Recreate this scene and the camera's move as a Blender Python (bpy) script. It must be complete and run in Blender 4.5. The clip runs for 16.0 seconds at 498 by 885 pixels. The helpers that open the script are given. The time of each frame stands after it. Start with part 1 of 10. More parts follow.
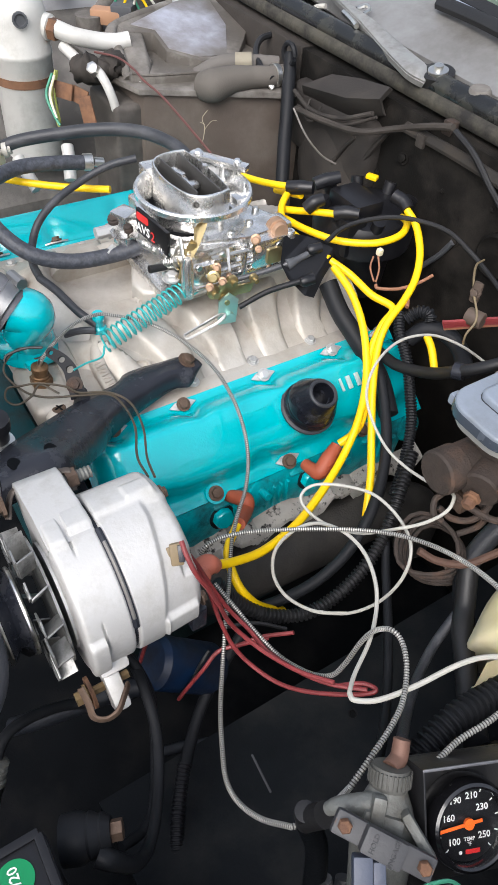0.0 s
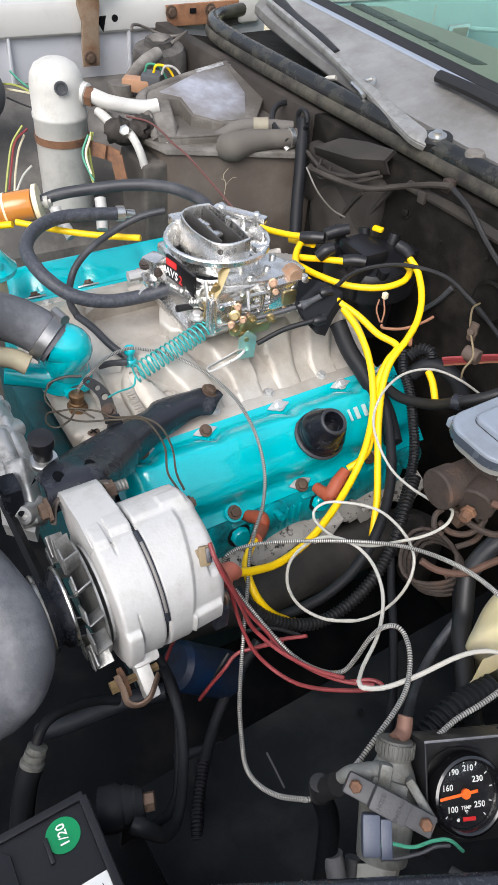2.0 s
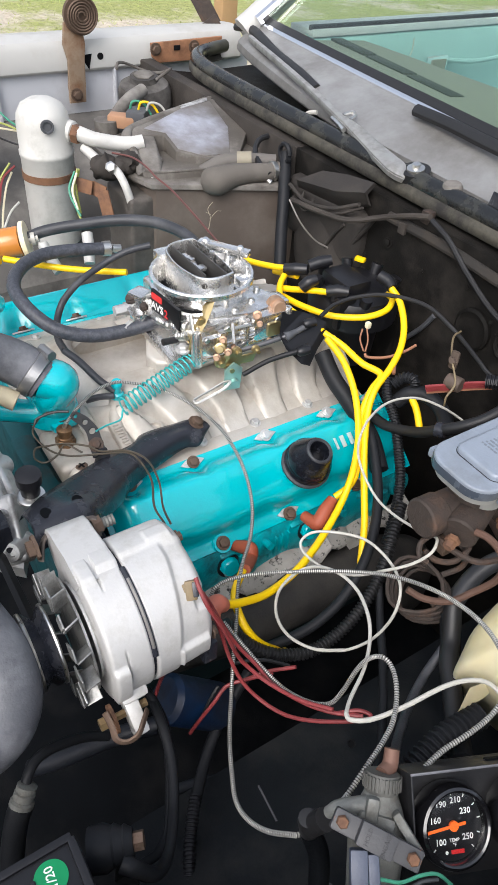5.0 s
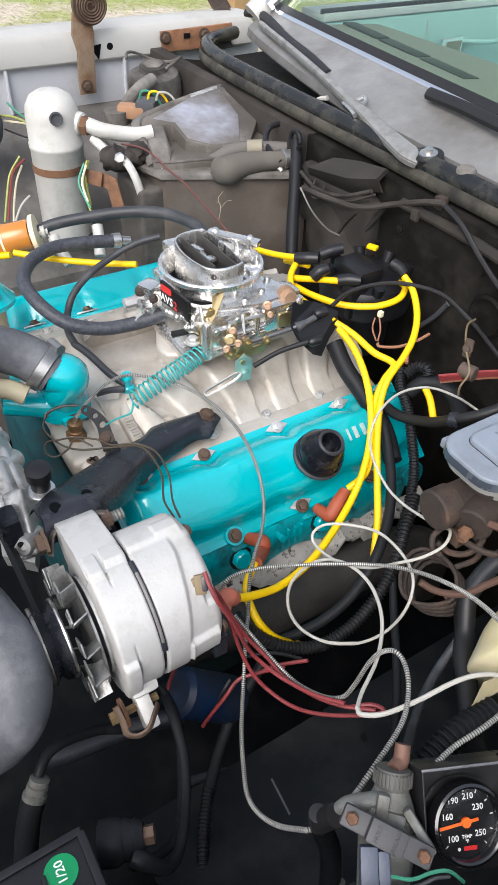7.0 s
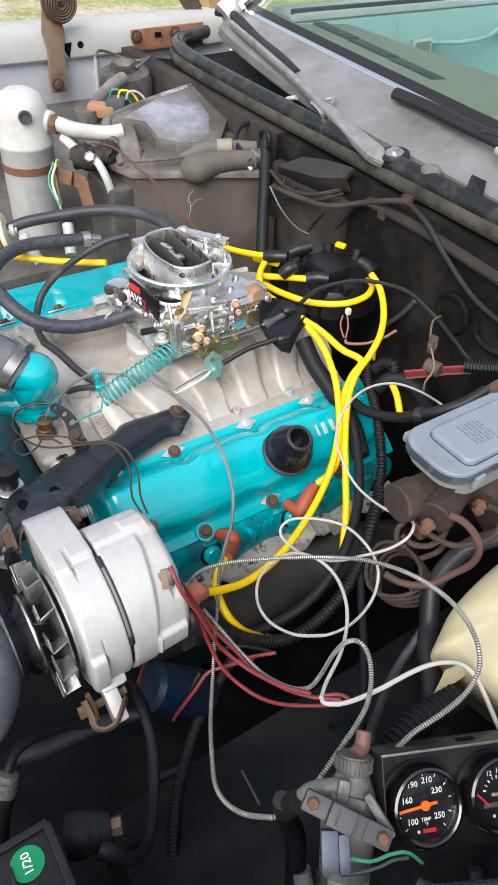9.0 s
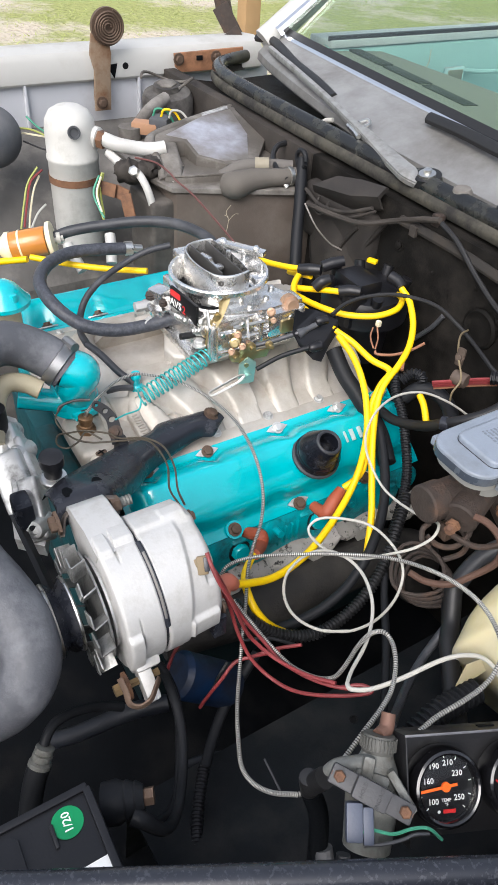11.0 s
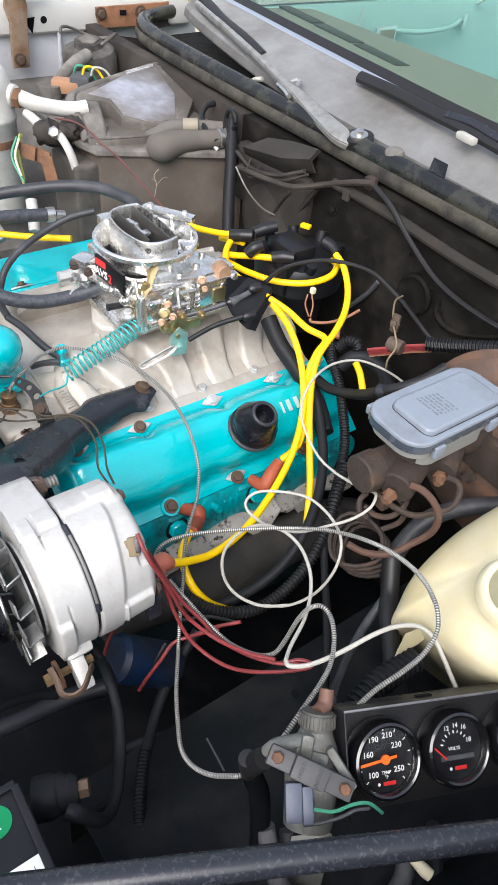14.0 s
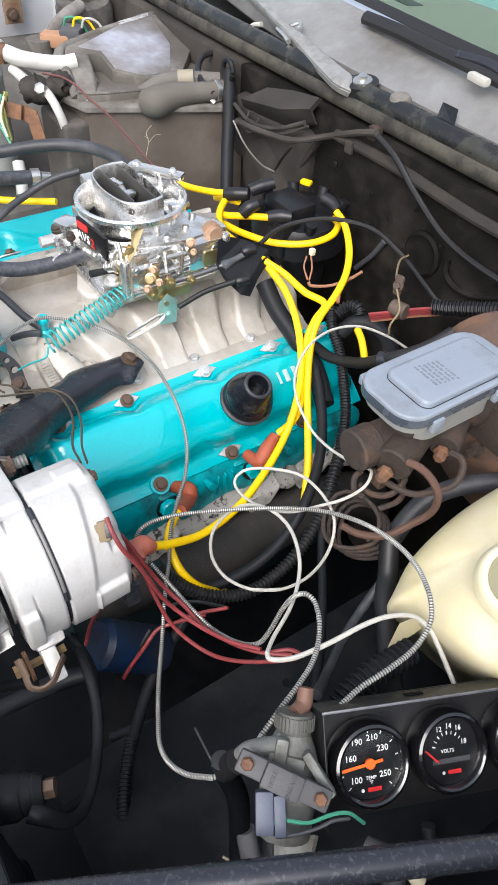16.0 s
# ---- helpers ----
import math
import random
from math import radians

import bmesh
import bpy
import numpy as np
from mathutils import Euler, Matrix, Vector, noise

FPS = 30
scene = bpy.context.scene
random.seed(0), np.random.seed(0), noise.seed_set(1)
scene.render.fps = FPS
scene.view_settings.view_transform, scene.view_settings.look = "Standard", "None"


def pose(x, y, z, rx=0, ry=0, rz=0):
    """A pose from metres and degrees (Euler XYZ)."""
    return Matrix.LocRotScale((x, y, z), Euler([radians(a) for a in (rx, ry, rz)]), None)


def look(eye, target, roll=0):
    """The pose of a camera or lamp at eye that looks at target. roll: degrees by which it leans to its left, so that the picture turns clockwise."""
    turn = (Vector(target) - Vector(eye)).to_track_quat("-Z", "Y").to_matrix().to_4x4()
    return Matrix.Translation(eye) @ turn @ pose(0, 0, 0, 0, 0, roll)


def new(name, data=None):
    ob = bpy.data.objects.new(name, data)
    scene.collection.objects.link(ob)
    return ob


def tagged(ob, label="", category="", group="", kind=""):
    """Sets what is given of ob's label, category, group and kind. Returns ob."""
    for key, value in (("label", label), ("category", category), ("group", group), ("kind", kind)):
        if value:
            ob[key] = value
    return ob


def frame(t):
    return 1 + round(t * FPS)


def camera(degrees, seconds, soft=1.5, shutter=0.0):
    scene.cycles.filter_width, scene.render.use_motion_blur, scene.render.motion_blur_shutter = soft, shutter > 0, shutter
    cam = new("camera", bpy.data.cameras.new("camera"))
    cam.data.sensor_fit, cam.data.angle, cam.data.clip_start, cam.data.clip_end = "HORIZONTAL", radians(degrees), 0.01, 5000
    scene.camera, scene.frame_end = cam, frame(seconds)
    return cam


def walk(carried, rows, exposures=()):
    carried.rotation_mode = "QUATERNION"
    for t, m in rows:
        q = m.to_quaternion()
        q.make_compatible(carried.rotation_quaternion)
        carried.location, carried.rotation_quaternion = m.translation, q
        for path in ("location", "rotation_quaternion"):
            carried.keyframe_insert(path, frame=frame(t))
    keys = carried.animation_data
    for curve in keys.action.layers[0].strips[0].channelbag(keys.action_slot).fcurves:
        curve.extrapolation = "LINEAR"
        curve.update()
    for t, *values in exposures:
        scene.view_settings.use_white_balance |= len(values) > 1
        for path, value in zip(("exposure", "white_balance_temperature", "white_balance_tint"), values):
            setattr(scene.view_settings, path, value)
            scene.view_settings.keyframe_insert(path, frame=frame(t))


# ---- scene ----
cam = camera(39.46, 16.0, soft=1.15)
PATH = [
    (0, (0.6465, -0.2680, 1.3465), (0.0939, 0.1359, 0.6174), 5.70),
    (0.5, (0.6513, -0.2560, 1.3495), (0.0688, 0.1388, 0.6390), 3.78),
    (1, (0.6751, -0.2817, 1.3645), (0.0929, 0.1213, 0.6584), 0.38),
    (1.5, (0.6852, -0.3063, 1.3686), (0.0734, 0.0849, 0.6811), 1.92),
    (2, (0.6957, -0.3177, 1.3784), (0.0981, 0.1018, 0.6951), 5.57),
    (2.5, (0.7189, -0.3094, 1.3885), (0.1218, 0.1407, 0.7245), 4.86),
    (3, (0.7104, -0.3168, 1.3950), (0.0972, 0.1246, 0.7399), 5.17),
    (3.5, (0.7064, -0.3029, 1.3919), (0.1107, 0.1522, 0.7301), 5.33),
    (4, (0.6999, -0.3047, 1.3935), (0.0994, 0.1425, 0.7306), 5.44),
    (4.5, (0.6986, -0.3096, 1.3935), (0.0914, 0.1320, 0.7330), 5.26),
    (7, (0.6982, -0.2984, 1.3910), (0.0807, 0.1100, 0.7188), 2.88),
    (7.5, (0.6949, -0.2908, 1.3902), (0.0794, 0.1202, 0.7178), 3.50),
    (8, (0.6960, -0.2885, 1.3914), (0.0830, 0.1415, 0.7286), 4.71),
    (8.5, (0.6905, -0.2919, 1.3894), (0.0783, 0.1255, 0.7179), 4.64),
    (9, (0.7131, -0.2908, 1.3954), (0.1110, 0.1399, 0.7230), 3.77),
    (9.2, (0.7138, -0.3010, 1.3959), (0.0918, 0.1072, 0.7277), 2.50),
    (11.3, (0.7510, -0.3391, 1.4033), (0.1161, 0.0768, 0.7522), 4.85),
    (11.5, (0.7662, -0.3493, 1.4059), (0.1257, 0.0521, 0.7512), 5.73),
    (12, (0.7904, -0.3408, 1.3943), (0.1660, 0.0411, 0.7129), 5.13),
    (12.5, (0.7480, -0.3295, 1.3938), (0.1760, 0.1308, 0.7149), 5.87),
    (13, (0.7425, -0.3097, 1.3928), (0.1784, 0.1729, 0.7228), 7.40),
    (13.5, (0.7350, -0.3048, 1.3860), (0.1647, 0.1584, 0.7077), 6.10),
    (14, (0.7283, -0.3034, 1.3866), (0.1629, 0.1666, 0.7089), 6.78),
    (14.5, (0.7211, -0.2997, 1.3747), (0.1619, 0.1421, 0.6732), 5.83),
    (15, (0.7241, -0.2908, 1.3609), (0.1605, 0.1160, 0.6419), 3.67),
    (15.5, (0.7391, -0.2903, 1.3611), (0.1903, 0.1329, 0.6402), 4.64),
    (16, (0.7199, -0.2440, 1.3588), (0.1584, 0.1769, 0.6464), 4.19),
]

EXPOSURE = 0.68
walk(cam, [(t, look(eye, target, roll)) for t, eye, target, roll in PATH], [(0.0, EXPOSURE, 6250, 12), (9.0, EXPOSURE, 6250, 12), (13.5, EXPOSURE + 0.15, 6250, 12), (16.0, EXPOSURE + 0.24, 6250, 12)])

# ---- light: a bright, thinly overcast day ----
world = bpy.data.worlds.new("sky")
scene.world = world
world.use_nodes = True
wn = world.node_tree.nodes
sky = wn.new("ShaderNodeTexSky")
sky.sky_type = "NISHITA"
sky.sun_disc = False
sky.sun_elevation = radians(48)
sky.sun_rotation = radians(146)
sky.air_density = 1.4
sky.dust_density = 4.0
wn["Background"].inputs["Strength"].default_value = 0.145
haze = wn.new("ShaderNodeHueSaturation")
haze.inputs["Saturation"].default_value = 0.45
world.node_tree.links.new(sky.outputs[0], haze.inputs["Color"])
world.node_tree.links.new(haze.outputs[0], wn["Background"].inputs["Color"])
sun_data = bpy.data.lights.new("sun", "SUN")
sun_data.energy = 1.5
sun_data.angle = radians(45)
sun_data.color = (1.0, 0.96, 0.9)
sun = new("sun", sun_data)
sun.matrix_world = look((1.75, -2.5, 4.25), (0.05, 0.0, 0.85))


# ---- materials ----
def mat(name, color, rough=0.5, metal=0.0, vary=0.12, scale=60.0, dirt=None, dirt_at=0.6, dirt_scale=9.0,
        bump=0.15, coat=0.0, spec=0.5, alpha_gloss=0.15, fine=420.0, trans=0.0, ior=1.45, sss=0.0, soft=0.12):
    """A surface with grain at two scales, and stains of its own shape."""
    m = bpy.data.materials.new(name)
    m.use_nodes = True
    nt = m.node_tree
    n, ln = nt.nodes, nt.links
    b = n["Principled BSDF"]
    tc = n.new("ShaderNodeTexCoord")
    n1 = n.new("ShaderNodeTexNoise")
    n1.inputs["Scale"].default_value = scale
    n1.inputs["Detail"].default_value = 5
    n2 = n.new("ShaderNodeTexNoise")
    n2.inputs["Scale"].default_value = fine
    n2.inputs["Detail"].default_value = 3
    ln.new(tc.outputs["Object"], n1.inputs["Vector"])
    ln.new(tc.outputs["Object"], n2.inputs["Vector"])
    ramp = n.new("ShaderNodeMix")
    ramp.data_type = "RGBA"
    ramp.inputs[6].default_value = (*[c * (1 - vary) for c in color], 1)
    ramp.inputs[7].default_value = (*[min(1, c * (1 + vary)) for c in color], 1)
    ln.new(n1.outputs["Fac"], ramp.inputs[0])
    last = ramp.outputs[2]
    rough_socket = None
    if dirt:
        n3 = n.new("ShaderNodeTexNoise")
        n3.inputs["Scale"].default_value = dirt_scale
        n3.inputs["Detail"].default_value = 7
        n3.inputs["Roughness"].default_value = 0.65
        ln.new(tc.outputs["Object"], n3.inputs["Vector"])
        mr = n.new("ShaderNodeMapRange")
        mr.inputs["From Min"].default_value = dirt_at - soft
        mr.inputs["From Max"].default_value = dirt_at + soft
        ln.new(n3.outputs["Fac"], mr.inputs["Value"])
        mx = n.new("ShaderNodeMix")
        mx.data_type = "RGBA"
        mx.inputs[7].default_value = (*dirt, 1)
        ln.new(mr.outputs[0], mx.inputs[0])
        ln.new(last, mx.inputs[6])
        last = mx.outputs[2]
        rr = n.new("ShaderNodeMapRange")
        rr.inputs["To Min"].default_value = rough
        rr.inputs["To Max"].default_value = min(1, rough + 0.35)
        ln.new(mr.outputs[0], rr.inputs["Value"])
        rough_socket = rr.outputs[0]
    if rough_socket is None:
        rr = n.new("ShaderNodeMapRange")
        rr.inputs["To Min"].default_value = max(0.02, rough - alpha_gloss * 0.6)
        rr.inputs["To Max"].default_value = min(1, rough + alpha_gloss)
        ln.new(n1.outputs["Fac"], rr.inputs["Value"])
        rough_socket = rr.outputs[0]
    ln.new(last, b.inputs["Base Color"])
    ln.new(rough_socket, b.inputs["Roughness"])
    b.inputs["Metallic"].default_value = metal
    b.inputs["Specular IOR Level"].default_value = spec
    b.inputs["Coat Weight"].default_value = coat
    b.inputs["Coat Roughness"].default_value = 0.08
    b.inputs["Transmission Weight"].default_value = trans
    b.inputs["IOR"].default_value = ior
    if sss:
        b.inputs["Subsurface Weight"].default_value = sss
        b.inputs["Subsurface Radius"].default_value = (0.03, 0.025, 0.012)
    if bump:
        bp = n.new("ShaderNodeBump")
        bp.inputs["Strength"].default_value = bump
        bp.inputs["Distance"].default_value = 0.0012
        ad = n.new("ShaderNodeMath")
        ad.operation = "ADD"
        ln.new(n1.outputs["Fac"], ad.inputs[0])
        ln.new(n2.outputs["Fac"], ad.inputs[1])
        ln.new(ad.outputs[0], bp.inputs["Height"])
        ln.new(bp.outputs[0], b.inputs["Normal"])
    return m


TEAL = mat("teal_enamel", (0.0, 0.43, 0.49), 0.16, vary=0.05, scale=240, fine=520, bump=0.16, coat=1.0)
TEAL_OLD = mat("teal_enamel_greasy", (0.0, 0.33, 0.375), 0.30, vary=0.15, scale=70, dirt=(0.012, 0.05, 0.058), dirt_at=0.60, dirt_scale=26, bump=0.5)
CAST_ALU = mat("cast_aluminium", (0.52, 0.49, 0.445), 0.46, metal=0.35, vary=0.10, scale=40, dirt=(0.32, 0.275, 0.22), dirt_at=0.60, dirt_scale=14, bump=0.20, soft=0.2)
ALT_ALU = mat("alternator_aluminium", (0.53, 0.525, 0.512), 0.48, metal=0.3, vary=0.07, scale=30, dirt=(0.42, 0.41, 0.385), dirt_at=0.60, dirt_scale=30, bump=0.12)
CARB_ALU = mat("polished_carburettor_alloy", (0.80, 0.79, 0.77), 0.26, metal=0.94, vary=0.12, scale=40, dirt=(0.40, 0.38, 0.35), dirt_at=0.66, dirt_scale=34, bump=0.20, fine=260)
GREY_ALU = mat("dull_pump_alloy", (0.58, 0.58, 0.57), 0.45, metal=0.6, vary=0.12, scale=60, dirt=(0.10, 0.09, 0.08), dirt_at=0.62, dirt_scale=30)
STEEL = mat("bright_steel", (0.66, 0.65, 0.62), 0.28, metal=1.0, vary=0.1, scale=120)
ZINC = mat("yellow_zinc_plating", (0.44, 0.35, 0.18), 0.34, metal=0.9, vary=0.25, scale=90)
CAP_BRONZE = mat("bronze_plug", (0.46, 0.30, 0.20), 0.5, metal=0.6, vary=0.2, scale=120)
RUST = mat("rusted_steel", (0.17, 0.085, 0.045), 0.85, vary=0.35, scale=70, dirt=(0.09, 0.05, 0.035), dirt_at=0.55, dirt_scale=40, bump=0.7)
RUST_DARK = mat("dark_rusted_iron", (0.038, 0.028, 0.023), 0.75, vary=0.45, scale=110, dirt=(0.095, 0.056, 0.038), dirt_at=0.62, dirt_scale=35, bump=0.7)
BOLT_BROWN = mat("weathered_bolt", (0.125, 0.085, 0.062), 0.6, metal=0.5, vary=0.3, scale=140, bump=0.4)
BLACK_PAINT = mat("black_chassis_paint", (0.020, 0.022, 0.029), 0.27, vary=0.3, scale=45, dirt=(0.075, 0.075, 0.080), dirt_at=0.68, dirt_scale=30, bump=0.25)
BAR_PAINT = mat("worn_black_bar_paint", (0.020, 0.0225, 0.030), 0.26, vary=0.3, scale=60, dirt=(0.055, 0.060, 0.074), dirt_at=0.62, dirt_scale=260, bump=0.10, soft=0.06, spec=0.6)
RUBBER = mat("black_rubber", (0.012, 0.012, 0.013), 0.45, vary=0.25, scale=60, bump=0.15)
HOSE = mat("dusty_hose_rubber", (0.030, 0.032, 0.037), 0.45, vary=0.2, scale=40, dirt=(0.085, 0.088, 0.095), dirt_at=0.64, dirt_scale=16, bump=0.3)
# The pale bluish blotches paint the hose's sheen into its colour.
BIG_HOSE = mat("grey_radiator_hose_rubber", (0.075, 0.078, 0.088), 0.5, vary=0.15, scale=40, dirt=(0.20, 0.205, 0.22), dirt_at=0.60, dirt_scale=14, bump=0.3)
PLASTIC = mat("black_plastic", (0.0105, 0.0105, 0.0125), 0.34, vary=0.2, scale=50, bump=0.12)
DUSTY_PLASTIC = mat("dusty_grey_plastic", (0.088, 0.078, 0.067), 0.62, vary=0.3, scale=24, dirt=(0.23, 0.216, 0.198), dirt_at=0.57, dirt_scale=13, bump=0.3)
FIREWALL = mat("dusty_brown_firewall", (0.030, 0.025, 0.021), 0.75, vary=0.4, scale=16, dirt=(0.080, 0.068, 0.058), dirt_at=0.63, dirt_scale=7, bump=0.4)
FIREWALL_BLACK = mat("black_firewall_paint", (0.0095, 0.0088, 0.0080), 0.6, vary=0.4, scale=20, dirt=(0.034, 0.030, 0.026), dirt_at=0.60, dirt_scale=12, bump=0.45, spec=0.10)
BAY_BLACK = mat("black_inner_panel", (0.0050, 0.0058, 0.0070), 0.5, vary=0.45, scale=20, dirt=(0.014, 0.014, 0.0145), dirt_at=0.62, dirt_scale=12, bump=0.3, spec=0.05)
PANEL_BLACK = mat("satin_black_panel_paint", (0.0125, 0.0142, 0.0165), 0.5, vary=0.35, scale=22, dirt=(0.028, 0.0285, 0.029), dirt_at=0.60, dirt_scale=14, bump=0.3, spec=0.10)
DEEP = mat("black_bay_rubber", (0.0135, 0.0145, 0.0168), 0.48, vary=0.3, scale=40, bump=0.15, spec=0.22)
GREY_PAINT = mat("pale_grey_body_paint", (0.50, 0.51, 0.54), 0.5, vary=0.06, scale=12, dirt=(0.34, 0.34, 0.35), dirt_at=0.64, dirt_scale=7, bump=0.12)
WHITE_PAINT = mat("off_white_fender_paint", (0.44, 0.435, 0.415), 0.45, vary=0.05, scale=14, dirt=(0.38, 0.36, 0.33), dirt_at=0.66, dirt_scale=10, bump=0.1)
COWL_PAINT = mat("silver_cowl_paint", (0.36, 0.355, 0.345), 0.34, metal=0.55, vary=0.10, scale=14, dirt=(0.135, 0.125, 0.112), dirt_at=0.55, dirt_scale=6, bump=0.08, soft=0.2)
CHROME = mat("chrome_trim", (0.85, 0.86, 0.88), 0.10, metal=1.0, vary=0.03, scale=40, bump=0.03)
DUSTY_SEAL = mat("dirty_painted_flange", (0.060, 0.055, 0.042), 0.7, vary=0.4, scale=40, dirt=(0.020, 0.019, 0.018), dirt_at=0.50, dirt_scale=26, bump=0.5)
SEAL = mat("black_seal_rubber", (0.012, 0.013, 0.014), 0.22, vary=0.25, scale=35, dirt=(0.070, 0.068, 0.052), dirt_at=0.60, dirt_scale=14, bump=0.2)
YELLOW = mat("yellow_silicone_wire", (0.88, 0.57, 0.0), 0.36, vary=0.05, scale=60, bump=0.05, sss=0.0)
BOOT = mat("brick_red_boot_rubber", (0.33, 0.075, 0.035), 0.55, vary=0.15, scale=80, bump=0.15)
RED_WIRE = mat("faded_red_wire", (0.21, 0.032, 0.034), 0.45, vary=0.2, scale=60, dirt=(0.13, 0.035, 0.035), dirt_at=0.62, dirt_scale=20)
WHITE_TUBE = mat("white_nylon_tube", (0.42, 0.41, 0.37), 0.35, vary=0.05, scale=50, bump=0.05)
SHEATH = mat("grey_wound_steel_sheath", (0.42, 0.415, 0.39), 0.32, metal=0.6, vary=0.2, scale=150, bump=0.2)
SHEATH_CORE = mat("dark_sheath_core", (0.075, 0.072, 0.067), 0.5, vary=0.2, scale=90)
BEIGE = mat("beige_hard_plastic", (0.40, 0.35, 0.24), 0.5, vary=0.1, scale=60)
LID = mat("grey_reservoir_plastic", (0.215, 0.247, 0.295), 0.30, vary=0.06, scale=40, dirt=(0.16, 0.175, 0.195), dirt_at=0.60, dirt_scale=18, bump=0.35)
LID_DARK = mat("dark_reservoir_gasket", (0.018, 0.020, 0.024), 0.5, vary=0.15, scale=50)
NATURAL = mat("pale_reservoir_plastic", (0.24, 0.24, 0.225), 0.5, vary=0.06, scale=30)
TANK = mat("yellowed_translucent_tank_plastic", (0.66, 0.625, 0.485), 0.38, vary=0.06, scale=9, dirt=(0.53, 0.45, 0.22), dirt_at=0.56, dirt_scale=6, bump=0.10, sss=0.35, soft=0.22)
BOOSTER = mat("rust_brown_booster", (0.125, 0.080, 0.062), 0.55, vary=0.35, scale=60, dirt=(0.20, 0.095, 0.045), dirt_at=0.60, dirt_scale=30, bump=0.6)
BLUE = mat("dark_blue_paint", (0.0045, 0.019, 0.058), 0.38, vary=0.3, scale=40, dirt=(0.007, 0.009, 0.014), dirt_at=0.55, dirt_scale=14)
GASKET = mat("speckled_white_gasket", (0.34, 0.325, 0.30), 0.7, vary=0.15, scale=120, dirt=(0.03, 0.03, 0.03), dirt_at=0.58, dirt_scale=90, bump=0.5, soft=0.04)
AMBER = mat("amber_fuel", (0.48, 0.19, 0.035), 0.12, vary=0.08, scale=40, bump=0.0, coat=0.4)
CREAM = mat("cream_plastic", (0.75, 0.68, 0.48), 0.4, vary=0.05, scale=40)
TAG_BLACK = mat("black_name_tag", (0.006, 0.006, 0.007), 0.3, vary=0.1, scale=40, bump=0.0)
TAG_RED = mat("red_print", (0.62, 0.03, 0.03), 0.4, vary=0.05, bump=0.0)
WHITE_INK = mat("white_print", (0.82, 0.82, 0.80), 0.5, vary=0.03, bump=0.0)
SILVER_INK = mat("worn_silver_lettering", (0.45, 0.60, 0.60), 0.4, metal=0.2, vary=0.15, scale=120, bump=0.1)
ORANGE = mat("orange_needle", (1.0, 0.16, 0.02), 0.4, vary=0.03, bump=0.0)
GREEN = mat("green_sticker", (0.0, 0.22, 0.075), 0.35, vary=0.04, bump=0.0)
GREEN_LABEL = mat("bright_green_label", (0.08, 0.42, 0.03), 0.4, vary=0.04, bump=0.0)
BLUE_LABEL = mat("blue_label", (0.012, 0.04, 0.36), 0.4, vary=0.05, bump=0.0)
ORANGE_LABEL = mat("orange_label", (0.68, 0.13, 0.025), 0.4, vary=0.05, bump=0.0)
GREY_LABEL = mat("grey_label", (0.10, 0.105, 0.115), 0.4, vary=0.08, bump=0.0)
GREEN_WIRE = mat("green_wire", (0.05, 0.25, 0.16), 0.45, vary=0.1)
LIME_WIRE = mat("yellow_green_wire", (0.30, 0.33, 0.08), 0.45, vary=0.15)
COPPER = mat("copper_brown_wire", (0.27, 0.125, 0.07), 0.45, vary=0.2)
DARK_GLASS = mat("black_dial", (0.010, 0.010, 0.012), 0.35, vary=0.05, bump=0.0)
BEZEL = mat("gloss_black_bezel", (0.006, 0.006, 0.007), 0.10, vary=0.05, bump=0.0, coat=1.0)
PANEL = mat("satin_black_steel_panel", (0.012, 0.012, 0.013), 0.36, vary=0.2, scale=40, dirt=(0.05, 0.05, 0.05), dirt_at=0.7, dirt_scale=30, bump=0.12)
GREY_CONN = mat("grey_connector_plastic", (0.07, 0.073, 0.08), 0.5, vary=0.08, scale=60)
GREY_SENDER = mat("stained_grey_alloy", (0.165, 0.170, 0.160), 0.55, metal=0.3, vary=0.2, scale=50, dirt=(0.095, 0.088, 0.070), dirt_at=0.58, dirt_scale=26, bump=0.4)
WOOD = mat("weathered_post_wood", (0.38, 0.24, 0.12), 0.8, vary=0.25, scale=8, bump=0.3)
TRIM_TEAL = mat("pale_teal_vinyl", (0.30, 0.47, 0.48), 0.5, vary=0.06, scale=30, bump=0.12)
DASH_TEAL = mat("faded_green_dash_vinyl", (0.215, 0.224, 0.186), 0.6, vary=0.1, scale=14, bump=0.2)
# The lid's bluish sheen, painted as a silvery base colour.
SHEEN_PAD = mat("painted_sheen_pad", (0.40, 0.41, 0.47), 0.36, metal=0.3, vary=0.10, scale=26, dirt=(0.16, 0.145, 0.13), dirt_at=0.55, dirt_scale=11, bump=0.2, soft=0.16)
WHITE_METAL = mat("oxidised_white_alloy", (0.54, 0.53, 0.50), 0.50, metal=0.12, vary=0.08, scale=40, dirt=(0.36, 0.35, 0.32), dirt_at=0.66, dirt_scale=16, bump=0.25)


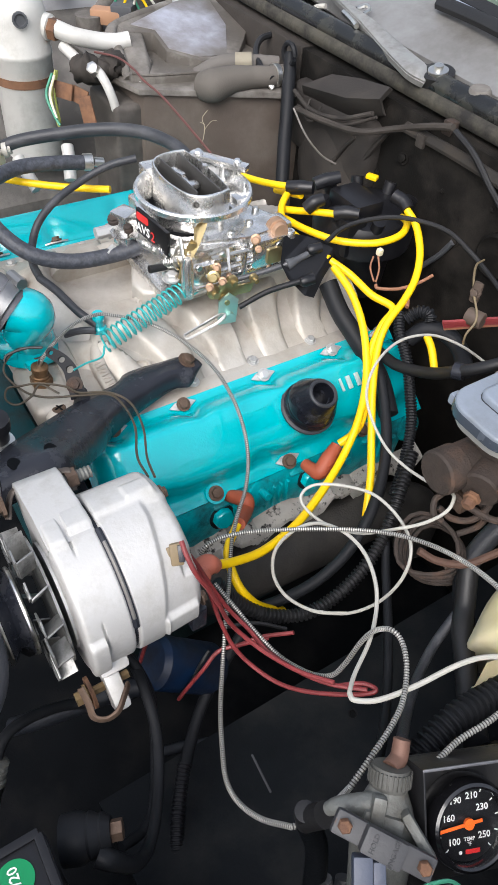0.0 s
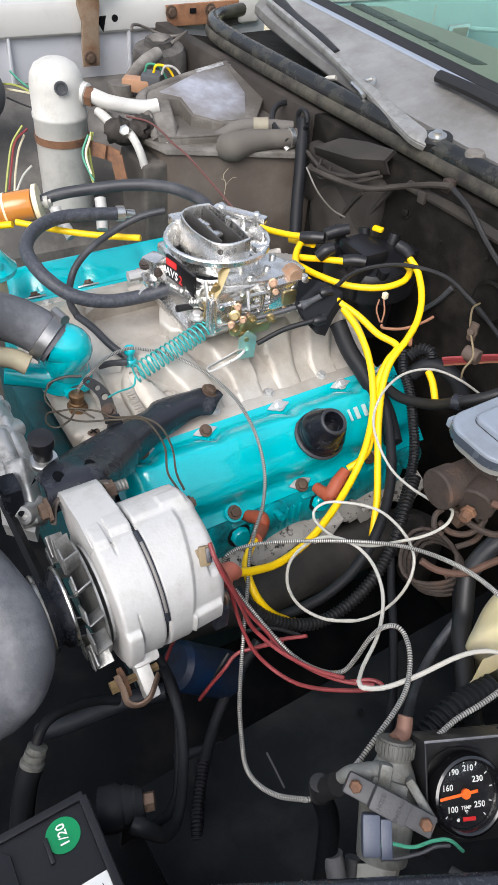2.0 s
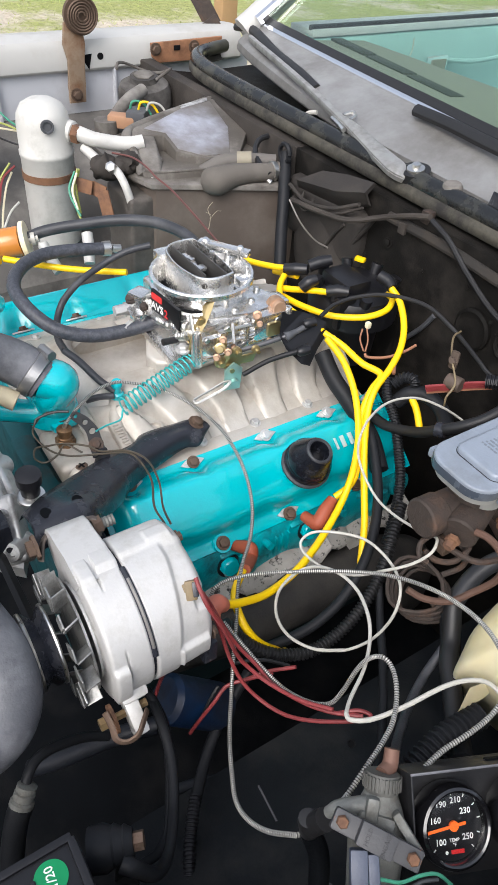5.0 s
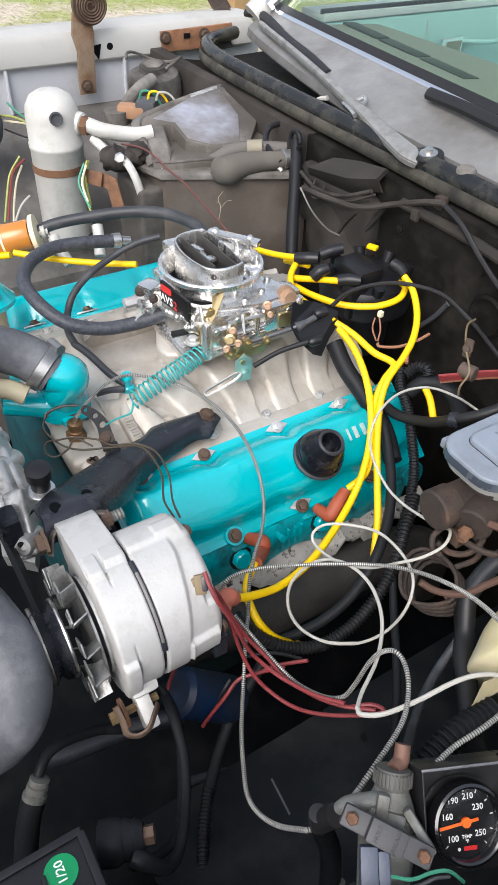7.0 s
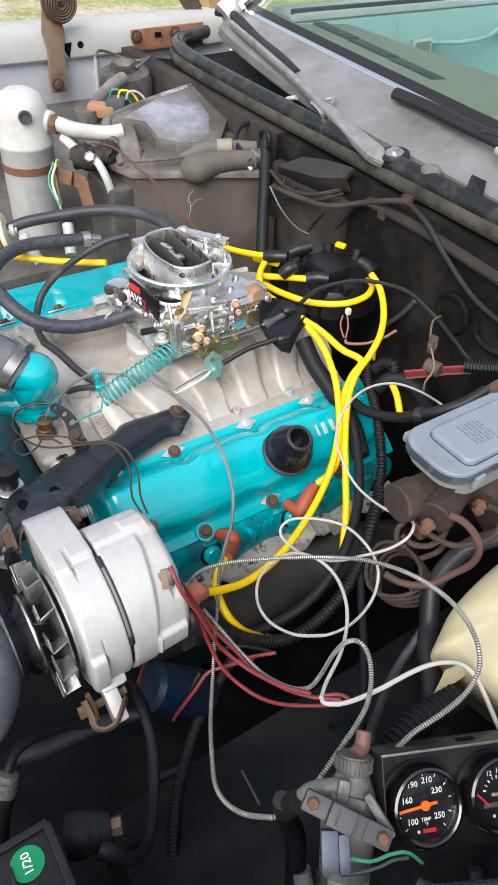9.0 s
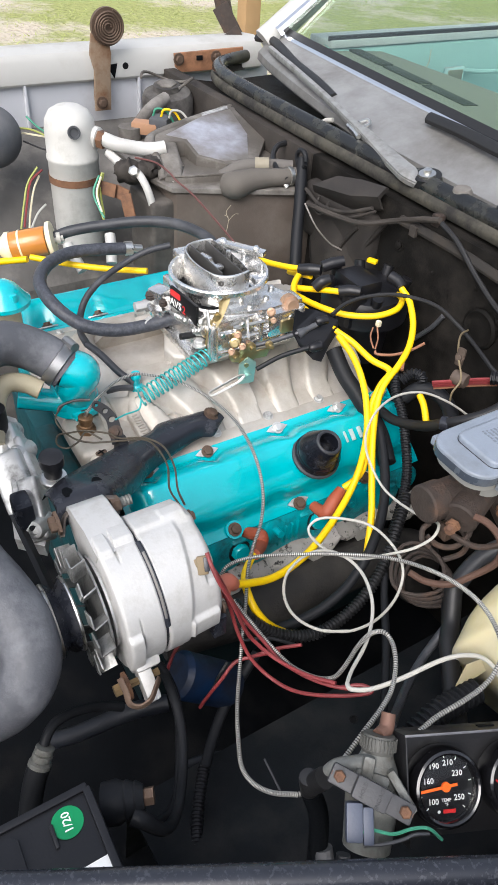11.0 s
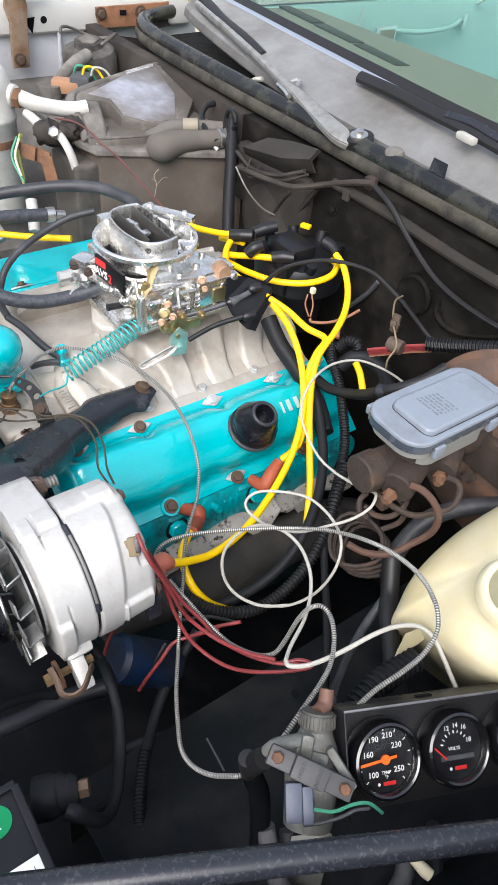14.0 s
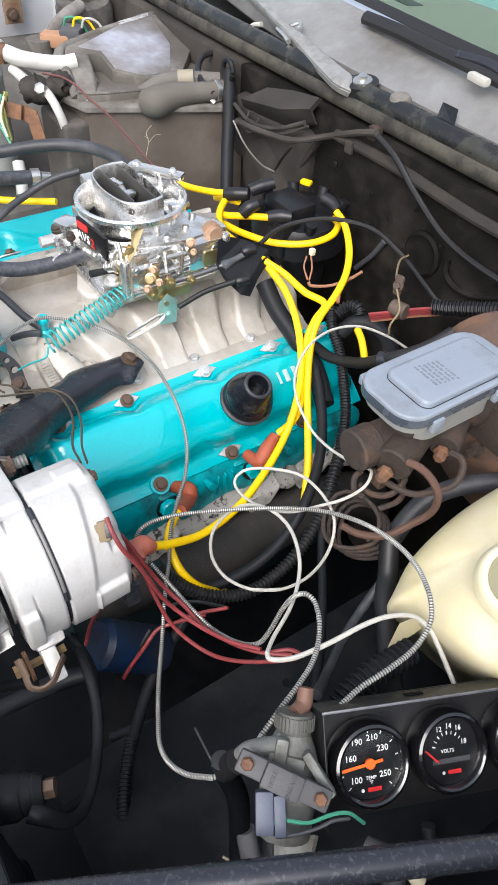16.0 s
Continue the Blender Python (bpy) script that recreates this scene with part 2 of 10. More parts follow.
def glass_mat(name, tint, rough=0.02):
    m = bpy.data.materials.new(name)
    m.use_nodes = True
    nt = m.node_tree
    nt.nodes.clear()
    out = nt.nodes.new("ShaderNodeOutputMaterial")
    tr = nt.nodes.new("ShaderNodeBsdfTransparent")
    tr.inputs[0].default_value = (*tint, 1)
    gl = nt.nodes.new("ShaderNodeBsdfGlossy")
    gl.inputs["Roughness"].default_value = rough
    lw = nt.nodes.new("ShaderNodeLayerWeight")
    lw.inputs["Blend"].default_value = 0.5
    pw = nt.nodes.new("ShaderNodeMath")
    pw.operation = "POWER"
    pw.inputs[1].default_value = 4.0
    ad = nt.nodes.new("ShaderNodeMath")
    ad.operation = "MULTIPLY_ADD"
    ad.inputs[1].default_value = 0.6
    ad.inputs[2].default_value = 0.035
    nt.links.new(lw.outputs["Facing"], pw.inputs[0])
    nt.links.new(pw.outputs[0], ad.inputs[0])
    mx = nt.nodes.new("ShaderNodeMixShader")
    nt.links.new(ad.outputs[0], mx.inputs[0])
    nt.links.new(tr.outputs[0], mx.inputs[1])
    nt.links.new(gl.outputs[0], mx.inputs[2])
    nt.links.new(mx.outputs[0], out.inputs[0])
    return m




def pad_sheen_mat():
    """Silvery sheen painted into the colour, dusty towards its rim in an uneven line."""
    m = SHEEN_PAD
    n, ln = m.node_tree.nodes, m.node_tree.links
    b = n["Principled BSDF"]
    old = b.inputs["Base Color"].links[0].from_socket
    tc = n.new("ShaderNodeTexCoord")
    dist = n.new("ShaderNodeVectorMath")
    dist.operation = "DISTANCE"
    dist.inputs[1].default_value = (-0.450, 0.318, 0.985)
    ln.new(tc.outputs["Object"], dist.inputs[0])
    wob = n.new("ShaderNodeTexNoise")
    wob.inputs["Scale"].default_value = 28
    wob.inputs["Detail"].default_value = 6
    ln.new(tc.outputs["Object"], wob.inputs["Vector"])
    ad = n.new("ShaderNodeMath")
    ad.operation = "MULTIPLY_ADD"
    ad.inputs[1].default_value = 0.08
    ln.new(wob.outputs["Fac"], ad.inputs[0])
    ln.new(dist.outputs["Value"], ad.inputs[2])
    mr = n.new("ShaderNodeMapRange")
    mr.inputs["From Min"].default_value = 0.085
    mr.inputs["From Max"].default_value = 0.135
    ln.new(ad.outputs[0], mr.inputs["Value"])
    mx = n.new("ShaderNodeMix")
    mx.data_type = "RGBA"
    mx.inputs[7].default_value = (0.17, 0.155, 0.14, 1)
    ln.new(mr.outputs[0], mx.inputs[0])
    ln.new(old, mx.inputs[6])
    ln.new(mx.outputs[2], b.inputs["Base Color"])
    return m


WINDSHIELD_GLASS = glass_mat("green_tinted_glass", (0.82, 0.89, 0.835))
CLEAR = glass_mat("clear_lens", (0.94, 0.95, 0.95), 0.03)


# ---- building helpers ----
def V(*a):
    return Vector(a)


def thing(name, at, label, category, group="", kind=""):
    ob = new(name)
    ob.empty_display_size = 0.02
    ob.location = at
    return tagged(ob, label, category, group, kind)


def mesh_of(name, bm, material, angle=38):
    bmesh.ops.recalc_face_normals(bm, faces=bm.faces[:])
    me = bpy.data.meshes.new(name)
    bm.to_mesh(me)
    bm.free()
    me.materials.append(material)
    for p in me.polygons:
        p.use_smooth = True
    me.set_sharp_from_angle(angle=radians(angle))
    return me


def part(name, bm, material, parent=None, label="", angle=38):
    ob = new(name, mesh_of(name, bm, material, angle))
    if parent:
        ob.parent = parent
        if parent.data is None:
            ob.matrix_parent_inverse = Matrix.Translation(-parent.location)
    return tagged(ob, label)


def struct(name, bm, material, label, category, angle=38):
    return tagged(part(name, bm, material, None, "", angle), label, category, "", "structure")


def single(name, bm, material, label, category, group="", angle=38):
    return tagged(part(name, bm, material, None, "", angle), label, category, group)


def B():
    return bmesh.new()


def basis(z, x=None):
    """A turn whose z runs along z, and whose x leans to x."""
    z = Vector(z).normalized()
    x = Vector(x) if x else (V(1, 0, 0) if abs(z.x) < 0.9 else V(0, 1, 0))
    y = z.cross(x).normalized()
    return Matrix((y.cross(z), y, z)).transposed()


def place(at, z=(0, 0, 1), x=None):
    return Matrix.Translation(at) @ basis(z, x).to_4x4()


def box(bm, c, size, rot=None, bev=0.0, seg=2):
    m = Matrix.Translation(c) @ ((rot.to_4x4() if rot else Matrix())) @ Matrix.Diagonal((*size, 1))
    vs = bmesh.ops.create_cube(bm, size=1.0, matrix=m)["verts"]
    if bev:
        es = list({e for v in vs for e in v.link_edges})
        bmesh.ops.bevel(bm, geom=es, offset=bev, segments=seg, affect="EDGES", profile=0.6)


def prism(bm, poly, h, m, bev=0.0, seg=2):
    """A flat outline in the x-y plane of m, raised by h."""
    vs = [bm.verts.new(m @ V(x, y, 0)) for x, y in poly]
    f = bm.faces.new(vs)
    r = bmesh.ops.extrude_face_region(bm, geom=[f])
    up = [v for v in r["geom"] if isinstance(v, bmesh.types.BMVert)]
    d = m.to_3x3() @ V(0, 0, h)
    bmesh.ops.translate(bm, verts=up, vec=d)
    if bev:
        top = [g for g in r["geom"] if isinstance(g, bmesh.types.BMFace)]
        es = list({e for t in top for e in t.edges})
        bmesh.ops.bevel(bm, geom=es, offset=bev, segments=seg, affect="EDGES", profile=0.6)


def lathe(bm, prof, at, axis, seg=24, x=None):
    """A turned shape: prof holds (radius, height along axis)."""
    m = place(at, axis, x)
    rings = []
    for r, h in prof:
        if r < 1e-6:
            rings.append([bm.verts.new(m @ V(0, 0, h))])
        else:
            rings.append([bm.verts.new(m @ V(r * math.cos(2 * math.pi * k / seg), r * math.sin(2 * math.pi * k / seg), h)) for k in range(seg)])
    for a, b in zip(rings, rings[1:]):
        for k in range(seg):
            k2 = (k + 1) % seg
            if len(a) == 1 and len(b) == 1:
                continue
            if len(a) == 1:
                bm.faces.new((a[0], b[k], b[k2]))
            elif len(b) == 1:
                bm.faces.new((a[k], b[0], a[k2]))
            else:
                bm.faces.new((a[k], b[k], b[k2], a[k2]))
    for ring in (rings[0], rings[-1]):
        if len(ring) > 2:
            bm.faces.new(ring)


def rod(bm, a, b, r, seg=12, r2=None):
    a, b = Vector(a), Vector(b)
    lathe(bm, [(r, 0), (r2 if r2 is not None else r, (b - a).length)], a, b - a, seg)


def spline(pts, res=8):
    pts = [Vector(p) for p in pts]
    if len(pts) == 2:
        return [pts[0].lerp(pts[1], k / res) for k in range(res + 1)]
    ext = [pts[0] * 2 - pts[1]] + pts + [pts[-1] * 2 - pts[-2]]
    out = []
    for i in range(1, len(ext) - 2):
        p0, p1, p2, p3 = ext[i - 1:i + 3]
        for k in range(res):
            t = k / res
            out.append(0.5 * ((2 * p1) + (p2 - p0) * t + (2 * p0 - 5 * p1 + 4 * p2 - p3) * t * t + (3 * p1 - p0 - 3 * p2 + p3) * t ** 3))
    out.append(pts[-1])
    return out


def resample(path, step):
    d = [0.0]
    for a, b in zip(path, path[1:]):
        d.append(d[-1] + (b - a).length)
    n = max(2, int(d[-1] / step))
    out, j = [], 0
    for k in range(n + 1):
        s = d[-1] * k / n
        while j < len(d) - 2 and d[j + 1] < s:
            j += 1
        f = (s - d[j]) / max(1e-9, d[j + 1] - d[j])
        out.append(path[j].lerp(path[j + 1], f))
    return out


def turns_of(path):
    fr, nrm = [], None
    for i, p in enumerate(path):
        t = (path[min(i + 1, len(path) - 1)] - path[max(i - 1, 0)]).normalized()
        if nrm is None:
            nrm = t.orthogonal().normalized()
        nrm = (nrm - t * nrm.dot(t))
        nrm = nrm.normalized() if nrm.length > 1e-6 else t.orthogonal().normalized()
        fr.append((p, t, nrm, t.cross(nrm)))
    return fr


def skin(bm, path, radii, seg=8, flat=1.0):
    rings = []
    for (p, t, a, b), r in zip(turns_of(path), radii):
        rings.append([bm.verts.new(p + (a * math.cos(2 * math.pi * k / seg) + b * flat * math.sin(2 * math.pi * k / seg)) * r) for k in range(seg)])
    for x, y in zip(rings, rings[1:]):
        for k in range(seg):
            bm.faces.new((x[k], x[(k + 1) % seg], y[(k + 1) % seg], y[k]))
    bm.faces.new(rings[0])
    bm.faces.new(rings[-1])


def tube(bm, pts, r, seg=8, res=8, flat=1.0):
    path = spline(pts, res)
    skin(bm, path, [r] * len(path), seg, flat)


def taper(bm, pts, rs, seg=10, res=8):
    path = spline(pts, res)
    skin(bm, path, list(np.interp(np.linspace(0, len(rs) - 1, len(path)), range(len(rs)), rs)), seg)


def ribbed(bm, pts, r, pitch, depth=0.22, seg=8):
    """A convoluted tube or a wound sheath."""
    path = resample(spline(pts, 14), pitch / 4)
    wave = (1.0, 1.0, 1.0 - depth, 1.0 - depth)
    skin(bm, path, [r * wave[i % 4] for i in range(len(path))], seg)


def helix(bm, a, b, R, r, turns, seg=6, per=14):
    a, b = Vector(a), Vector(b)
    m = basis(b - a)
    L = (b - a).length
    n = int(turns * per)
    path = [a + m @ V(R * math.cos(2 * math.pi * i / per), R * math.sin(2 * math.pi * i / per), L * i / n) for i in range(n + 1)]
    skin(bm, path, [r] * len(path), seg)


def hexbolt(bm, at, axis, r=0.006, h=0.005, washer=True):
    if washer:
        lathe(bm, [(r * 1.45, 0), (r * 1.45, h * 0.3)], at, axis, 16)
    lathe(bm, [(r, h * 0.3), (r, h * 0.9), (r * 0.85, h), (0, h)], at, axis, 6)


def ring_of(c, axis, R, n=24, a0=0, a1=360, x=None):
    m = place(c, axis, x)
    return [m @ V(R * math.cos(radians(a0 + (a1 - a0) * k / n)), R * math.sin(radians(a0 + (a1 - a0) * k / n)), 0) for k in range(n + 1)]


def wire(name, pts, r, material, label, category, group="", seg=8, res=8):
    b = B()
    tube(b, pts, r, seg, res)
    return single(name, b, material, label, category, group)


def text_mesh(body, size, m, depth=0.0002, align="CENTER"):
    """Letters of the built-in font, turned into a mesh at m."""
    cu = bpy.data.curves.new("lettering", "FONT")
    cu.body, cu.size, cu.extrude = body, size, depth
    cu.align_x, cu.align_y = align, "CENTER"
    cu.offset = size * 0.012
    cu.resolution_u = 2
    ob = bpy.data.objects.new("lettering", cu)
    me = bpy.data.meshes.new_from_object(ob)
    bm = bmesh.new()
    bm.from_mesh(me)
    bm.transform(m)
    bpy.data.objects.remove(ob)
    bpy.data.curves.remove(cu)
    bpy.data.meshes.remove(me)
    return bm


def rounded(x0, x1, y0, y1, r, n=5):
    out = []
    for cx, cy, a in ((x1 - r, y1 - r, 0), (x0 + r, y1 - r, 90), (x0 + r, y0 + r, 180), (x1 - r, y0 + r, 270)):
        for k in range(n + 1):
            t = radians(a + 90 * k / n)
            out.append((cx + r * math.cos(t), cy + r * math.sin(t)))
    return out


# ---- the setting: ground, car body round the engine bay ----
def ground_mat():
    m = bpy.data.materials.new("patchy_grass_and_gravel")
    m.use_nodes = True
    nt = m.node_tree
    n, ln = nt.nodes, nt.links
    b = n["Principled BSDF"]
    b.inputs["Roughness"].default_value = 0.95
    tc = n.new("ShaderNodeTexCoord")
    big = n.new("ShaderNodeTexNoise")
    big.inputs["Scale"].default_value = 0.55
    big.inputs["Detail"].default_value = 8
    big.inputs["Roughness"].default_value = 0.7
    fine = n.new("ShaderNodeTexNoise")
    fine.inputs["Scale"].default_value = 14
    fine.inputs["Detail"].default_value = 6
    for x in (big, fine):
        ln.new(tc.outputs["Object"], x.inputs["Vector"])
    grass = n.new("ShaderNodeMix")
    grass.data_type = "RGBA"
    grass.inputs[6].default_value = (0.16, 0.19, 0.045, 1)
    grass.inputs[7].default_value = (0.42, 0.43, 0.16, 1)
    ln.new(fine.outputs["Fac"], grass.inputs[0])
    grit = n.new("ShaderNodeMix")
    grit.data_type = "RGBA"
    grit.inputs[6].default_value = (0.36, 0.30, 0.22, 1)
    grit.inputs[7].default_value = (0.62, 0.56, 0.46, 1)
    ln.new(fine.outputs["Fac"], grit.inputs[0])
    mr = n.new("ShaderNodeMapRange")
    mr.inputs["From Min"].default_value = 0.47
    mr.inputs["From Max"].default_value = 0.56
    ln.new(big.outputs["Fac"], mr.inputs["Value"])
    mx = n.new("ShaderNodeMix")
    mx.data_type = "RGBA"
    ln.new(mr.outputs[0], mx.inputs[0])
    ln.new(grass.outputs[2], mx.inputs[6])
    ln.new(grit.outputs[2], mx.inputs[7])
    ln.new(mx.outputs[2], b.inputs["Base Color"])
    bp = n.new("ShaderNodeBump")
    bp.inputs["Distance"].default_value = 0.05
    ln.new(fine.outputs["Fac"], bp.inputs["Height"])
    ln.new(bp.outputs[0], b.inputs["Normal"])
    return m


def sheet(bm, rows):
    """A smooth sheet through rows of points."""
    vs = [[bm.verts.new(p) for p in r] for r in rows]
    for a, b in zip(vs, vs[1:]):
        for k in range(len(a) - 1):
            bm.faces.new((a[k], a[k + 1], b[k + 1], b[k]))


def slab(bm, rows, thick):
    """The same, with a thickness along the given way."""
    t = Vector(thick)
    sheet(bm, rows)
    sheet(bm, [[Vector(p) + t for p in r] for r in rows])
    bd = [rows[0], rows[-1], [r[0] for r in rows], [r[-1] for r in rows]]
    for line in bd:
        sheet(bm, [line, [Vector(p) + t for p in line]])
    bmesh.ops.remove_doubles(bm, verts=bm.verts[:], dist=1e-5)


b = B()
sheet(b, [[(-300, -300, 0), (300, -300, 0)], [(-300, 300, 0), (300, 300, 0)]])
struct("ground", b, ground_mat(), "patchy dry grass and pale gravel beside the car", "ground")

# grass clumps beyond the fender
b = B()
rng = random.Random(4)
for k in range(15000):
    x, y = -rng.uniform(2.2, 12), rng.uniform(-1.0, 12)
    if noise.noise((x * 0.6, y * 0.6, 0)) > 0.16:
        continue
    h, w, a = rng.uniform(0.01, 0.035), rng.uniform(0.003, 0.008), rng.uniform(0, 6.28)
    dx, dy = w * math.cos(a), w * math.sin(a)
    lx, ly = rng.uniform(-0.05, 0.05), rng.uniform(-0.05, 0.05)
    b.faces.new((b.verts.new((x - dx, y - dy, 0)), b.verts.new((x + dx, y + dy, 0)), b.verts.new((x + lx, y + ly, h))))
GRASS = mat("grass_blades", (0.36, 0.40, 0.13), 0.8, vary=0.4, scale=3, bump=0)
tagged(part("grass", b, GRASS), "tufts of yellowing grass on the open ground", "grass", "", "stuff")

b = B()
box(b, (-2.86, 1.85, 1.3), (0.09, 0.09, 2.6), bev=0.006)
single("wooden_post", b, WOOD, "brown square wooden post standing on the ground", "post")


def profile_run(bm, prof, y0, y1, n=1):
    """An x-z outline drawn along y."""
    rows = []
    for k in range(n + 1):
        y = y0 + (y1 - y0) * k / n
        rows.append([bm.verts.new((x, y, z)) for x, z in prof])
    m = len(prof)
    for a, c in zip(rows, rows[1:]):
        for k in range(m):
            bm.faces.new((a[k], a[(k + 1) % m], c[(k + 1) % m], c[k]))
    bm.faces.new(rows[0])
    bm.faces.new(rows[-1])


# passenger-side fender: rolled top, inner flange, pale inner wall
b = B()
profile_run(b, [(-0.868, 0.99), (-0.862, 0.985), (-0.858, 0.99), (-0.858, 1.03), (-0.868, 1.043), (-0.90, 1.05), (-0.95, 1.045), (-0.98, 1.02),
                (-0.995, 0.95), (-1.0, 0.45), (-0.985, 0.45), (-0.978, 0.94), (-0.965, 1.0), (-0.94, 1.03), (-0.90, 1.035), (-0.875, 1.03)], -1.15, 0.68, 6)
fender = struct("fender_passenger", b, WHITE_PAINT, "off-white front fender with a flanged top edge", "fender")
b = B()
box(b, (-0.8775, -0.22, 0.945), (0.012, 1.86, 0.11), bev=0.003)
struct("inner_wall_passenger", b, GREY_PAINT, "pale grey painted inner fender wall below the flange", "inner fender")
b = B()
for y0 in (0.10, 0.36, -0.13):
    box(b, (-0.866, y0, 0.945), (0.012, 0.006, 0.09), bev=0.002)
part("seam", b, GREY_PAINT, fender)
b = B()
for y, z in ((0.327, 1.012), (-0.06, 1.02)):
    lathe(b, [(0.007, 0), (0.007, 0.002), (0, 0.002)], (-0.859, y, z), (1, 0, 0), 12)
prism(b, [(-0.014, 0.01), (0.012, 0.012), (0.004, -0.018)], 0.002, place((-0.859, 0.296, 1.006), (1, 0, 0), (0, 1, 0)))
part("hole", b, BAY_BLACK, fender, "dark punched holes")
b = B()
box(b, (-0.852, -0.033, 1.012), (0.012, 0.022, 0.04), bev=0.003)
box(b, (-0.846, -0.033, 0.995), (0.02, 0.028, 0.008), bev=0.002)
single("flange_clip", b, BOLT_BROWN, "small bent grey clip on the fender flange", "clip")

b = B()
slab(b, [[(-0.872, y, 0.90), (-0.76, y, 0.885), (-0.62, y, 0.83), (-0.48, y, 0.73), (-0.42, y, 0.45)] for y in (-1.1, -0.6, -0.2, 0.15, 0.44)], (0, 0, -0.012))
struct("wheelhouse_passenger", b, mat("dusty_black_liner", (0.085, 0.080, 0.074), 0.75, vary=0.35, scale=18, dirt=(0.20, 0.187, 0.17), dirt_at=0.6, dirt_scale=8, bump=0.3),
       "dusty black wheelhouse liner below the fender", "inner fender")

# driver-side fender and liner
b = B()
profile_run(b, [(0.756, 0.955), (0.756, 0.93), (0.762, 0.93), (0.770, 0.95), (0.80, 0.965), (0.87, 0.955), (0.93, 0.90), (0.94, 0.45), (0.955, 0.45),
                (0.945, 0.91), (0.88, 0.968), (0.80, 0.978), (0.769, 0.972)], -1.15, 0.68, 6)
struct("fender_driver", b, GREY_PAINT, "pale grey front fender edge", "fender")
b = B()
slab(b, [[(0.757, y, 0.935), (0.735, y, 0.80), (0.70, y, 0.70), (0.56, y, 0.655), (0.42, y, 0.60), (0.37, y, 0.30)] for y in (-0.24, -0.1, 0.1, 0.27, 0.44)], (0, 0, -0.012))
struct("wheelhouse_driver", b, PANEL_BLACK, "black wheelhouse panel on the driver side", "inner fender")

b = B()
box(b, (0, -0.2, 0.30), (1.9, 1.9, 0.02))
struct("splash_floor", b, BAY_BLACK, "dark underside of the engine bay", "floor")
b = B()
box(b, (0, -1.12, 0.62), (1.9, 0.03, 0.66))
struct("radiator_support", b, BAY_BLACK, "black radiator support panel closing the front of the bay", "panel")

# firewall
b = B()
box(b, (-0.585, 0.435, 0.66), (0.65, 0.03, 0.68), bev=0.004)
struct("firewall_passenger", b, FIREWALL, "dusty brown firewall behind the heater box", "firewall")
b = B()
box(b, (0.35, 0.435, 0.66), (1.22, 0.03, 0.68), bev=0.004)
struct("firewall_driver", b, FIREWALL_BLACK, "grimy black-painted firewall", "firewall")

# cowl: flange, seal, trough, painted panel
LIP = [(-0.80, 0.60, 1.028), (-0.775, 0.545, 1.029), (-0.73, 0.49, 1.03), (-0.62, 0.461, 1.03), (-0.37, 0.451, 1.03), (-0.12, 0.45, 1.03), (0.10, 0.45, 1.03),
       (0.30, 0.452, 1.03), (0.52, 0.46, 1.028), (0.78, 0.48, 1.02)]
b = B()
lip_path = spline(LIP, 5)
slab(b, [[p + V(0, y, h) for p in lip_path] for y, h in ((-0.011, -0.004), (-0.0165, -0.008), (-0.0185, -0.014), (-0.0180, -0.020), (-0.0150, -0.0245), (-0.0050, -0.027))], (0, 0.010, 0))
struct("cowl_flange", b, DUSTY_SEAL, "dirty painted sheet-metal flange under the cowl seal", "flange")
b = B()
tube(b, LIP, 0.0142, 12, 5, 0.9)
struct("cowl_seal", b, SEAL, "worn black rubber hood seal along the cowl", "seal")
b = B()
slab(b, [[(x, 0.455, 0.99) for x in (-0.8, -0.3, 0.2, 0.8)], [(x, 0.52, 0.98) for x in (-0.8, -0.3, 0.2, 0.8)], [(x, 0.70, 0.985) for x in (-0.8, -0.3, 0.2, 0.8)]], (0, 0, -0.01))
struct("cowl_trough", b, FIREWALL_BLACK, "black air trough below the windshield", "cowl")
LOW = [(-0.76, 0.61, 1.045), (-0.64, 0.572, 1.045), (-0.40, 0.517, 1.043), (-0.20, 0.488, 1.04), (0.03, 0.478, 1.037), (0.30, 0.478, 1.035), (0.78, 0.50, 1.03)]
HIGH = [(-0.76, 0.66, 1.075), (-0.66, 0.642, 1.075), (-0.39, 0.606, 1.075), (-0.16, 0.578, 1.075), (0.11, 0.556, 1.072), (0.35, 0.565, 1.07), (0.78, 0.63, 1.06)]
b = B()
lo, hi = spline(LOW, 5), spline(HIGH, 5)
slab(b, [[p + V(0, -0.002, -0.014) for p in lo], lo, [a.lerp(c, 0.5) + V(0, 0, 0.005) for a, c in zip(lo, hi)], hi], (0, 0.003, -0.004))
struct("cowl_panel", b, COWL_PAINT, "dusty silver painted cowl panel below the windshield", "cowl")
b = B()
tube(b, [p + V(0, 0.004, 0.004) for p in hi], 0.006, 8, 2, 0.6)
struct("windshield_trim", b, CHROME, "bright trim strip along the windshield base", "trim")
b = B()
slab(b, [[p + V(0, 0.004, 0.009) for p in hi], [p + V(0, 0.0155, 0.0185) for p in hi]], (0, 0.001, -0.003))
struct("windshield_gasket", b, RUBBER, "black band along the lower edge of the windshield", "seal")
b = B()
slab(b, [[p + V(0, 0.006 + 0.66 * f, 0.006 + 0.44 * f + 0.03 * math.sin(3.14 * f)) for p in hi] for f in (0, 0.2, 0.4, 0.6, 0.8, 1)], (0, 0.002, -0.004))
glass = struct("windshield", b, WINDSHIELD_GLASS, "green-tinted windshield glass", "windshield")
glass.visible_shadow = False
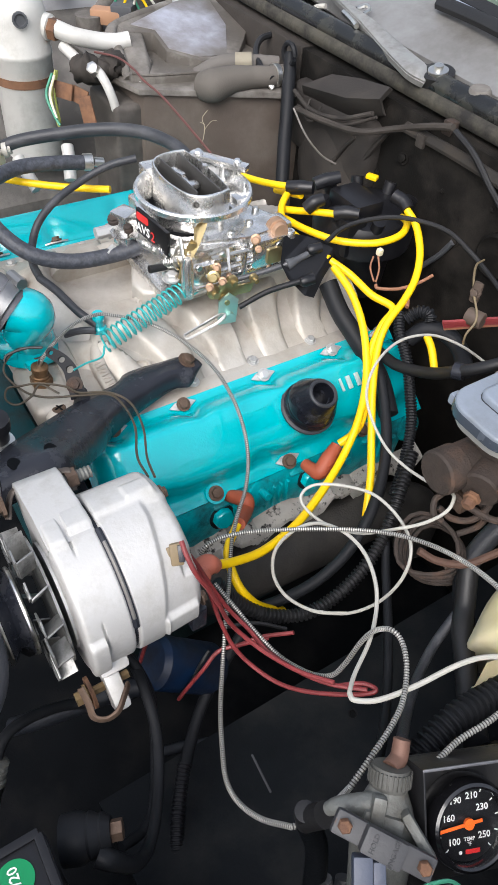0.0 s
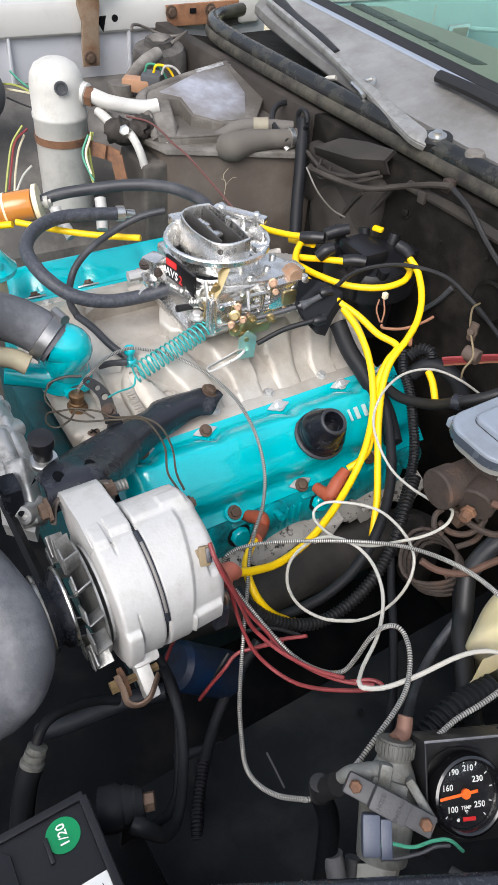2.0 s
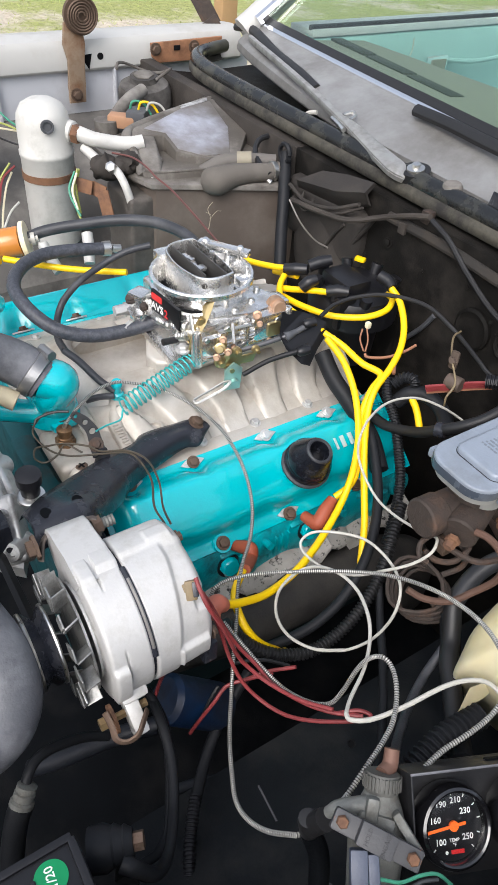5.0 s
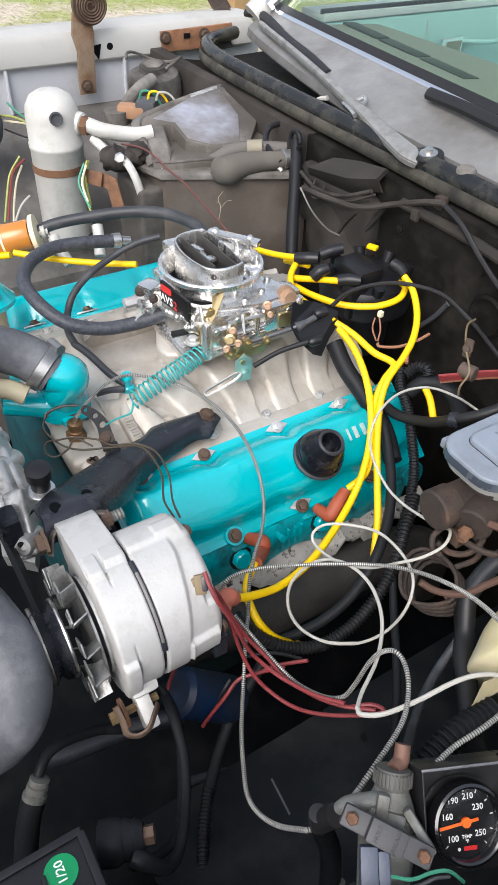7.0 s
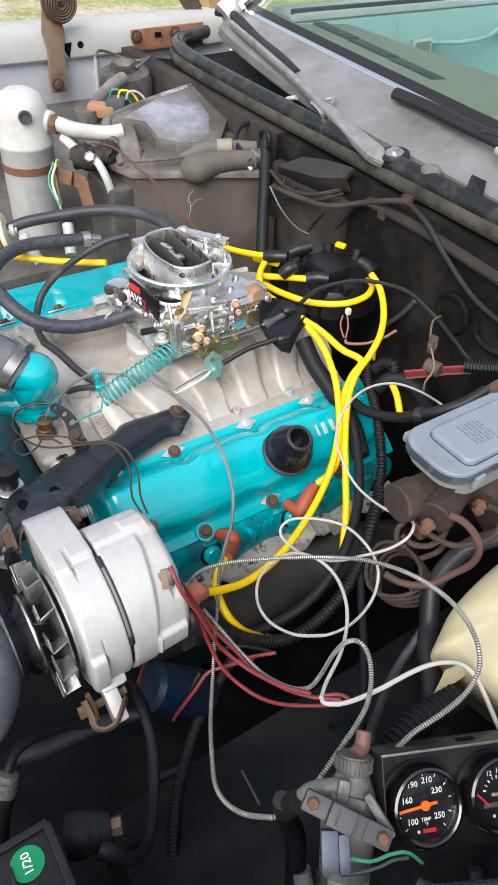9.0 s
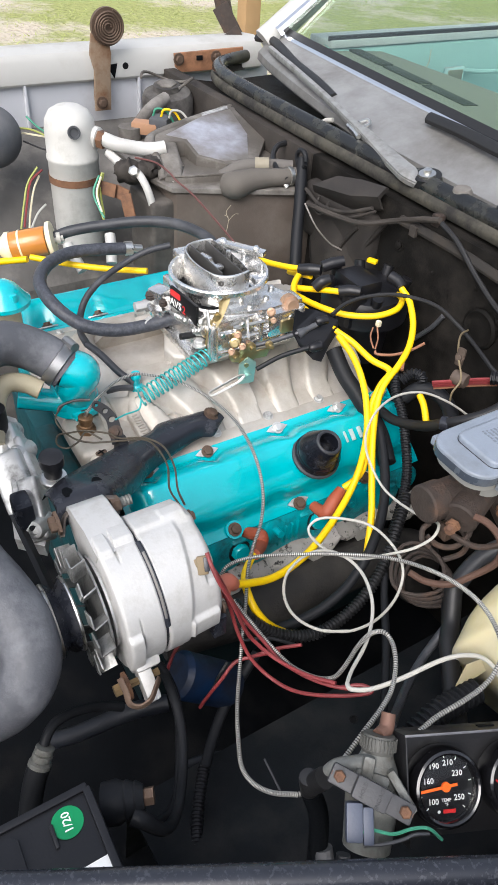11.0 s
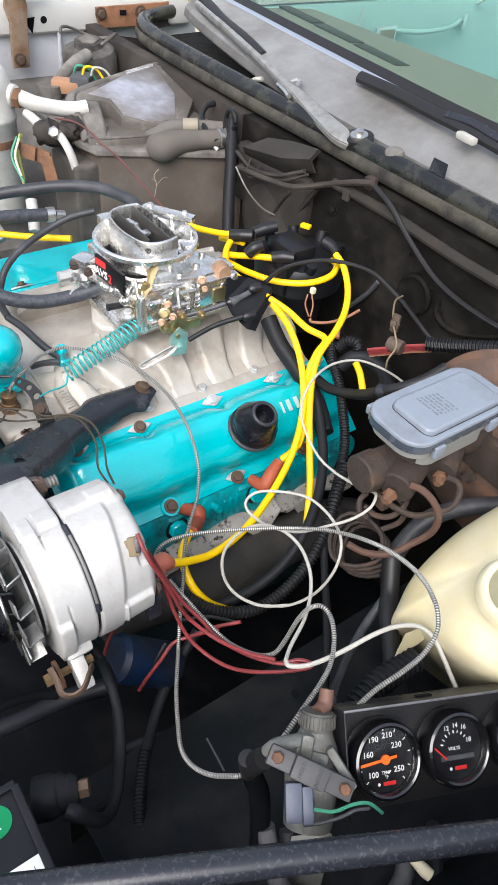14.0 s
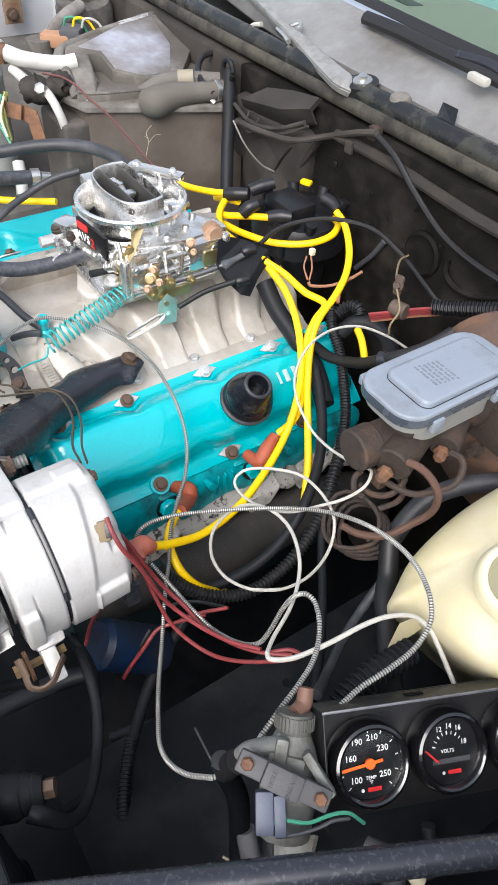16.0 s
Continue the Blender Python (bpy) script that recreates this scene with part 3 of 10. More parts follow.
for side, name in ((-1, "pillar_passenger"), (1, "pillar_driver")):
    b = B()
    taper(b, [(side * 0.77, 0.63, 1.06), (side * 0.745, 0.80, 1.19), (side * 0.70, 1.05, 1.36), (side * 0.66, 1.30, 1.52)], [0.03, 0.026, 0.026, 0.03], 10)
    struct(name, b, WHITE_PAINT if side < 0 else GREY_PAINT, "pale windshield pillar with bright trim", "pillar")
b = B()
taper(b, [(-0.74, 0.645, 1.085), (-0.715, 0.80, 1.20), (-0.672, 1.05, 1.372)], [0.012, 0.010, 0.010], 8)
struct("pillar_trim", b, CHROME, "bright chrome strip on the windshield pillar", "trim")

# cabin behind the glass
b = B()
slab(b, [[(x, 0.64, 1.050) for x in (-0.72, 0, 0.72)], [(x, 0.78, 1.046) for x in (-0.72, 0, 0.72)], [(x, 0.93, 1.038) for x in (-0.72, 0, 0.72)], [(x, 0.975, 1.026) for x in (-0.72, 0, 0.72)], [(x, 0.99, 1.00) for x in (-0.72, 0, 0.72)],
        [(x, 0.96, 0.70) for x in (-0.72, 0, 0.72)]], (0, -0.004, -0.012))
dash = struct("dashboard", b, DASH_TEAL, "faded green vinyl dashboard top seen through the glass", "dashboard")
for k in range(3):
    b = B()
    box(b, (-0.64 + 0.155 * k, 0.838 - 0.024 * k, 1.0445), (0.145, 0.034, 0.006), Matrix.Rotation(radians(-8), 3, "Z") @ Matrix.Rotation(radians(-2.5), 3, "X"), bev=0.002)
    part("defroster_slot", b, mat("dark_green_slot", (0.03, 0.04, 0.03), 0.6), dash, "dark defroster slot")
b = B()
slab(b, [[(-0.735, y, 1.055) for y in (0.78, 1.3, 1.9, 2.5)], [(-0.715, y, 1.045) for y in (0.78, 1.3, 1.9, 2.5)], [(-0.70, y, 1.01) for y in (0.78, 1.3, 1.9, 2.5)],
         [(-0.695, y, 0.90) for y in (0.78, 1.3, 1.9, 2.5)], [(-0.71, y, 0.35) for y in (0.78, 1.3, 1.9, 2.5)]], (-0.012, 0, 0))
door = struct("door_passenger", b, TRIM_TEAL, "pale teal vinyl door panel with chrome pull handle", "door")
b = B()
box(b, (-0.76, 1.64, 1.058), (0.09, 1.72, 0.016), bev=0.004)
part("sill", b, GREY_PAINT, door, "pale grey window sill")
b = B()
box(b, (-0.728, 1.64, 1.068), (0.012, 1.72, 0.012), bev=0.003)
part("weatherstrip", b, RUBBER, door, "black weatherstrip")
b = B()
box(b, (-0.69, 1.16, 0.975), (0.012, 0.075, 0.045), bev=0.004)
part("handle_cup", b, CHROME, door, "chrome door handle cup")
b = B()
box(b, (-0.684, 1.165, 0.975), (0.006, 0.05, 0.028), bev=0.002)
part("handle_recess", b, DASH_TEAL, door)
b = B()
tube(b, [(-0.69, 1.19, 0.985), (-0.672, 1.28, 0.98), (-0.672, 1.38, 0.985), (-0.69, 1.44, 0.995)], 0.006, 8)
part("pull_strap", b, TRIM_TEAL, door, "teal pull strap")
b = B()
box(b, (-0.685, 1.45, 0.995), (0.01, 0.014, 0.04), bev=0.003)
rod(b, (-0.70, 1.505, 1.03), (-0.66, 1.535, 1.065), 0.004)
part("latch", b, CHROME, door, "chrome lock knob")
b = B()
tube(b, [(-0.688, 0.98, 0.97), (-0.687, 1.06, 1.0), (-0.69, 1.07, 1.04)], 0.0015, 6)
part("stitching", b, WHITE_TUBE, door)
b = B()
box(b, (0.735, 1.6, 0.70), (0.03, 1.9, 0.72), bev=0.01)
struct("door_driver", b, TRIM_TEAL, "pale teal door panel on the driver side", "door")
b = B()
box(b, (0, 2.55, 0.75), (1.5, 0.06, 0.85), bev=0.02)
struct("cabin_rear", b, TRIM_TEAL, "teal rear of the cabin", "panel")
b = B()
box(b, (0, 1.75, 0.34), (1.5, 1.65, 0.04))
struct("cabin_floor", b, DASH_TEAL, "dark green cabin floor", "floor")
seat = thing("bench_seat", (-0.05, 1.6, 0.36), "pale teal vinyl bench seat in the cabin", "seat")
b = B()
box(b, (0.0, 1.55, 0.49), (1.25, 0.5, 0.28), bev=0.05, seg=3)
part("seat_cushion", b, TRIM_TEAL, seat)
b = B()
box(b, (0.0, 1.86, 0.80), (1.25, 0.14, 0.50), Matrix.Rotation(radians(-14), 3, "X"), bev=0.05, seg=3)
part("backrest", b, TRIM_TEAL, seat)

# ---- the engine ----
engine = thing("engine", (0, 0.1, 0.36), "large V8 engine with teal-painted heads and a cast aluminium intake", "engine")
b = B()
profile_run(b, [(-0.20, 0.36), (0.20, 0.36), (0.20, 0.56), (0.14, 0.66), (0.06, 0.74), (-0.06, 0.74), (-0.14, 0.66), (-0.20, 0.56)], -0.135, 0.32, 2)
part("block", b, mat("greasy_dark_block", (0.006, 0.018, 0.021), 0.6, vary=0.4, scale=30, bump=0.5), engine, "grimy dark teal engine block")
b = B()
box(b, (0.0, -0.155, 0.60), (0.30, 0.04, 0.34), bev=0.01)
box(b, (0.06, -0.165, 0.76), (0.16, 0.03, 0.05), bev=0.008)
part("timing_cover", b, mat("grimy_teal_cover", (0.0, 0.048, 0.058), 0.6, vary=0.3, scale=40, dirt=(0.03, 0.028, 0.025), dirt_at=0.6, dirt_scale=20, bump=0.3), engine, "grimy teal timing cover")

SX, SZ, NX, NZ = 0.796, -0.605, 0.605, 0.795
BOLT_Y = (-0.085, 0.0, 0.108, 0.209, 0.285)


def rail(side):
    """How far the upper rail of a bank stands from the middle of the bay."""
    return 0.14 if side > 0 else 0.225


def cover_mesh(side):
    prof = [(0.0, 0.0), (0.0, 0.004), (0.008, 0.005), (0.0105, 0.007), (0.0130, 0.013), (0.0155, 0.021), (0.0190, 0.0300), (0.0235, 0.0372), (0.0275, 0.0420), (0.0300, 0.0440), (0.0325, 0.0449), (0.0360, 0.0450),
            (0.045, 0.0440), (0.056, 0.0420), (0.068, 0.0392), (0.080, 0.0355), (0.088, 0.0318), (0.093, 0.0275), (0.0965, 0.0210), (0.0995, 0.0125), (0.1020, 0.0070), (0.1065, 0.005), (0.119, 0.004), (0.120, 0.0)]
    ys = [-0.128, -0.126, -0.121, -0.114, -0.105] + [-0.095 + 0.3735 * k / 56 for k in range(57)] + [0.287, 0.294, 0.299, 0.304, 0.306]
    bm = B()
    rows = []
    for y in ys:
        e = min(y + 0.128, 0.306 - y)
        f = min(1.0, max(0.0, (e - 0.008) / 0.022))
        f = math.sqrt(max(0, 1 - (1 - f) ** 2))
        dip = sum(math.exp(-((y - q) / 0.011) ** 2) for q in BOLT_Y)
        low = sum(math.exp(-((y - q) / 0.015) ** 2) for q in (-0.06, 0.06, 0.17, 0.27))
        row = []
        for s, h in prof:
            hh = h if h <= 0.005 else 0.005 + (h - 0.005) * f * (1.35 if side < 0 else 1.0)
            ss = s
            if 0.010 <= s < 0.034:
                ss += 0.0085 * dip * (0.034 - s) / 0.024
            if 0.09 < s < 0.104:
                ss -= 0.004 * low
            row.append(bm.verts.new((side * (rail(side) + SX * ss + NX * hh - 0.003), y, 0.797 + SZ * ss + NZ * hh)))
        rows.append(row)
    for a, c in zip(rows, rows[1:]):
        for k in range(len(prof) - 1):
            bm.faces.new((a[k], a[k + 1], c[k + 1], c[k]))
    bm.faces.new(rows[0])
    bm.faces.new(rows[-1])
    return bm


def on_cover(side, s, h, y):
    return V(side * (rail(side) + SX * s + NX * h), y, 0.797 + SZ * s + NZ * h)


for side in (1, -1):
    nrm = V(side * NX, 0, NZ)
    cover = part("valve_cover", cover_mesh(side), TEAL, engine, "glossy teal stamped valve cover", 60)
    for y in BOLT_Y:
        b = B()
        prism(b, [(0.017, 0.0), (0.008, 0.0048), (-0.008, 0.0048), (-0.017, 0.0), (-0.008, -0.0048), (0.008, -0.0048)], 0.0022, place(on_cover(side, 0.004, 0.0048, y), nrm, (0, 1, 0)), bev=0.0008)
        part("bolt_plate", b, GREY_ALU, cover, "bright worn spreader washer")
        b = B()
        hexbolt(b, on_cover(side, 0.004, 0.0076, y), nrm, 0.0056, 0.006)
        part("bolt", b, BOLT_BROWN if y < 0.05 else GREY_ALU, cover)
    b = B()
    profile_run(b, [(side * (x - 0.14 + rail(side)), z) for x, z in ((0.125, 0.795), (0.137, 0.797), (0.233, 0.724), (0.240, 0.70), (0.236, 0.652), (0.14, 0.62), (0.05, 0.70))], -0.125, 0.275, 2)
    if side > 0:
        for y in (0.055, 0.1725, -0.06, 0.285):
            lathe(b, [(0.021, -0.012), (0.019, 0.008), (0.014, 0.010), (0, 0.010)], (0.232, y, 0.705), (0.9, 0, 0.25), 14)
        for y in (0.003, 0.109, 0.22, -0.10):
            box(b, (0.222, y, 0.713), (0.03, 0.026, 0.022), Matrix.Rotation(radians(30), 3, "Y"), bev=0.005)
        for y in (0.03, 0.135, 0.25):
            box(b, (0.235, y, 0.685), (0.02, 0.03, 0.045), bev=0.007)
        for k in range(4):
            box(b, (0.2405, 0.062 + 0.010 * k, 0.695), (0.006, 0.003, 0.035), bev=0.001)
    head = part("cylinder_head", b, TEAL_OLD, engine, "grimy teal cylinder head")
    if side > 0:
        for y in (-0.004, 0.0957, 0.205, -0.105):
            b = B()
            if y > 0.05:
                prism(b, [(0.017, 0.004), (0.0, -0.009), (-0.017, 0.004), (-0.006, 0.009), (0.006, 0.009)], 0.002, place(on_cover(1, 0.1105, 0.0052, y), nrm, (0, 1, 0)), bev=0.0007)
            else:
                lathe(b, [(0.0125, 0), (0.0120, 0.002), (0, 0.002)], on_cover(1, 0.1105, 0.0050, y), nrm, 20)
            part("bolt_plate", b, GREY_ALU if y > 0.05 else TEAL, cover, "worn bright washer plate" if y > 0.05 else "")
            b = B()
            hexbolt(b, on_cover(1, 0.1105, 0.0072, y), nrm, 0.0062, 0.0065)
            part("bolt", b, BOLT_BROWN, cover, "brown weathered bolt")
        for y in (0.001, 0.125):
            b = B()
            lathe(b, [(0.0165, 0), (0.0165, 0.005), (0, 0.005)], (0.236, y, 0.697), (0.95, 0, 0.25), 20)
            part("plug_ring", b, PLASTIC, head, "dark ring round the plug")
            b = B()
            lathe(b, [(0.0130, 0), (0.0130, 0.011), (0.0110, 0.0135), (0, 0.0140)], (0.236, y, 0.697), (0.95, 0, 0.25), 8)
            part("core_plug", b, TEAL, head, "teal hex plug")
        for y in (0.055, 0.1725):
            b = B()
            rod(b, (0.236, y, 0.712), (0.254, y, 0.716), 0.005, 10)
            part("spark_plug", b, TEAL_OLD, head, "grimy spark plug")
b = B()
rows = []
for k in range(30):
    y = -0.09 + 0.40 * k / 29
    w = 0.012 * math.sin(k * 1.1) + 0.006 * math.sin(k * 2.9)
    rows.append([(0.236, y, 0.665 + 0.4 * w), (0.254, y, 0.657 + 0.4 * w), (0.259, y, 0.648 + w)])
slab(b, rows, (0.0, 0, -0.006))
part("exhaust_gasket", b, GASKET, engine, "speckled white exhaust gasket edge")
b = B()
taper(b, [(0.25, -0.12, 0.60), (0.265, 0.0, 0.60), (0.27, 0.12, 0.60), (0.27, 0.24, 0.595), (0.27, 0.33, 0.54), (0.26, 0.36, 0.42)], [0.03, 0.036, 0.036, 0.036, 0.033, 0.03], 14)
part("exhaust_manifold", b, mat("grey_brown_iron", (0.021, 0.020, 0.019), 0.75, vary=0.4, scale=30, dirt=(0.055, 0.050, 0.045), dirt_at=0.55, dirt_scale=18, bump=0.6), engine, "grey-brown cast exhaust manifold")

# cover lettering, worn raised bars
cover_main = [o for o in engine.children if o.name.startswith("valve_cover")][0]
for k, (y, w) in enumerate(((0.181, 0.005), (0.192, 0.009), (0.205, 0.009), (0.218, 0.008), (0.231, 0.009))):
    b = B()
    box(b, on_cover(1, 0.0505, 0.0430, y), (0.016, w * 0.7, 0.0016), basis((NX, 0, NZ), (SX, 0, SZ)), bev=0.0006)
    part("lettering", b, SILVER_INK, cover_main, "worn pale raised lettering bar")

# intake manifold
b = B()
profile_run(b, [(-0.222, 0.785), (-0.205, 0.800), (-0.17, 0.806), (-0.12, 0.822), (-0.09, 0.826), (0.04, 0.826), (0.085, 0.815), (0.118, 0.800), (0.138, 0.785)], -0.105, 0.285, 2)
intake = part("intake_manifold", b, CAST_ALU, engine, "cast aluminium intake manifold with eight runners")
b = B()
prism(b, [(-0.100, 0.060), (-0.0665, 0.0415), (-0.0056, 0.0131), (0.018, 0.016), (0.034, 0.040), (0.038, 0.210), (-0.100, 0.210)], 0.054, place((0, 0, 0.812)), bev=0.006, seg=3)
box(b, (-0.022, 0.112, 0.862), (0.135, 0.155, 0.012), bev=0.003)
part("plenum", b, CAST_ALU, intake)
def runner_height(x, y):
    base = float(np.interp(x, [0.0, 0.03, 0.055, 0.08, 0.10, 0.115, 0.14], [0.852, 0.846, 0.833, 0.816, 0.802, 0.795, 0.790]))
    fan = y + (0.105 - y) * 0.45 * max(0.0, (0.10 - x) / 0.10)
    ridge = min(1.0, max(0.0, (abs(math.cos((fan - 0.086) * math.pi / 0.060)) - 0.16) / 0.50))
    wave = 1.9 * ridge * ridge * (3 - 2 * ridge) - 1.15
    amp = float(np.interp(x, [0.0, 0.03, 0.06, 0.095, 0.118, 0.14], [0.0, 0.0080, 0.0175, 0.0190, 0.0100, 0.0010]))
    edge = min(1.0, max(0.0, (y + 0.075) / 0.03))
    return base + amp * wave - (1 - edge) * 0.02 + 0.001 * noise.noise((x * 60, y * 60, 0))


for side in (1, -1):
    sx = (lambda x: x) if side > 0 else (lambda x: -x - 0.085)
    b = B()
    rows = [[(sx(0.004 + 0.134 * i / 26), -0.085 + 0.375 * j / 90, runner_height(0.004 + 0.134 * i / 26, -0.085 + 0.375 * j / 90)) for i in range(27)] for j in range(91)]
    slab(b, rows, (0, 0, -0.03))
    part("runner_casting", b, CAST_ALU, intake, "wavy cast runners", 60)
    b = B()
    box(b, (sx(0.128), 0.09, 0.795), (0.020, 0.385, 0.008), Matrix.Rotation(radians(side * 12), 3, "Y"), bev=0.002)
    part("flange", b, CAST_ALU, intake)
    for y in (-0.075, 0.028, 0.110, 0.196, 0.268):
        b = B()
        lathe(b, [(0.009, -0.006), (0.0085, 0.004), (0, 0.004)], (sx(0.120), y, 0.796), (side * 0.25, 0, 1), 14)
        part("boss", b, CAST_ALU, intake)
        b = B()
        hexbolt(b, (sx(0.120), y, 0.800), (side * 0.25, 0, 1), 0.0052, 0.006)
        part("bolt", b, GREY_ALU, intake)
b = B()
box(b, (-0.03, -0.118, 0.800), (0.30, 0.055, 0.04), bev=0.012, seg=3)
part("water_crossover", b, CAST_ALU, intake)
b = B()
box(b, (0.068, -0.128, 0.808), (0.085, 0.05, 0.028), bev=0.010, seg=3)
part("water_crossover", b, CAST_ALU, intake)

# the sunken pocket before the carburettor, with its raised rim
POCKET = [(-0.118, 0.064), (-0.112, -0.056), (-0.075, -0.064), (-0.030, -0.058), (0.000, -0.046), (0.008, -0.020), (0.006, 0.026), (-0.055, 0.060)]


def pocket_distance(x, y):
    """Metres from the pocket's edge, negative inside."""
    best, inside = 9.0, False
    for (ax_, ay_), (bx_, by_) in zip(POCKET, POCKET[1:] + POCKET[:1]):
        ex, ey = bx_ - ax_, by_ - ay_
        f = min(1.0, max(0.0, ((x - ax_) * ex + (y - ay_) * ey) / (ex * ex + ey * ey)))
        best = min(best, math.hypot(x - ax_ - f * ex, y - ay_ - f * ey))
        if (ay_ > y) != (by_ > y) and x < ax_ + (y - ay_) / ey * ex:
            inside = not inside
    return -best if inside else best


def pocket_height(x, y):
    d = pocket_distance(x, y)
    h = float(np.interp(d, [-0.030, -0.013, -0.007, -0.002, 0.003, 0.008, 0.018, 0.035, 0.060], [0.8310, 0.8320, 0.8370, 0.8480, 0.8510, 0.8495, 0.8400, 0.8280, 0.8120]))
    return h + 0.0008 * noise.noise((x * 45, y * 45, 3))


b = B()
grid = [[pocket_height(-0.150 + 0.215 * i / 72, -0.125 + 0.180 * j / 60) for i in range(73)] for j in range(61)]
for _ in range(2):
    grid = [[(g[max(0, i - 1)] + g[i] * 2 + g[min(72, i + 1)] + grid[max(0, j - 1)][i] + grid[min(60, j + 1)][i]) / 6 for i in range(73)] for j, g in enumerate(grid)]
slab(b, [[(-0.150 + 0.215 * i / 72, -0.125 + 0.180 * j / 60, grid[j][i]) for i in range(73)] for j in range(61)], (0, 0, -0.04))
part("pocket_casting", b, CAST_ALU, intake, "sunken cast pocket with a rounded rim", 60)
b = B()
taper(b, [(0.012, -0.030, 0.838), (0.030, -0.044, 0.834), (0.052, -0.058, 0.826), (0.080, -0.066, 0.814)], [0.012, 0.012, 0.011, 0.010], 14)
part("cast_ridge", b, CAST_ALU, intake)
b = B()
box(b, (0.088, -0.066, 0.819), (0.056, 0.017, 0.012), Matrix.Rotation(radians(11), 3, "Y"), bev=0.004, seg=3)
part("cast_pad", b, CAST_ALU, intake)
rng = random.Random(4)
for k in range(10):
    b = B()
    box(b, (0.066 + 0.0045 * k, -0.066 + rng.uniform(-0.001, 0.001), 0.8300 - 0.00085 * k), (0.0021, rng.uniform(0.007, 0.011), 0.0016), Matrix.Rotation(rng.uniform(-0.3, 0.3), 3, "Z"), bev=0.0006)
    part("cast_mark", b, CAST_ALU, intake)
for at, r in (((0.108, -0.128, 0.804), 0.0165), ((0.017, 0.018, 0.838), 0.0105), ((0.085, -0.02, 0.808), 0.012), ((-0.100, -0.095, 0.832), 0.010)):
    b = B()
    lathe(b, [(r * 1.25, -0.006), (r, 0.004), (r * 0.96, 0.0115), (r * 0.85, 0.013), (r * 0.62, 0.013), (r * 0.58, 0.009), (0, 0.009)], at, (0.1, 0, 1), 22)
    part("boss", b, CAST_ALU, intake)
b = B()
lathe(b, [(0.0088, 0), (0.0088, 0.004), (0.0065, 0.0062), (0, 0.0066)], (0.108, -0.128, 0.8145), (0.1, 0, 1), 16)
plug = part("plug", b, BOLT_BROWN, intake, "weathered cross-slotted screw")
for a in (20, 110):
    b = B()
    box(b, (0.1087, -0.128, 0.8208), (0.010, 0.0018, 0.0012), Matrix.Rotation(radians(a), 3, "Z"))
    part("slot", b, BAY_BLACK, plug, "dark slot")

# thermostat housing and its sensor
b = B()
lathe(b, [(0.033, 0), (0.033, 0.010), (0.031, 0.013), (0.030, 0.030), (0.026, 0.050), (0.014, 0.060), (0, 0.061)], (0.010, -0.124, 0.826), (0, 0, 1), 28)
th = part("thermostat_housing", b, TEAL, engine, "teal thermostat housing")
b = B()
box(b, (0.010, -0.126, 0.831), (0.074, 0.034, 0.011), Matrix.Rotation(radians(8), 3, "Z"), bev=0.005)
part("flange", b, TEAL, th)
b = B()
tube(b, [(0.018, -0.122, 0.850), (0.029, -0.128, 0.872), *[(0.039, -0.121, 0.894), (0.031, -0.14, 0.903)]], 0.0245, 20)
part("outlet", b, TEAL, th)
b = B()
rod(b, (0.022, -0.138, 0.842), (-0.002, -0.192, 0.852), 0.015, 14)
part("bypass_neck", b, TEAL, th)
b = B()
hexbolt(b, (0.034, -0.1235, 0.8365), (0, 0, 1), 0.0062, 0.005)
part("bolt", b, BOLT_BROWN, th)
sensor = thing("temperature_sensor", (0.066, -0.130, 0.822), "brown brass temperature sender with hex body on the intake", "sensor")
SENDER_BRASS = mat("stained_sender_brass", (0.21, 0.125, 0.065), 0.45, metal=0.75, vary=0.35, scale=120, dirt=(0.06, 0.045, 0.035), dirt_at=0.58, dirt_scale=70)
b = B()
lathe(b, [(0.0125, 0), (0.0125, 0.0075), (0.0110, 0.0090), (0, 0.0090)], (0.064, -0.130, 0.8215), (0, 0.05, 1), 6)
part("hex_body", b, SENDER_BRASS, sensor)
b = B()
lathe(b, [(0.0095, 0), (0.0095, 0.002), (0.0078, 0.003), (0.0078, 0.009), (0.0092, 0.0095), (0.0092, 0.0140), (0.0060, 0.0160), (0, 0.0160)], (0.064, -0.130, 0.8305), (0, 0.05, 1), 14)
part("union_nut", b, SENDER_BRASS, sensor)
b = B()
rod(b, (0.064, -0.129, 0.845), (0.0655, -0.127, 0.854), 0.0030, 10, 0.0024)
part("stem", b, STEEL, sensor, "bright stem")

# perforated lifting strap next to the sensor
SM = place((0.092, -0.109, 0.858), (0.408, -0.408, 0.816), (0.894, 0, -0.447))
mid = spline([V(-0.0211, -0.0083, 0), V(-0.0089, -0.0010, 0), V(0.0049, 0.0024, 0), V(0.0203, 0.0005, 0), V(0.0362, -0.0011, 0)], 5)
tans = [(mid[min(k + 1, len(mid) - 1)] - mid[max(k - 1, 0)]).normalized() for k in range(len(mid))]
wide = [0.0058 + 0.0026 * k / (len(mid) - 1) for k in range(len(mid))]
left = [p + V(-t.y, t.x, 0) * w for p, t, w in zip(mid, tans, wide)]
right = [p - V(-t.y, t.x, 0) * w for p, t, w in zip(mid, tans, wide)]
cap_a = [mid[0] + V(math.cos(a), math.sin(a), 0) * wide[0] for a in np.linspace(math.atan2(left[0].y - mid[0].y, left[0].x - mid[0].x), math.atan2(left[0].y - mid[0].y, left[0].x - mid[0].x) + math.pi, 8)[1:-1]]
b = B()
loops = [left + list(reversed(right)) + list(reversed(cap_a))]
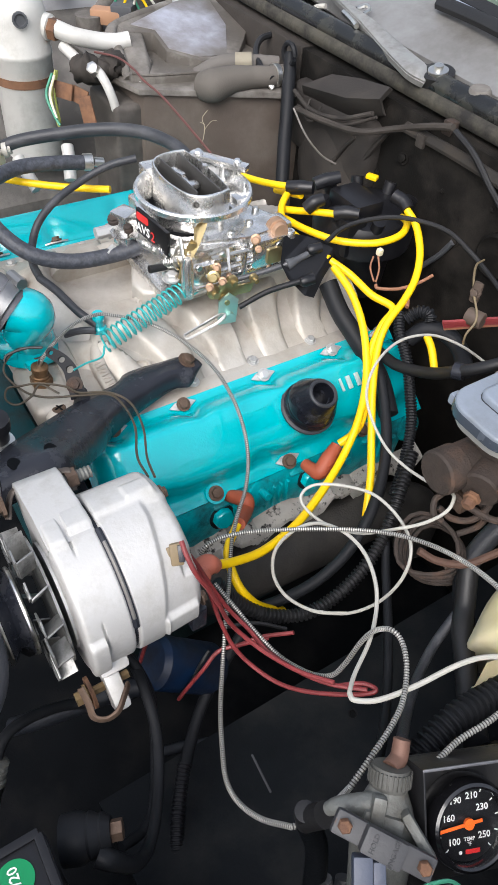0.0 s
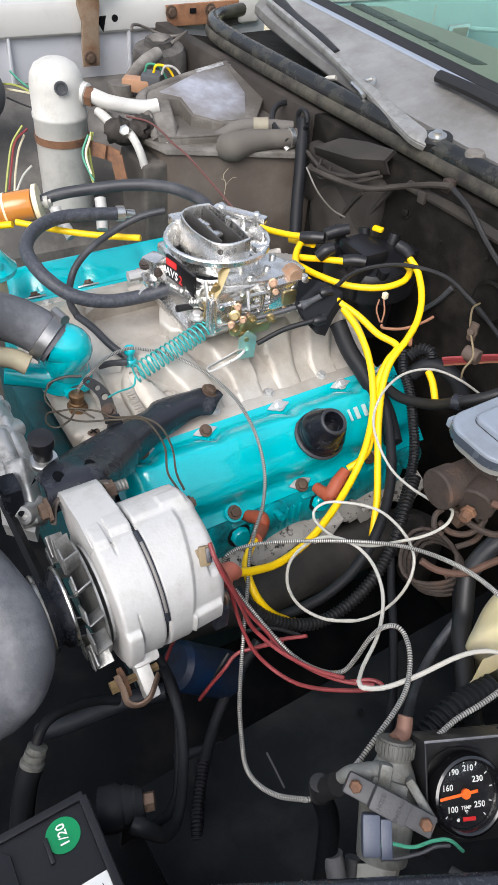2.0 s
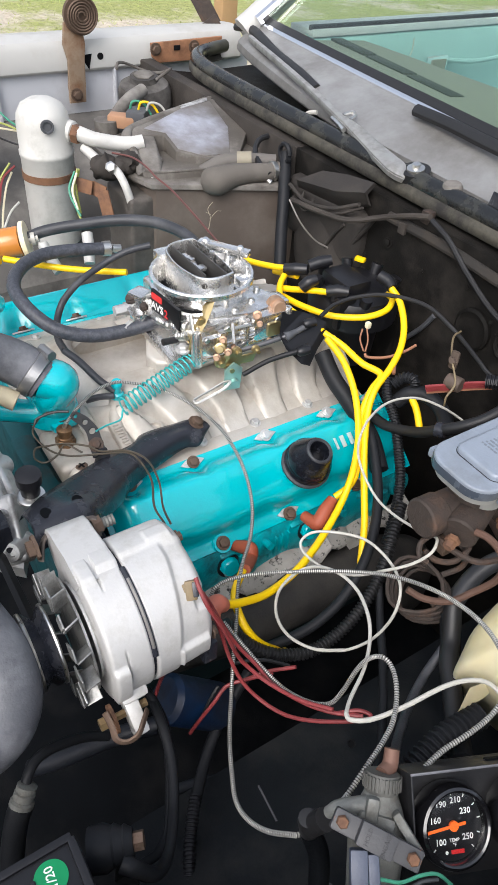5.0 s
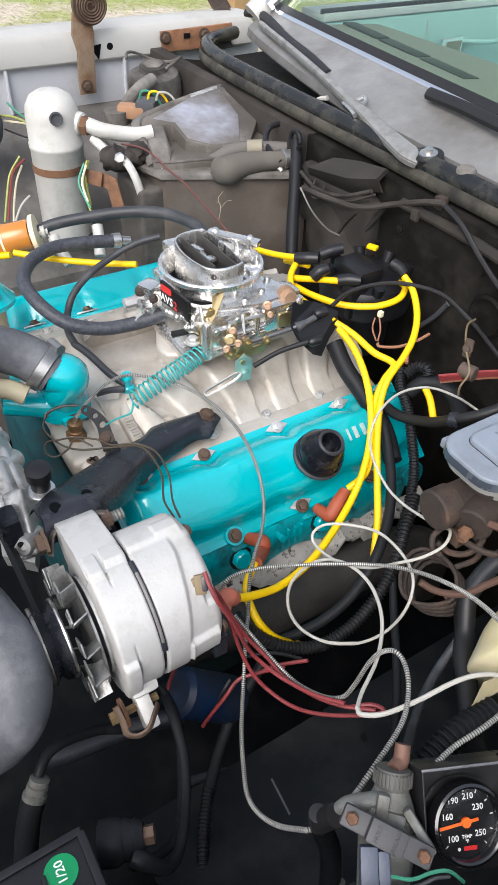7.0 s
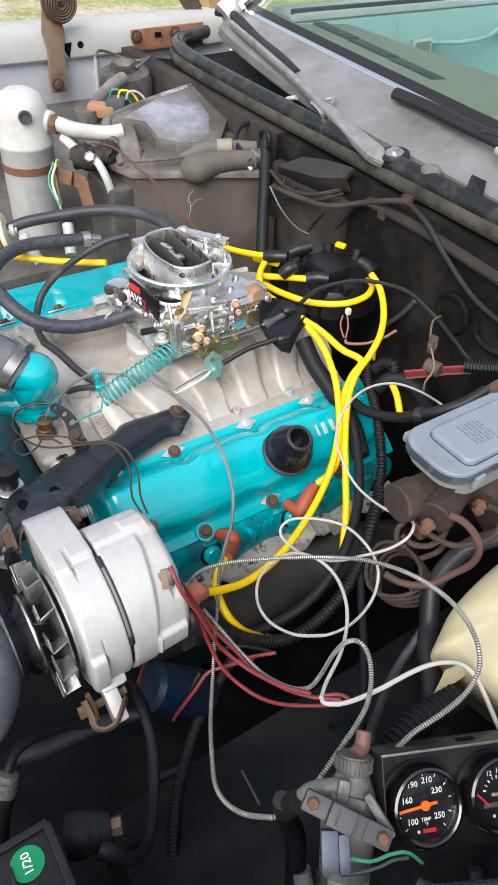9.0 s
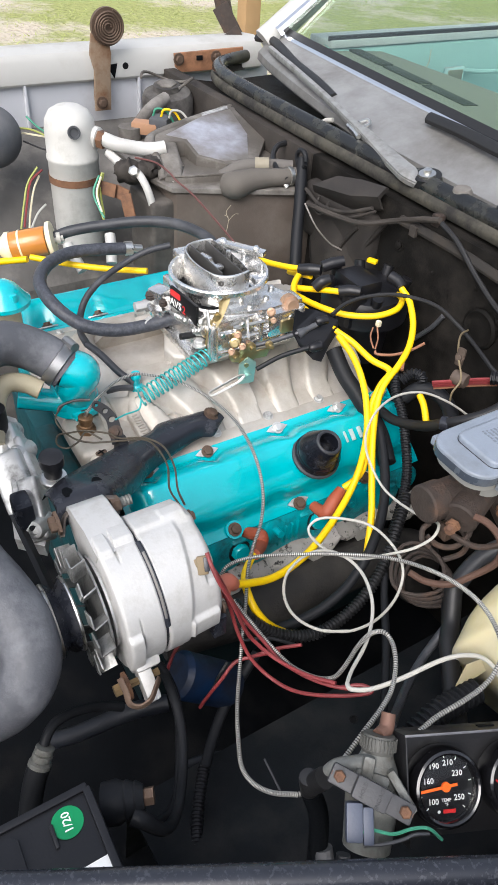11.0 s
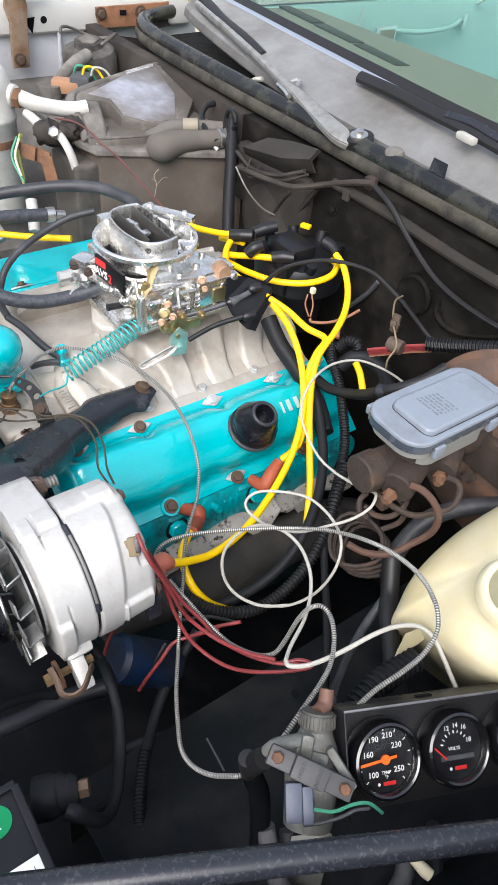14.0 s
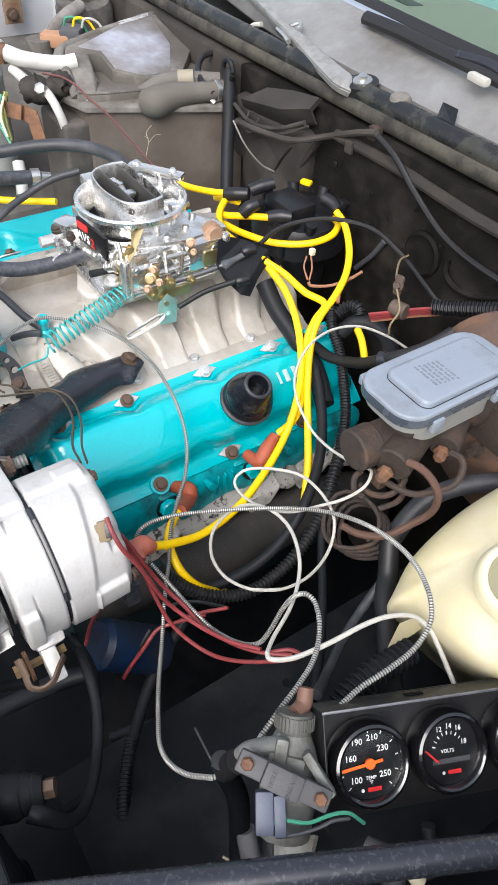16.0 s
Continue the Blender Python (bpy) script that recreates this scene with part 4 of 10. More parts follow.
for k, r in ((0, 0.0026), (5, 0.0036), (10, 0.0042)):
    loops.append([mid[k] + V(math.cos(a), math.sin(a), 0) * r for a in np.linspace(0, 2 * math.pi, 13)[:-1]])
rim = []
for lp in loops:
    vs = [b.verts.new(p) for p in lp]
    rim += [b.edges.new((vs[k - 1], vs[k])) for k in range(len(vs))]
bmesh.ops.triangle_fill(b, use_beauty=True, use_dissolve=False, edges=rim)
r = bmesh.ops.extrude_face_region(b, geom=b.faces[:])
bmesh.ops.translate(b, verts=[v for v in r["geom"] if isinstance(v, bmesh.types.BMVert)], vec=(0, 0, -0.003))
b.transform(SM)
strap = single("perforated_strap", b, DEEP, "small dark perforated steel strap bolted to the intake", "strap")
b = B()
hexbolt(b, SM @ V(0.0225, 0.0002, -0.001), (0.408, -0.408, 0.816), 0.0062, 0.004)
part("bolt", b, RUST_DARK, strap, "rusty bolt head")
b = B()
box(b, (0.121, -0.107, 0.829), (0.014, 0.012, 0.034), basis((0.3, 0.1, 1), (1, 0, 0)), bev=0.002)
part("foot", b, DEEP, strap)
# throttle return spring, painted teal
b = B()
helix(b, (0.0718, -0.0574, 0.855), (0.0572, 0.0442, 0.880), 0.0113, 0.00115, 15)
tube(b, [(0.1013, -0.1035, 0.858), (0.0941, -0.0879, 0.855), (0.0897, -0.068, 0.853), (0.080, -0.0600, 0.858)], 0.0012, 6)
tube(b, [(0.0520, 0.0450, 0.889), (0.0600, 0.0520, 0.884), (0.0656, 0.0545, 0.878), (0.0599, 0.0748, 0.882), (0.0593, 0.0864, 0.888)], 0.0012, 6)
single("return_spring", b, mat("teal_sprayed_wire", (0.03, 0.38, 0.38), 0.35, metal=0.1, vary=0.4, scale=220), "teal-painted throttle return spring stretched over the intake", "spring")
b = B()
lathe(b, [(0.0085, -0.006), (0.0085, 0.012), (0.006, 0.014), (0.006, 0.022), (0.0075, 0.024), (0.0075, 0.029), (0.006, 0.031), (0, 0.031)], (0.034, -0.047, 0.836), (0, 0, 1), 14)
single("vacuum_nipple", b, TEAL, "teal hose nipple on the intake", "fitting")

# ---- carburettor ----
CX, CY = -0.020, 0.104
carb = thing("carburetor", (CX, CY, 0.866), "polished aluminium four-barrel carburetor on the intake", "carburetor")
b = B()
box(b, (CX + 0.005, CY, 0.873), (0.14, 0.155, 0.012), bev=0.003)
box(b, (CX, CY, 0.897), (0.105, 0.140, 0.045), bev=0.006)
part("throttle_body", b, CARB_ALU, carb)
for side in (1, -1):
    for c, size, bv in (((0.052, 0.012, 0.905), (0.050, 0.125, 0.042), 0.006), ((0.074, 0.055, 0.905), (0.026, 0.050, 0.040), 0.006), ((0.072, -0.030, 0.895), (0.026, 0.034, 0.034), 0.009),
                        ((0.0795, 0.012, 0.910), (0.004, 0.06, 0.006), 0.001), ((0.062, 0.03, 0.885), (0.05, 0.09, 0.016), 0.004), ((0.060, 0.078, 0.918), (0.03, 0.03, 0.026), 0.005)):
        b = B()
        box(b, (CX + side * c[0], CY + c[1], c[2]), size, bev=bv)
        part("fuel_bowl", b, CARB_ALU, carb)
b = B()
poly = [(-0.062, -0.04), (-0.045, -0.055), (-0.02, -0.060), (0.03, -0.058), (0.05, -0.05), (0.066, -0.02), (0.078, 0.03), (0.074, 0.078), (0.055, 0.088), (0.02, 0.07), (-0.02, 0.07), (-0.045, 0.085), (-0.066, 0.075), (-0.07, 0.03)]
prism(b, poly, 0.008, place((CX, CY, 0.922)), bev=0.003)
part("air_horn_plate", b, CARB_ALU, carb)
b = B()
lathe(b, [(0.050, -0.012), (0.056, -0.009), (0.058, 0.009), (0.0645, 0.0125), (0.0685, 0.0140), (0.0690, 0.0200), (0.0675, 0.0215), (0.0645, 0.0215), (0.0630, 0.0200), (0.0570, 0.006), (0.055, -0.009), (0, -0.009)], (CX, CY, 0.938), (0, 0, 1), 44)
part("air_horn", b, CARB_ALU, carb)
for y0, w in ((-0.026, 0.056), (0.022, 0.046)):
    for sx in (-0.025, 0.025):
        b = B()
        lathe(b, [(w * 0.45, 0), (w * 0.45, 0.003), (0, 0.003)], (CX + sx, CY + y0, 0.9285), (0, 0, 1), 20)
        part("throttle_bore", b, BAY_BLACK, carb, "dark bore")
b = B()
outline = [(p.x, p.y) for p in spline([V(*q, 0) for q in [(-0.0535, 0.004), (-0.0530, -0.012), (-0.0475, -0.024), (-0.034, -0.032), (0.0, -0.036), (0.034, -0.031), (0.0475, -0.022), (0.0530, -0.010), (0.0535, 0.004)]], 3)] + [(0.051, 0.015), (0.020, 0.018), (-0.020, 0.018), (-0.051, 0.015)]
n = len(outline)
rings = []
for f, h in ((1.06, 0.930), (1.06, 0.9745), (1.04, 0.9765), (1.0, 0.9765), (0.985, 0.9745), (0.985, 0.930)):
    rings.append([b.verts.new((CX + x * f, CY + y * f, h + 0.05 * (y + 0.02) * (1 if h > 0.95 else 0))) for x, y in outline])
for p, q in zip(rings, rings[1:]):
    for k in range(n):
        b.faces.new((p[k], p[(k + 1) % n], q[(k + 1) % n], q[k]))
part("choke_horn", b, CARB_ALU, carb, "thin oval choke wall")
CHOKE = mat("dark_choke_steel", (0.10, 0.095, 0.09), 0.4, metal=0.7)
for dx, dy, w, h, tilt in ((-0.001, -0.021, 0.088, 0.034, -8), (-0.000, 0.006, 0.100, 0.034, -5)):
    b = B()
    box(b, (CX + dx, CY + dy, 0.952), (w, 0.0025, h), Matrix.Rotation(radians(tilt), 3, "X"), bev=0.001)
    for v in b.verts:
        v.co.z += 0.008
    part("choke_plate", b, CHOKE, carb, "steel choke plate")
for c, size in (((-0.006, -0.009, 0.962), (0.060, 0.005, 0.005)), ((0.004, -0.004, 0.964), (0.012, 0.014, 0.007)), ((-0.026, -0.006, 0.955), (0.016, 0.010, 0.010)), ((-0.022, 0.034, 0.945), (0.012, 0.032, 0.016)),
                ((0.022, 0.034, 0.945), (0.012, 0.032, 0.016)), ((0.0, 0.03, 0.942), (0.10, 0.006, 0.012)), ((0.036, 0.04, 0.948), (0.016, 0.016, 0.018))):
    b = B()
    box(b, (CX + c[0], CY + c[1], c[2]), size, bev=0.0025)
    part("venturi_block", b, CARB_ALU, carb)
for dx in (-0.022, 0.022):
    b = B()
    rod(b, (CX + dx, CY - 0.02, 0.930), (CX + dx, CY - 0.02, 0.948), 0.009, 12)
    part("booster_ring", b, CARB_ALU, carb)
b = B()
rod(b, (CX + 0.004, CY + 0.012, 0.945), (CX + 0.004, CY + 0.012, 0.985), 0.0035, 10)
part("air_cleaner_stud", b, CARB_ALU, carb)
for x, y, z0, z1, r in ((-0.019, 0.049, 0.942, 0.968, 0.0030), (0.0265, 0.0525, 0.942, 0.966, 0.0024)):
    b = B()
    lathe(b, [(r * 1.5, 0), (r * 1.5, 0.008), (r, 0.010), (r, z1 - z0 - 0.001), (r * 0.7, z1 - z0), (0, z1 - z0)], (CX + x, CY + y, z0), (0, 0, 1), 10)
    part("rim_pin", b, CARB_ALU, carb)
for c, size, turn in (((0.015, 0.0255, 0.954), (0.010, 0.011, 0.026), 0.2), ((-0.027, -0.006, 0.9655), (0.022, 0.008, 0.005), 0.25), ((-0.012, -0.0075, 0.9635), (0.012, 0.012, 0.004), -0.3)):
    b = B()
    box(b, (CX + c[0], CY + c[1], c[2]), size, Matrix.Rotation(turn, 3, "Z"), bev=0.0015)
    part("shaft_boss", b, CARB_ALU, carb)
b = B()
lathe(b, [(0.0036, -0.001), (0.0036, 0.0008), (0.0024, 0.0008), (0.0022, -0.0004), (0, -0.0004)], (CX + 0.0500, CY - 0.0243, 0.9665), (0.75, -0.66, 0), 14)
part("shaft_bush", b, CHOKE, carb, "dark choke shaft end")
b = B()
box(b, (CX - 0.028, CY + 0.050, 0.968), (0.075, 0.014, 0.008), Matrix.Rotation(radians(35), 3, "Z"), bev=0.002)
for x, y, h, r in ((-0.060, 0.012, 0.966, 0.007), (-0.050, 0.034, 0.970, 0.006), (-0.006, 0.062, 0.972, 0.005), (-0.064, -0.006, 0.962, 0.005)):
    lathe(b, [(r, -0.012), (r, 0.004), (r * 0.6, 0.006), (0, 0.006)], (CX + x, CY + y, h), (0.1, -0.1, 1), 10)
part("choke_linkage", b, CARB_ALU, carb)
b = B()
box(b, (CX - 0.064, CY - 0.02, 0.955), (0.022, 0.03, 0.018), bev=0.005)
part("vent_tower", b, CARB_ALU, carb)
rng = random.Random(9)
for k in range(9):
    a = radians(-20 + k * 27)
    b = B()
    lathe(b, [(0.0045, 0), (0.0045, 0.004), (0.003, 0.0055), (0, 0.0055)], (CX + 0.066 * math.cos(a), CY + 0.072 * math.sin(a) + 0.004, 0.929), (0, 0, 1), 10)
    part("screw_head", b, STEEL, carb)
for k in range(40):
    a = rng.uniform(-0.75, 4.0)
    r = rng.uniform(0.060, 0.074)
    s = rng.uniform(0.004, 0.011)
    b = B()
    box(b, (CX + r * math.cos(a), CY + r * math.sin(a) * 1.05, rng.uniform(0.880, 0.925)), (s, s * rng.uniform(0.6, 1.5), s * rng.uniform(0.6, 1.3)),
        Matrix.Rotation(rng.uniform(0, 1.5), 3, "Z"), bev=0.0025)
    part("casting_boss", b, CARB_ALU, carb)
b = B()
lathe(b, [(0.0125, -0.004), (0.0125, 0.006), (0.0098, 0.0065), (0.0098, 0.012), (0.0088, 0.014), (0, 0.014)], (0.050, 0.176, 0.926), (0.85, -0.1, 0.1), 18)
part("inlet_plug", b, CAP_BRONZE, carb, "bronze-coloured round inlet plug")
TM = Matrix.Translation((0.004, 0.0385, 0.9345)) @ Matrix.Rotation(radians(9), 4, "Z") @ Matrix.Rotation(radians(90), 4, "X")
b = B()
prism(b, [(-0.026, -0.014), (0.033, -0.018), (0.033, 0.011), (-0.026, 0.015)], 0.004, TM, bev=0.001)
tag = part("name_tag", b, TAG_BLACK, carb, "black name tag with red and white print")
b = B()
prism(b, rounded(-0.024, -0.002, 0.003, 0.012, 0.002, 3), 0.0006, TM @ Matrix.Translation((0, 0, 0.004)))
part("logo_patch", b, TAG_RED, tag)
part("lettering", text_mesh("AVS", 0.0150, TM @ Matrix.Translation((-0.012, -0.006, 0.0046)), 0.0002), WHITE_INK, tag)
part("lettering", text_mesh("2", 0.0160, TM @ Matrix.Translation((0.0065, -0.007, 0.0046)), 0.0002), TAG_RED, tag)
# bosses, screws and passages cast on the driver-side face
for y, z, r, h in ((-0.052, 0.876, 0.0075, 0.050), (0.020, 0.884, 0.0055, 0.040), (0.040, 0.884, 0.0045, 0.040), (0.084, 0.876, 0.0080, 0.050)):
    b = B()
    lathe(b, [(r, 0), (r * 0.92, h * 0.9), (r * 0.7, h), (r * 0.4, h), (r * 0.35, h * 0.93), (0, h * 0.93)], (CX + 0.082, CY + y, z), (0, 0, 1), 14)
    part("cast_post", b, CARB_ALU, carb)
for y, z in ((-0.040, 0.912), (-0.010, 0.921), (0.030, 0.921), (0.066, 0.914), (0.000, 0.890), (0.055, 0.887)):
    b = B()
    lathe(b, [(0.0042, 0), (0.0042, 0.003), (0.003, 0.0042), (0, 0.0042)], (CX + 0.084, CY + y, z), (1, 0, 0), 10)
    part("cover_screw", b, STEEL if z > 0.9 else CAP_BRONZE, carb)
for (y0, z0), (y1, z1), r in (((-0.03, 0.898), (0.05, 0.900), 0.0035), ((0.010, 0.905), (0.075, 0.907), 0.0028), ((-0.045, 0.884), (0.0, 0.882), 0.004)):
    b = B()
    rod(b, (CX + 0.083, CY + y0, z0), (CX + 0.083, CY + y1, z1), r, 10)
    part("cast_passage", b, CARB_ALU, carb)
for y, s in ((0.060, 0.010), (-0.020, 0.007)):
    b = B()
    prism(b, rounded(-s, s, -0.010, 0.010, 0.003, 3), 0.003, place((CX + 0.087, CY + y, 0.903), (1, 0, 0), (0, 1, 0)), bev=0.0008)
    part("plated_tab", b, ZINC, carb, "yellow-plated tab")
# yellow-plated choke and throttle linkages on the driver side
b = B()
prism(b, [(-0.003, -0.028), (0.004, -0.028), (0.004, 0.0), (0.008, 0.016), (0.002, 0.022), (-0.004, 0.012)], 0.002, place((0.050, 0.062, 0.918), (1, -0.5, 0.1), (0, 1, 0)))
rod(b, (0.052, 0.055, 0.930), (0.050, 0.045, 0.880), 0.002)
lathe(b, [(0.0045, 0), (0.0045, 0.004), (0, 0.004)], (0.050, 0.064, 0.932), (1, -0.4, 0), 12)
part("choke_lever", b, ZINC, carb, "yellow-plated choke lever")
b = B()
for c, r in (((0.078, 0.076, 0.885), 0.008), ((0.078, 0.100, 0.893), 0.007), ((0.080, 0.128, 0.890), 0.0055), ((0.079, 0.09, 0.872), 0.0065)):
    lathe(b, [(r, 0), (r, 0.004), (r * 0.5, 0.005), (r * 0.5, 0.011), (0, 0.011)], c, (1, -0.1, 0.05), 14)
prism(b, [(-0.020, 0.002), (-0.014, -0.010), (0.0, -0.016), (0.008, -0.006), (0.026, -0.006), (0.030, 0.006), (0.008, 0.006), (0.002, 0.014), (-0.014, 0.012)], 0.0025, place((0.079, 0.098, 0.880), (1, -0.1, 0), (0, 1, 0)))
part("throttle_lever", b, ZINC, carb, "yellow-plated throttle lever")
b = B()
prism(b, [(-0.012, -0.02), (0.010, -0.02), (0.012, 0.012), (0.0, 0.022), (-0.012, 0.012)], 0.003, place((0.086, 0.092, 0.862), (1, -0.2, 0), (0, 1, 0)), bev=0.001)
lathe(b, [(0.006, 0), (0.006, 0.006), (0, 0.006)], (0.089, 0.092, 0.854), (1, -0.2, 0), 12)
part("cable_clamp", b, mat("pale_green_zinc", (0.36, 0.55, 0.50), 0.35, metal=0.7), carb, "pale green plated cable clamp")
for a, c, r in zip([(-0.005, 0.032, 0.913), (0.017, 0.04, 0.916), (0.03, 0.041, 0.905)], [(0.019, 0.035, 0.917), (0.039, 0.048, 0.922), (0.044, 0.049, 0.912)], (0.0042, 0.0050, 0.0060)):
    a, c = V(*a), V(*c)
    b = B()
    helix(b, a, c, r, 0.0010, 7)
    rod(b, a - (c - a) * 0.6, c, r * 0.55, 10)
    hexbolt(b, c, c - a, r * 1.1, 0.004)
    part("idle_screw", b, STEEL, carb, "idle screw with its small spring")
b = B()
rod(b, *[(0.033, 0.04, 0.902), (0.033, 0.019, 0.904)], 0.0040, 12, 0.0046)
part("rubber_plug", b, RUBBER, carb, "black rubber vacuum plug")
b = B()
q = [V(*p) for p in [(0.024, 0.032, 0.887), (0.026, 0.058, 0.892), (0.052, 0.07, 0.89), (0.067, 0.067, 0.887), (0.064, 0.046, 0.883), (0.05, 0.031, 0.881)]]
f = b.faces.new([b.verts.new(p) for p in q])
bmesh.ops.solidify(b, geom=[f], thickness=0.007)
part("mounting_foot", b, CARB_ALU, carb)
b = B()
hexbolt(b, (0.044, 0.042, 0.892), (0.05, -0.1, 1), 0.0070, 0.008)
part("mounting_bolt", b, GREY_ALU, carb, "grey mounting bolt")
for p, r in zip([(-0.054, 0.018, 0.919), (-0.031, 0.025, 0.917)], (0.0068, 0.0048)):
    b = B()
    lathe(b, [(r * 1.2, 0), (r * 1.2, 0.004), (r, 0.005), (r, 0.007), (r * 0.6, 0.0085), (0, 0.0085)], p, (0.1, -0.25, 1), 12)
    part("choke_post", b, RUST_DARK, carb, "dark brown round post")
b = B()
q = [V(*p) for p in [(-0.064, 0.011, 0.909), (-0.052, 0.034, 0.919), (-0.03, 0.038, 0.917), (-0.021, 0.031, 0.912), (-0.038, 0.009, 0.906)]]
f = b.faces.new([b.verts.new(p) for p in q])
bmesh.ops.solidify(b, geom=[f], thickness=0.008)
part("mounting_foot", b, CARB_ALU, carb)
b = B()
q = [V(*p) for p in [(0.039, 0.072, 0.945), (0.038, 0.084, 0.954), (0.045, 0.086, 0.952), (0.051, 0.079, 0.945), (0.057, 0.068, 0.932), (0.061, 0.055, 0.918), (0.063, 0.048, 0.909), (0.055, 0.054, 0.919), (0.05, 0.066, 0.932)]]
f = b.faces.new([b.verts.new(p) for p in q])
bmesh.ops.solidify(b, geom=[f], thickness=0.002)
part("choke_arm", b, ZINC, carb, "yellow-plated bent choke arm")
for p, r in zip([(0.076, 0.081, 0.915), (0.083, 0.073, 0.909), (0.091, 0.08, 0.906), (0.086, 0.067, 0.899), (0.068, 0.136, 0.931), (0.075, 0.136, 0.922)], (0.0050, 0.0070, 0.0048, 0.0048, 0.0060, 0.0042)):
    b = B()
    lathe(b, [(r, 0), (r, 0.003), (r * 0.6, 0.004), (r * 0.6, 0.009), (0, 0.009)], p, (0.75, -0.5, 0.35), 14)
    part("linkage_joint", b, ZINC if r > 0.0062 else CAP_BRONZE, carb, "yellow-plated linkage joint")
for a, c, r in zip([(0.061, 0.083, 0.917), (0.039, 0.055, 0.938), (0.062, 0.103, 0.924)], [(0.069, 0.132, 0.92), (0.057, 0.051, 0.916), (0.078, 0.097, 0.906)], (0.0022, 0.0025, 0.0022)):
    b = B()
    rod(b, a, c, r, 8)
    part("linkage_rod", b, STEEL, carb, "thin steel linkage rod")
for c, s in (((-0.052, 0.030, 0.915), (0.026, 0.026, 0.032)), ((-0.070, 0.036, 0.905), (0.018, 0.018, 0.024)), ((-0.042, 0.026, 0.898), (0.016, 0.016, 0.016))):
    b = B()
    box(b, c, s, Matrix.Rotation(0.4, 3, "Z"), bev=0.004)
    part("inlet_block", b, CARB_ALU, carb)
for a, c, r in (((-0.06, 0.016, 0.905), (-0.06, -0.005, 0.905), 0.007), ((-0.075, 0.03, 0.895), (-0.075, 0.016, 0.895), 0.009), ((-0.045, 0.012, 0.890), (-0.040, 0.000, 0.886), 0.006)):
    b = B()
    rod(b, a, c, r, 6)
    part("inlet_fitting", b, GREY_ALU, carb)

b = B()
prism(b, [(0.035, 0.600), (0.235, 0.600), (0.262, 0.660), (0.262, 0.735), (0.215, 0.775), (0.150, 0.790), (0.035, 0.780)], 0.006, place((0, -0.136, 0), (0, -1, 0), (1, 0, 0)), bev=0.002)
single("front_plate", b, BLACK_PAINT, "black steel accessory plate on the front of the engine", "plate")

# ---- alternator ----
AX, AZ = 0.333, 0.843
alt = thing("alternator", (0.402, -0.2, 0.79), "bright cast aluminium alternator bolted beside the valve cover", "alternator")
def soft_box(v, lo, hi, w):
    """1 between lo and hi, falling to 0 over w on either side."""
    up = min(1.0, max(0.0, (v - lo) / w + 0.5))
    down = min(1.0, max(0.0, (hi - v) / w + 0.5))
    up, down = up * up * (3 - 2 * up), down * down * (3 - 2 * down)
    return up * down


def drum(bm, y0, y1, radius, n=240, step=0.0010):
    """A cast drum round the alternator's axle, its radius given by angle and depth."""
    ys = [y0 + (y1 - y0) * k / int((y1 - y0) / step) for k in range(int((y1 - y0) / step) + 1)]
    rings = []
    for y in ys:
        ring = []
        for k in range(n):
            a = -180 + 360 * k / n
            r = radius(a, y)
            ring.append(bm.verts.new((AX + r * math.cos(radians(a)), y, AZ + r * math.sin(radians(a)))))
        rings.append(ring)
    for p, q in zip(rings, rings[1:]):
        for k in range(n):
            bm.faces.new((p[k], p[(k + 1) % n], q[(k + 1) % n], q[k]))
    bm.faces.new(rings[0])
    bm.faces.new(rings[-1])


def front_radius(a, y):
    d = y + 0.2140
    edge = 0.0038
    r = 0.0690 - (0.0040 * (1 - math.sqrt(max(0.0, 1 - (1 - d / edge) ** 2))) if d < edge else 0.0)
    r += 0.0052 * soft_box(a, 90, 128, 5) * soft_box(y, -0.1970, -0.1700, 0.0020)
    r += 0.0042 * soft_box(a, 84, 130, 5) * soft_box(y, -0.2200, -0.1995, 0.0020)
    r += 0.0045 * soft_box(a, -30, 16, 5) * soft_box(y, -0.2200, -0.2000, 0.0022)
    r -= 0.0026 * soft_box(a, 77, 100, 10) * soft_box(y, -0.1992, -0.1972, 0.0014)
    r -= 0.0024 * soft_box(a, 2, 27, 10) * soft_box(y, -0.2000, -0.1982, 0.0014)
    r += 0.0040 * soft_box(a, -75, -48, 6) * soft_box(y, -0.2050, -0.1700, 0.003)
    return r - 0.0012 * max(0.0, 1 - (-0.1775 - y) / 0.0015)


def rear_radius(a, y):
    line = -0.138 - 0.014 * min(1.0, max(0.0, (80 - a) / 70))
    r = 0.0690 - 0.0014 * max(0.0, 1 - (y + 0.1735) / 0.0015)
    back = min(1.0, max(0.0, (y - line) / 0.004))
    r -= back * (0.0030 + 0.06 * max(0.0, y - line)) * soft_box(a, -90, 92, 5)
    r += 0.0030 * soft_box(a, 95, 124, 4) * soft_box(y, -0.1800, -0.1215, 0.0030)
    r += 0.0020 * soft_box(a, 97, 110, 3) * soft_box(y, -0.1450, -0.1215, 0.0030)
    r += 0.0050 * soft_box(a, -14, 7, 4) * soft_box(y, -0.1510, -0.1210, 0.0030)
    r += 0.0035 * soft_box(a, -60, -44, 5) * soft_box(y, -0.1720, -0.1210, 0.003)
    r -= 0.0035 * soft_box(a, 33, 47, 5) * soft_box(y, -0.1280, -0.1000, 0.0030)
    e = (y + 0.1225) / 0.0085
    return r - (0.010 * (1 - math.sqrt(max(0.0, 1 - e * e))) if e > 0 else 0.0)


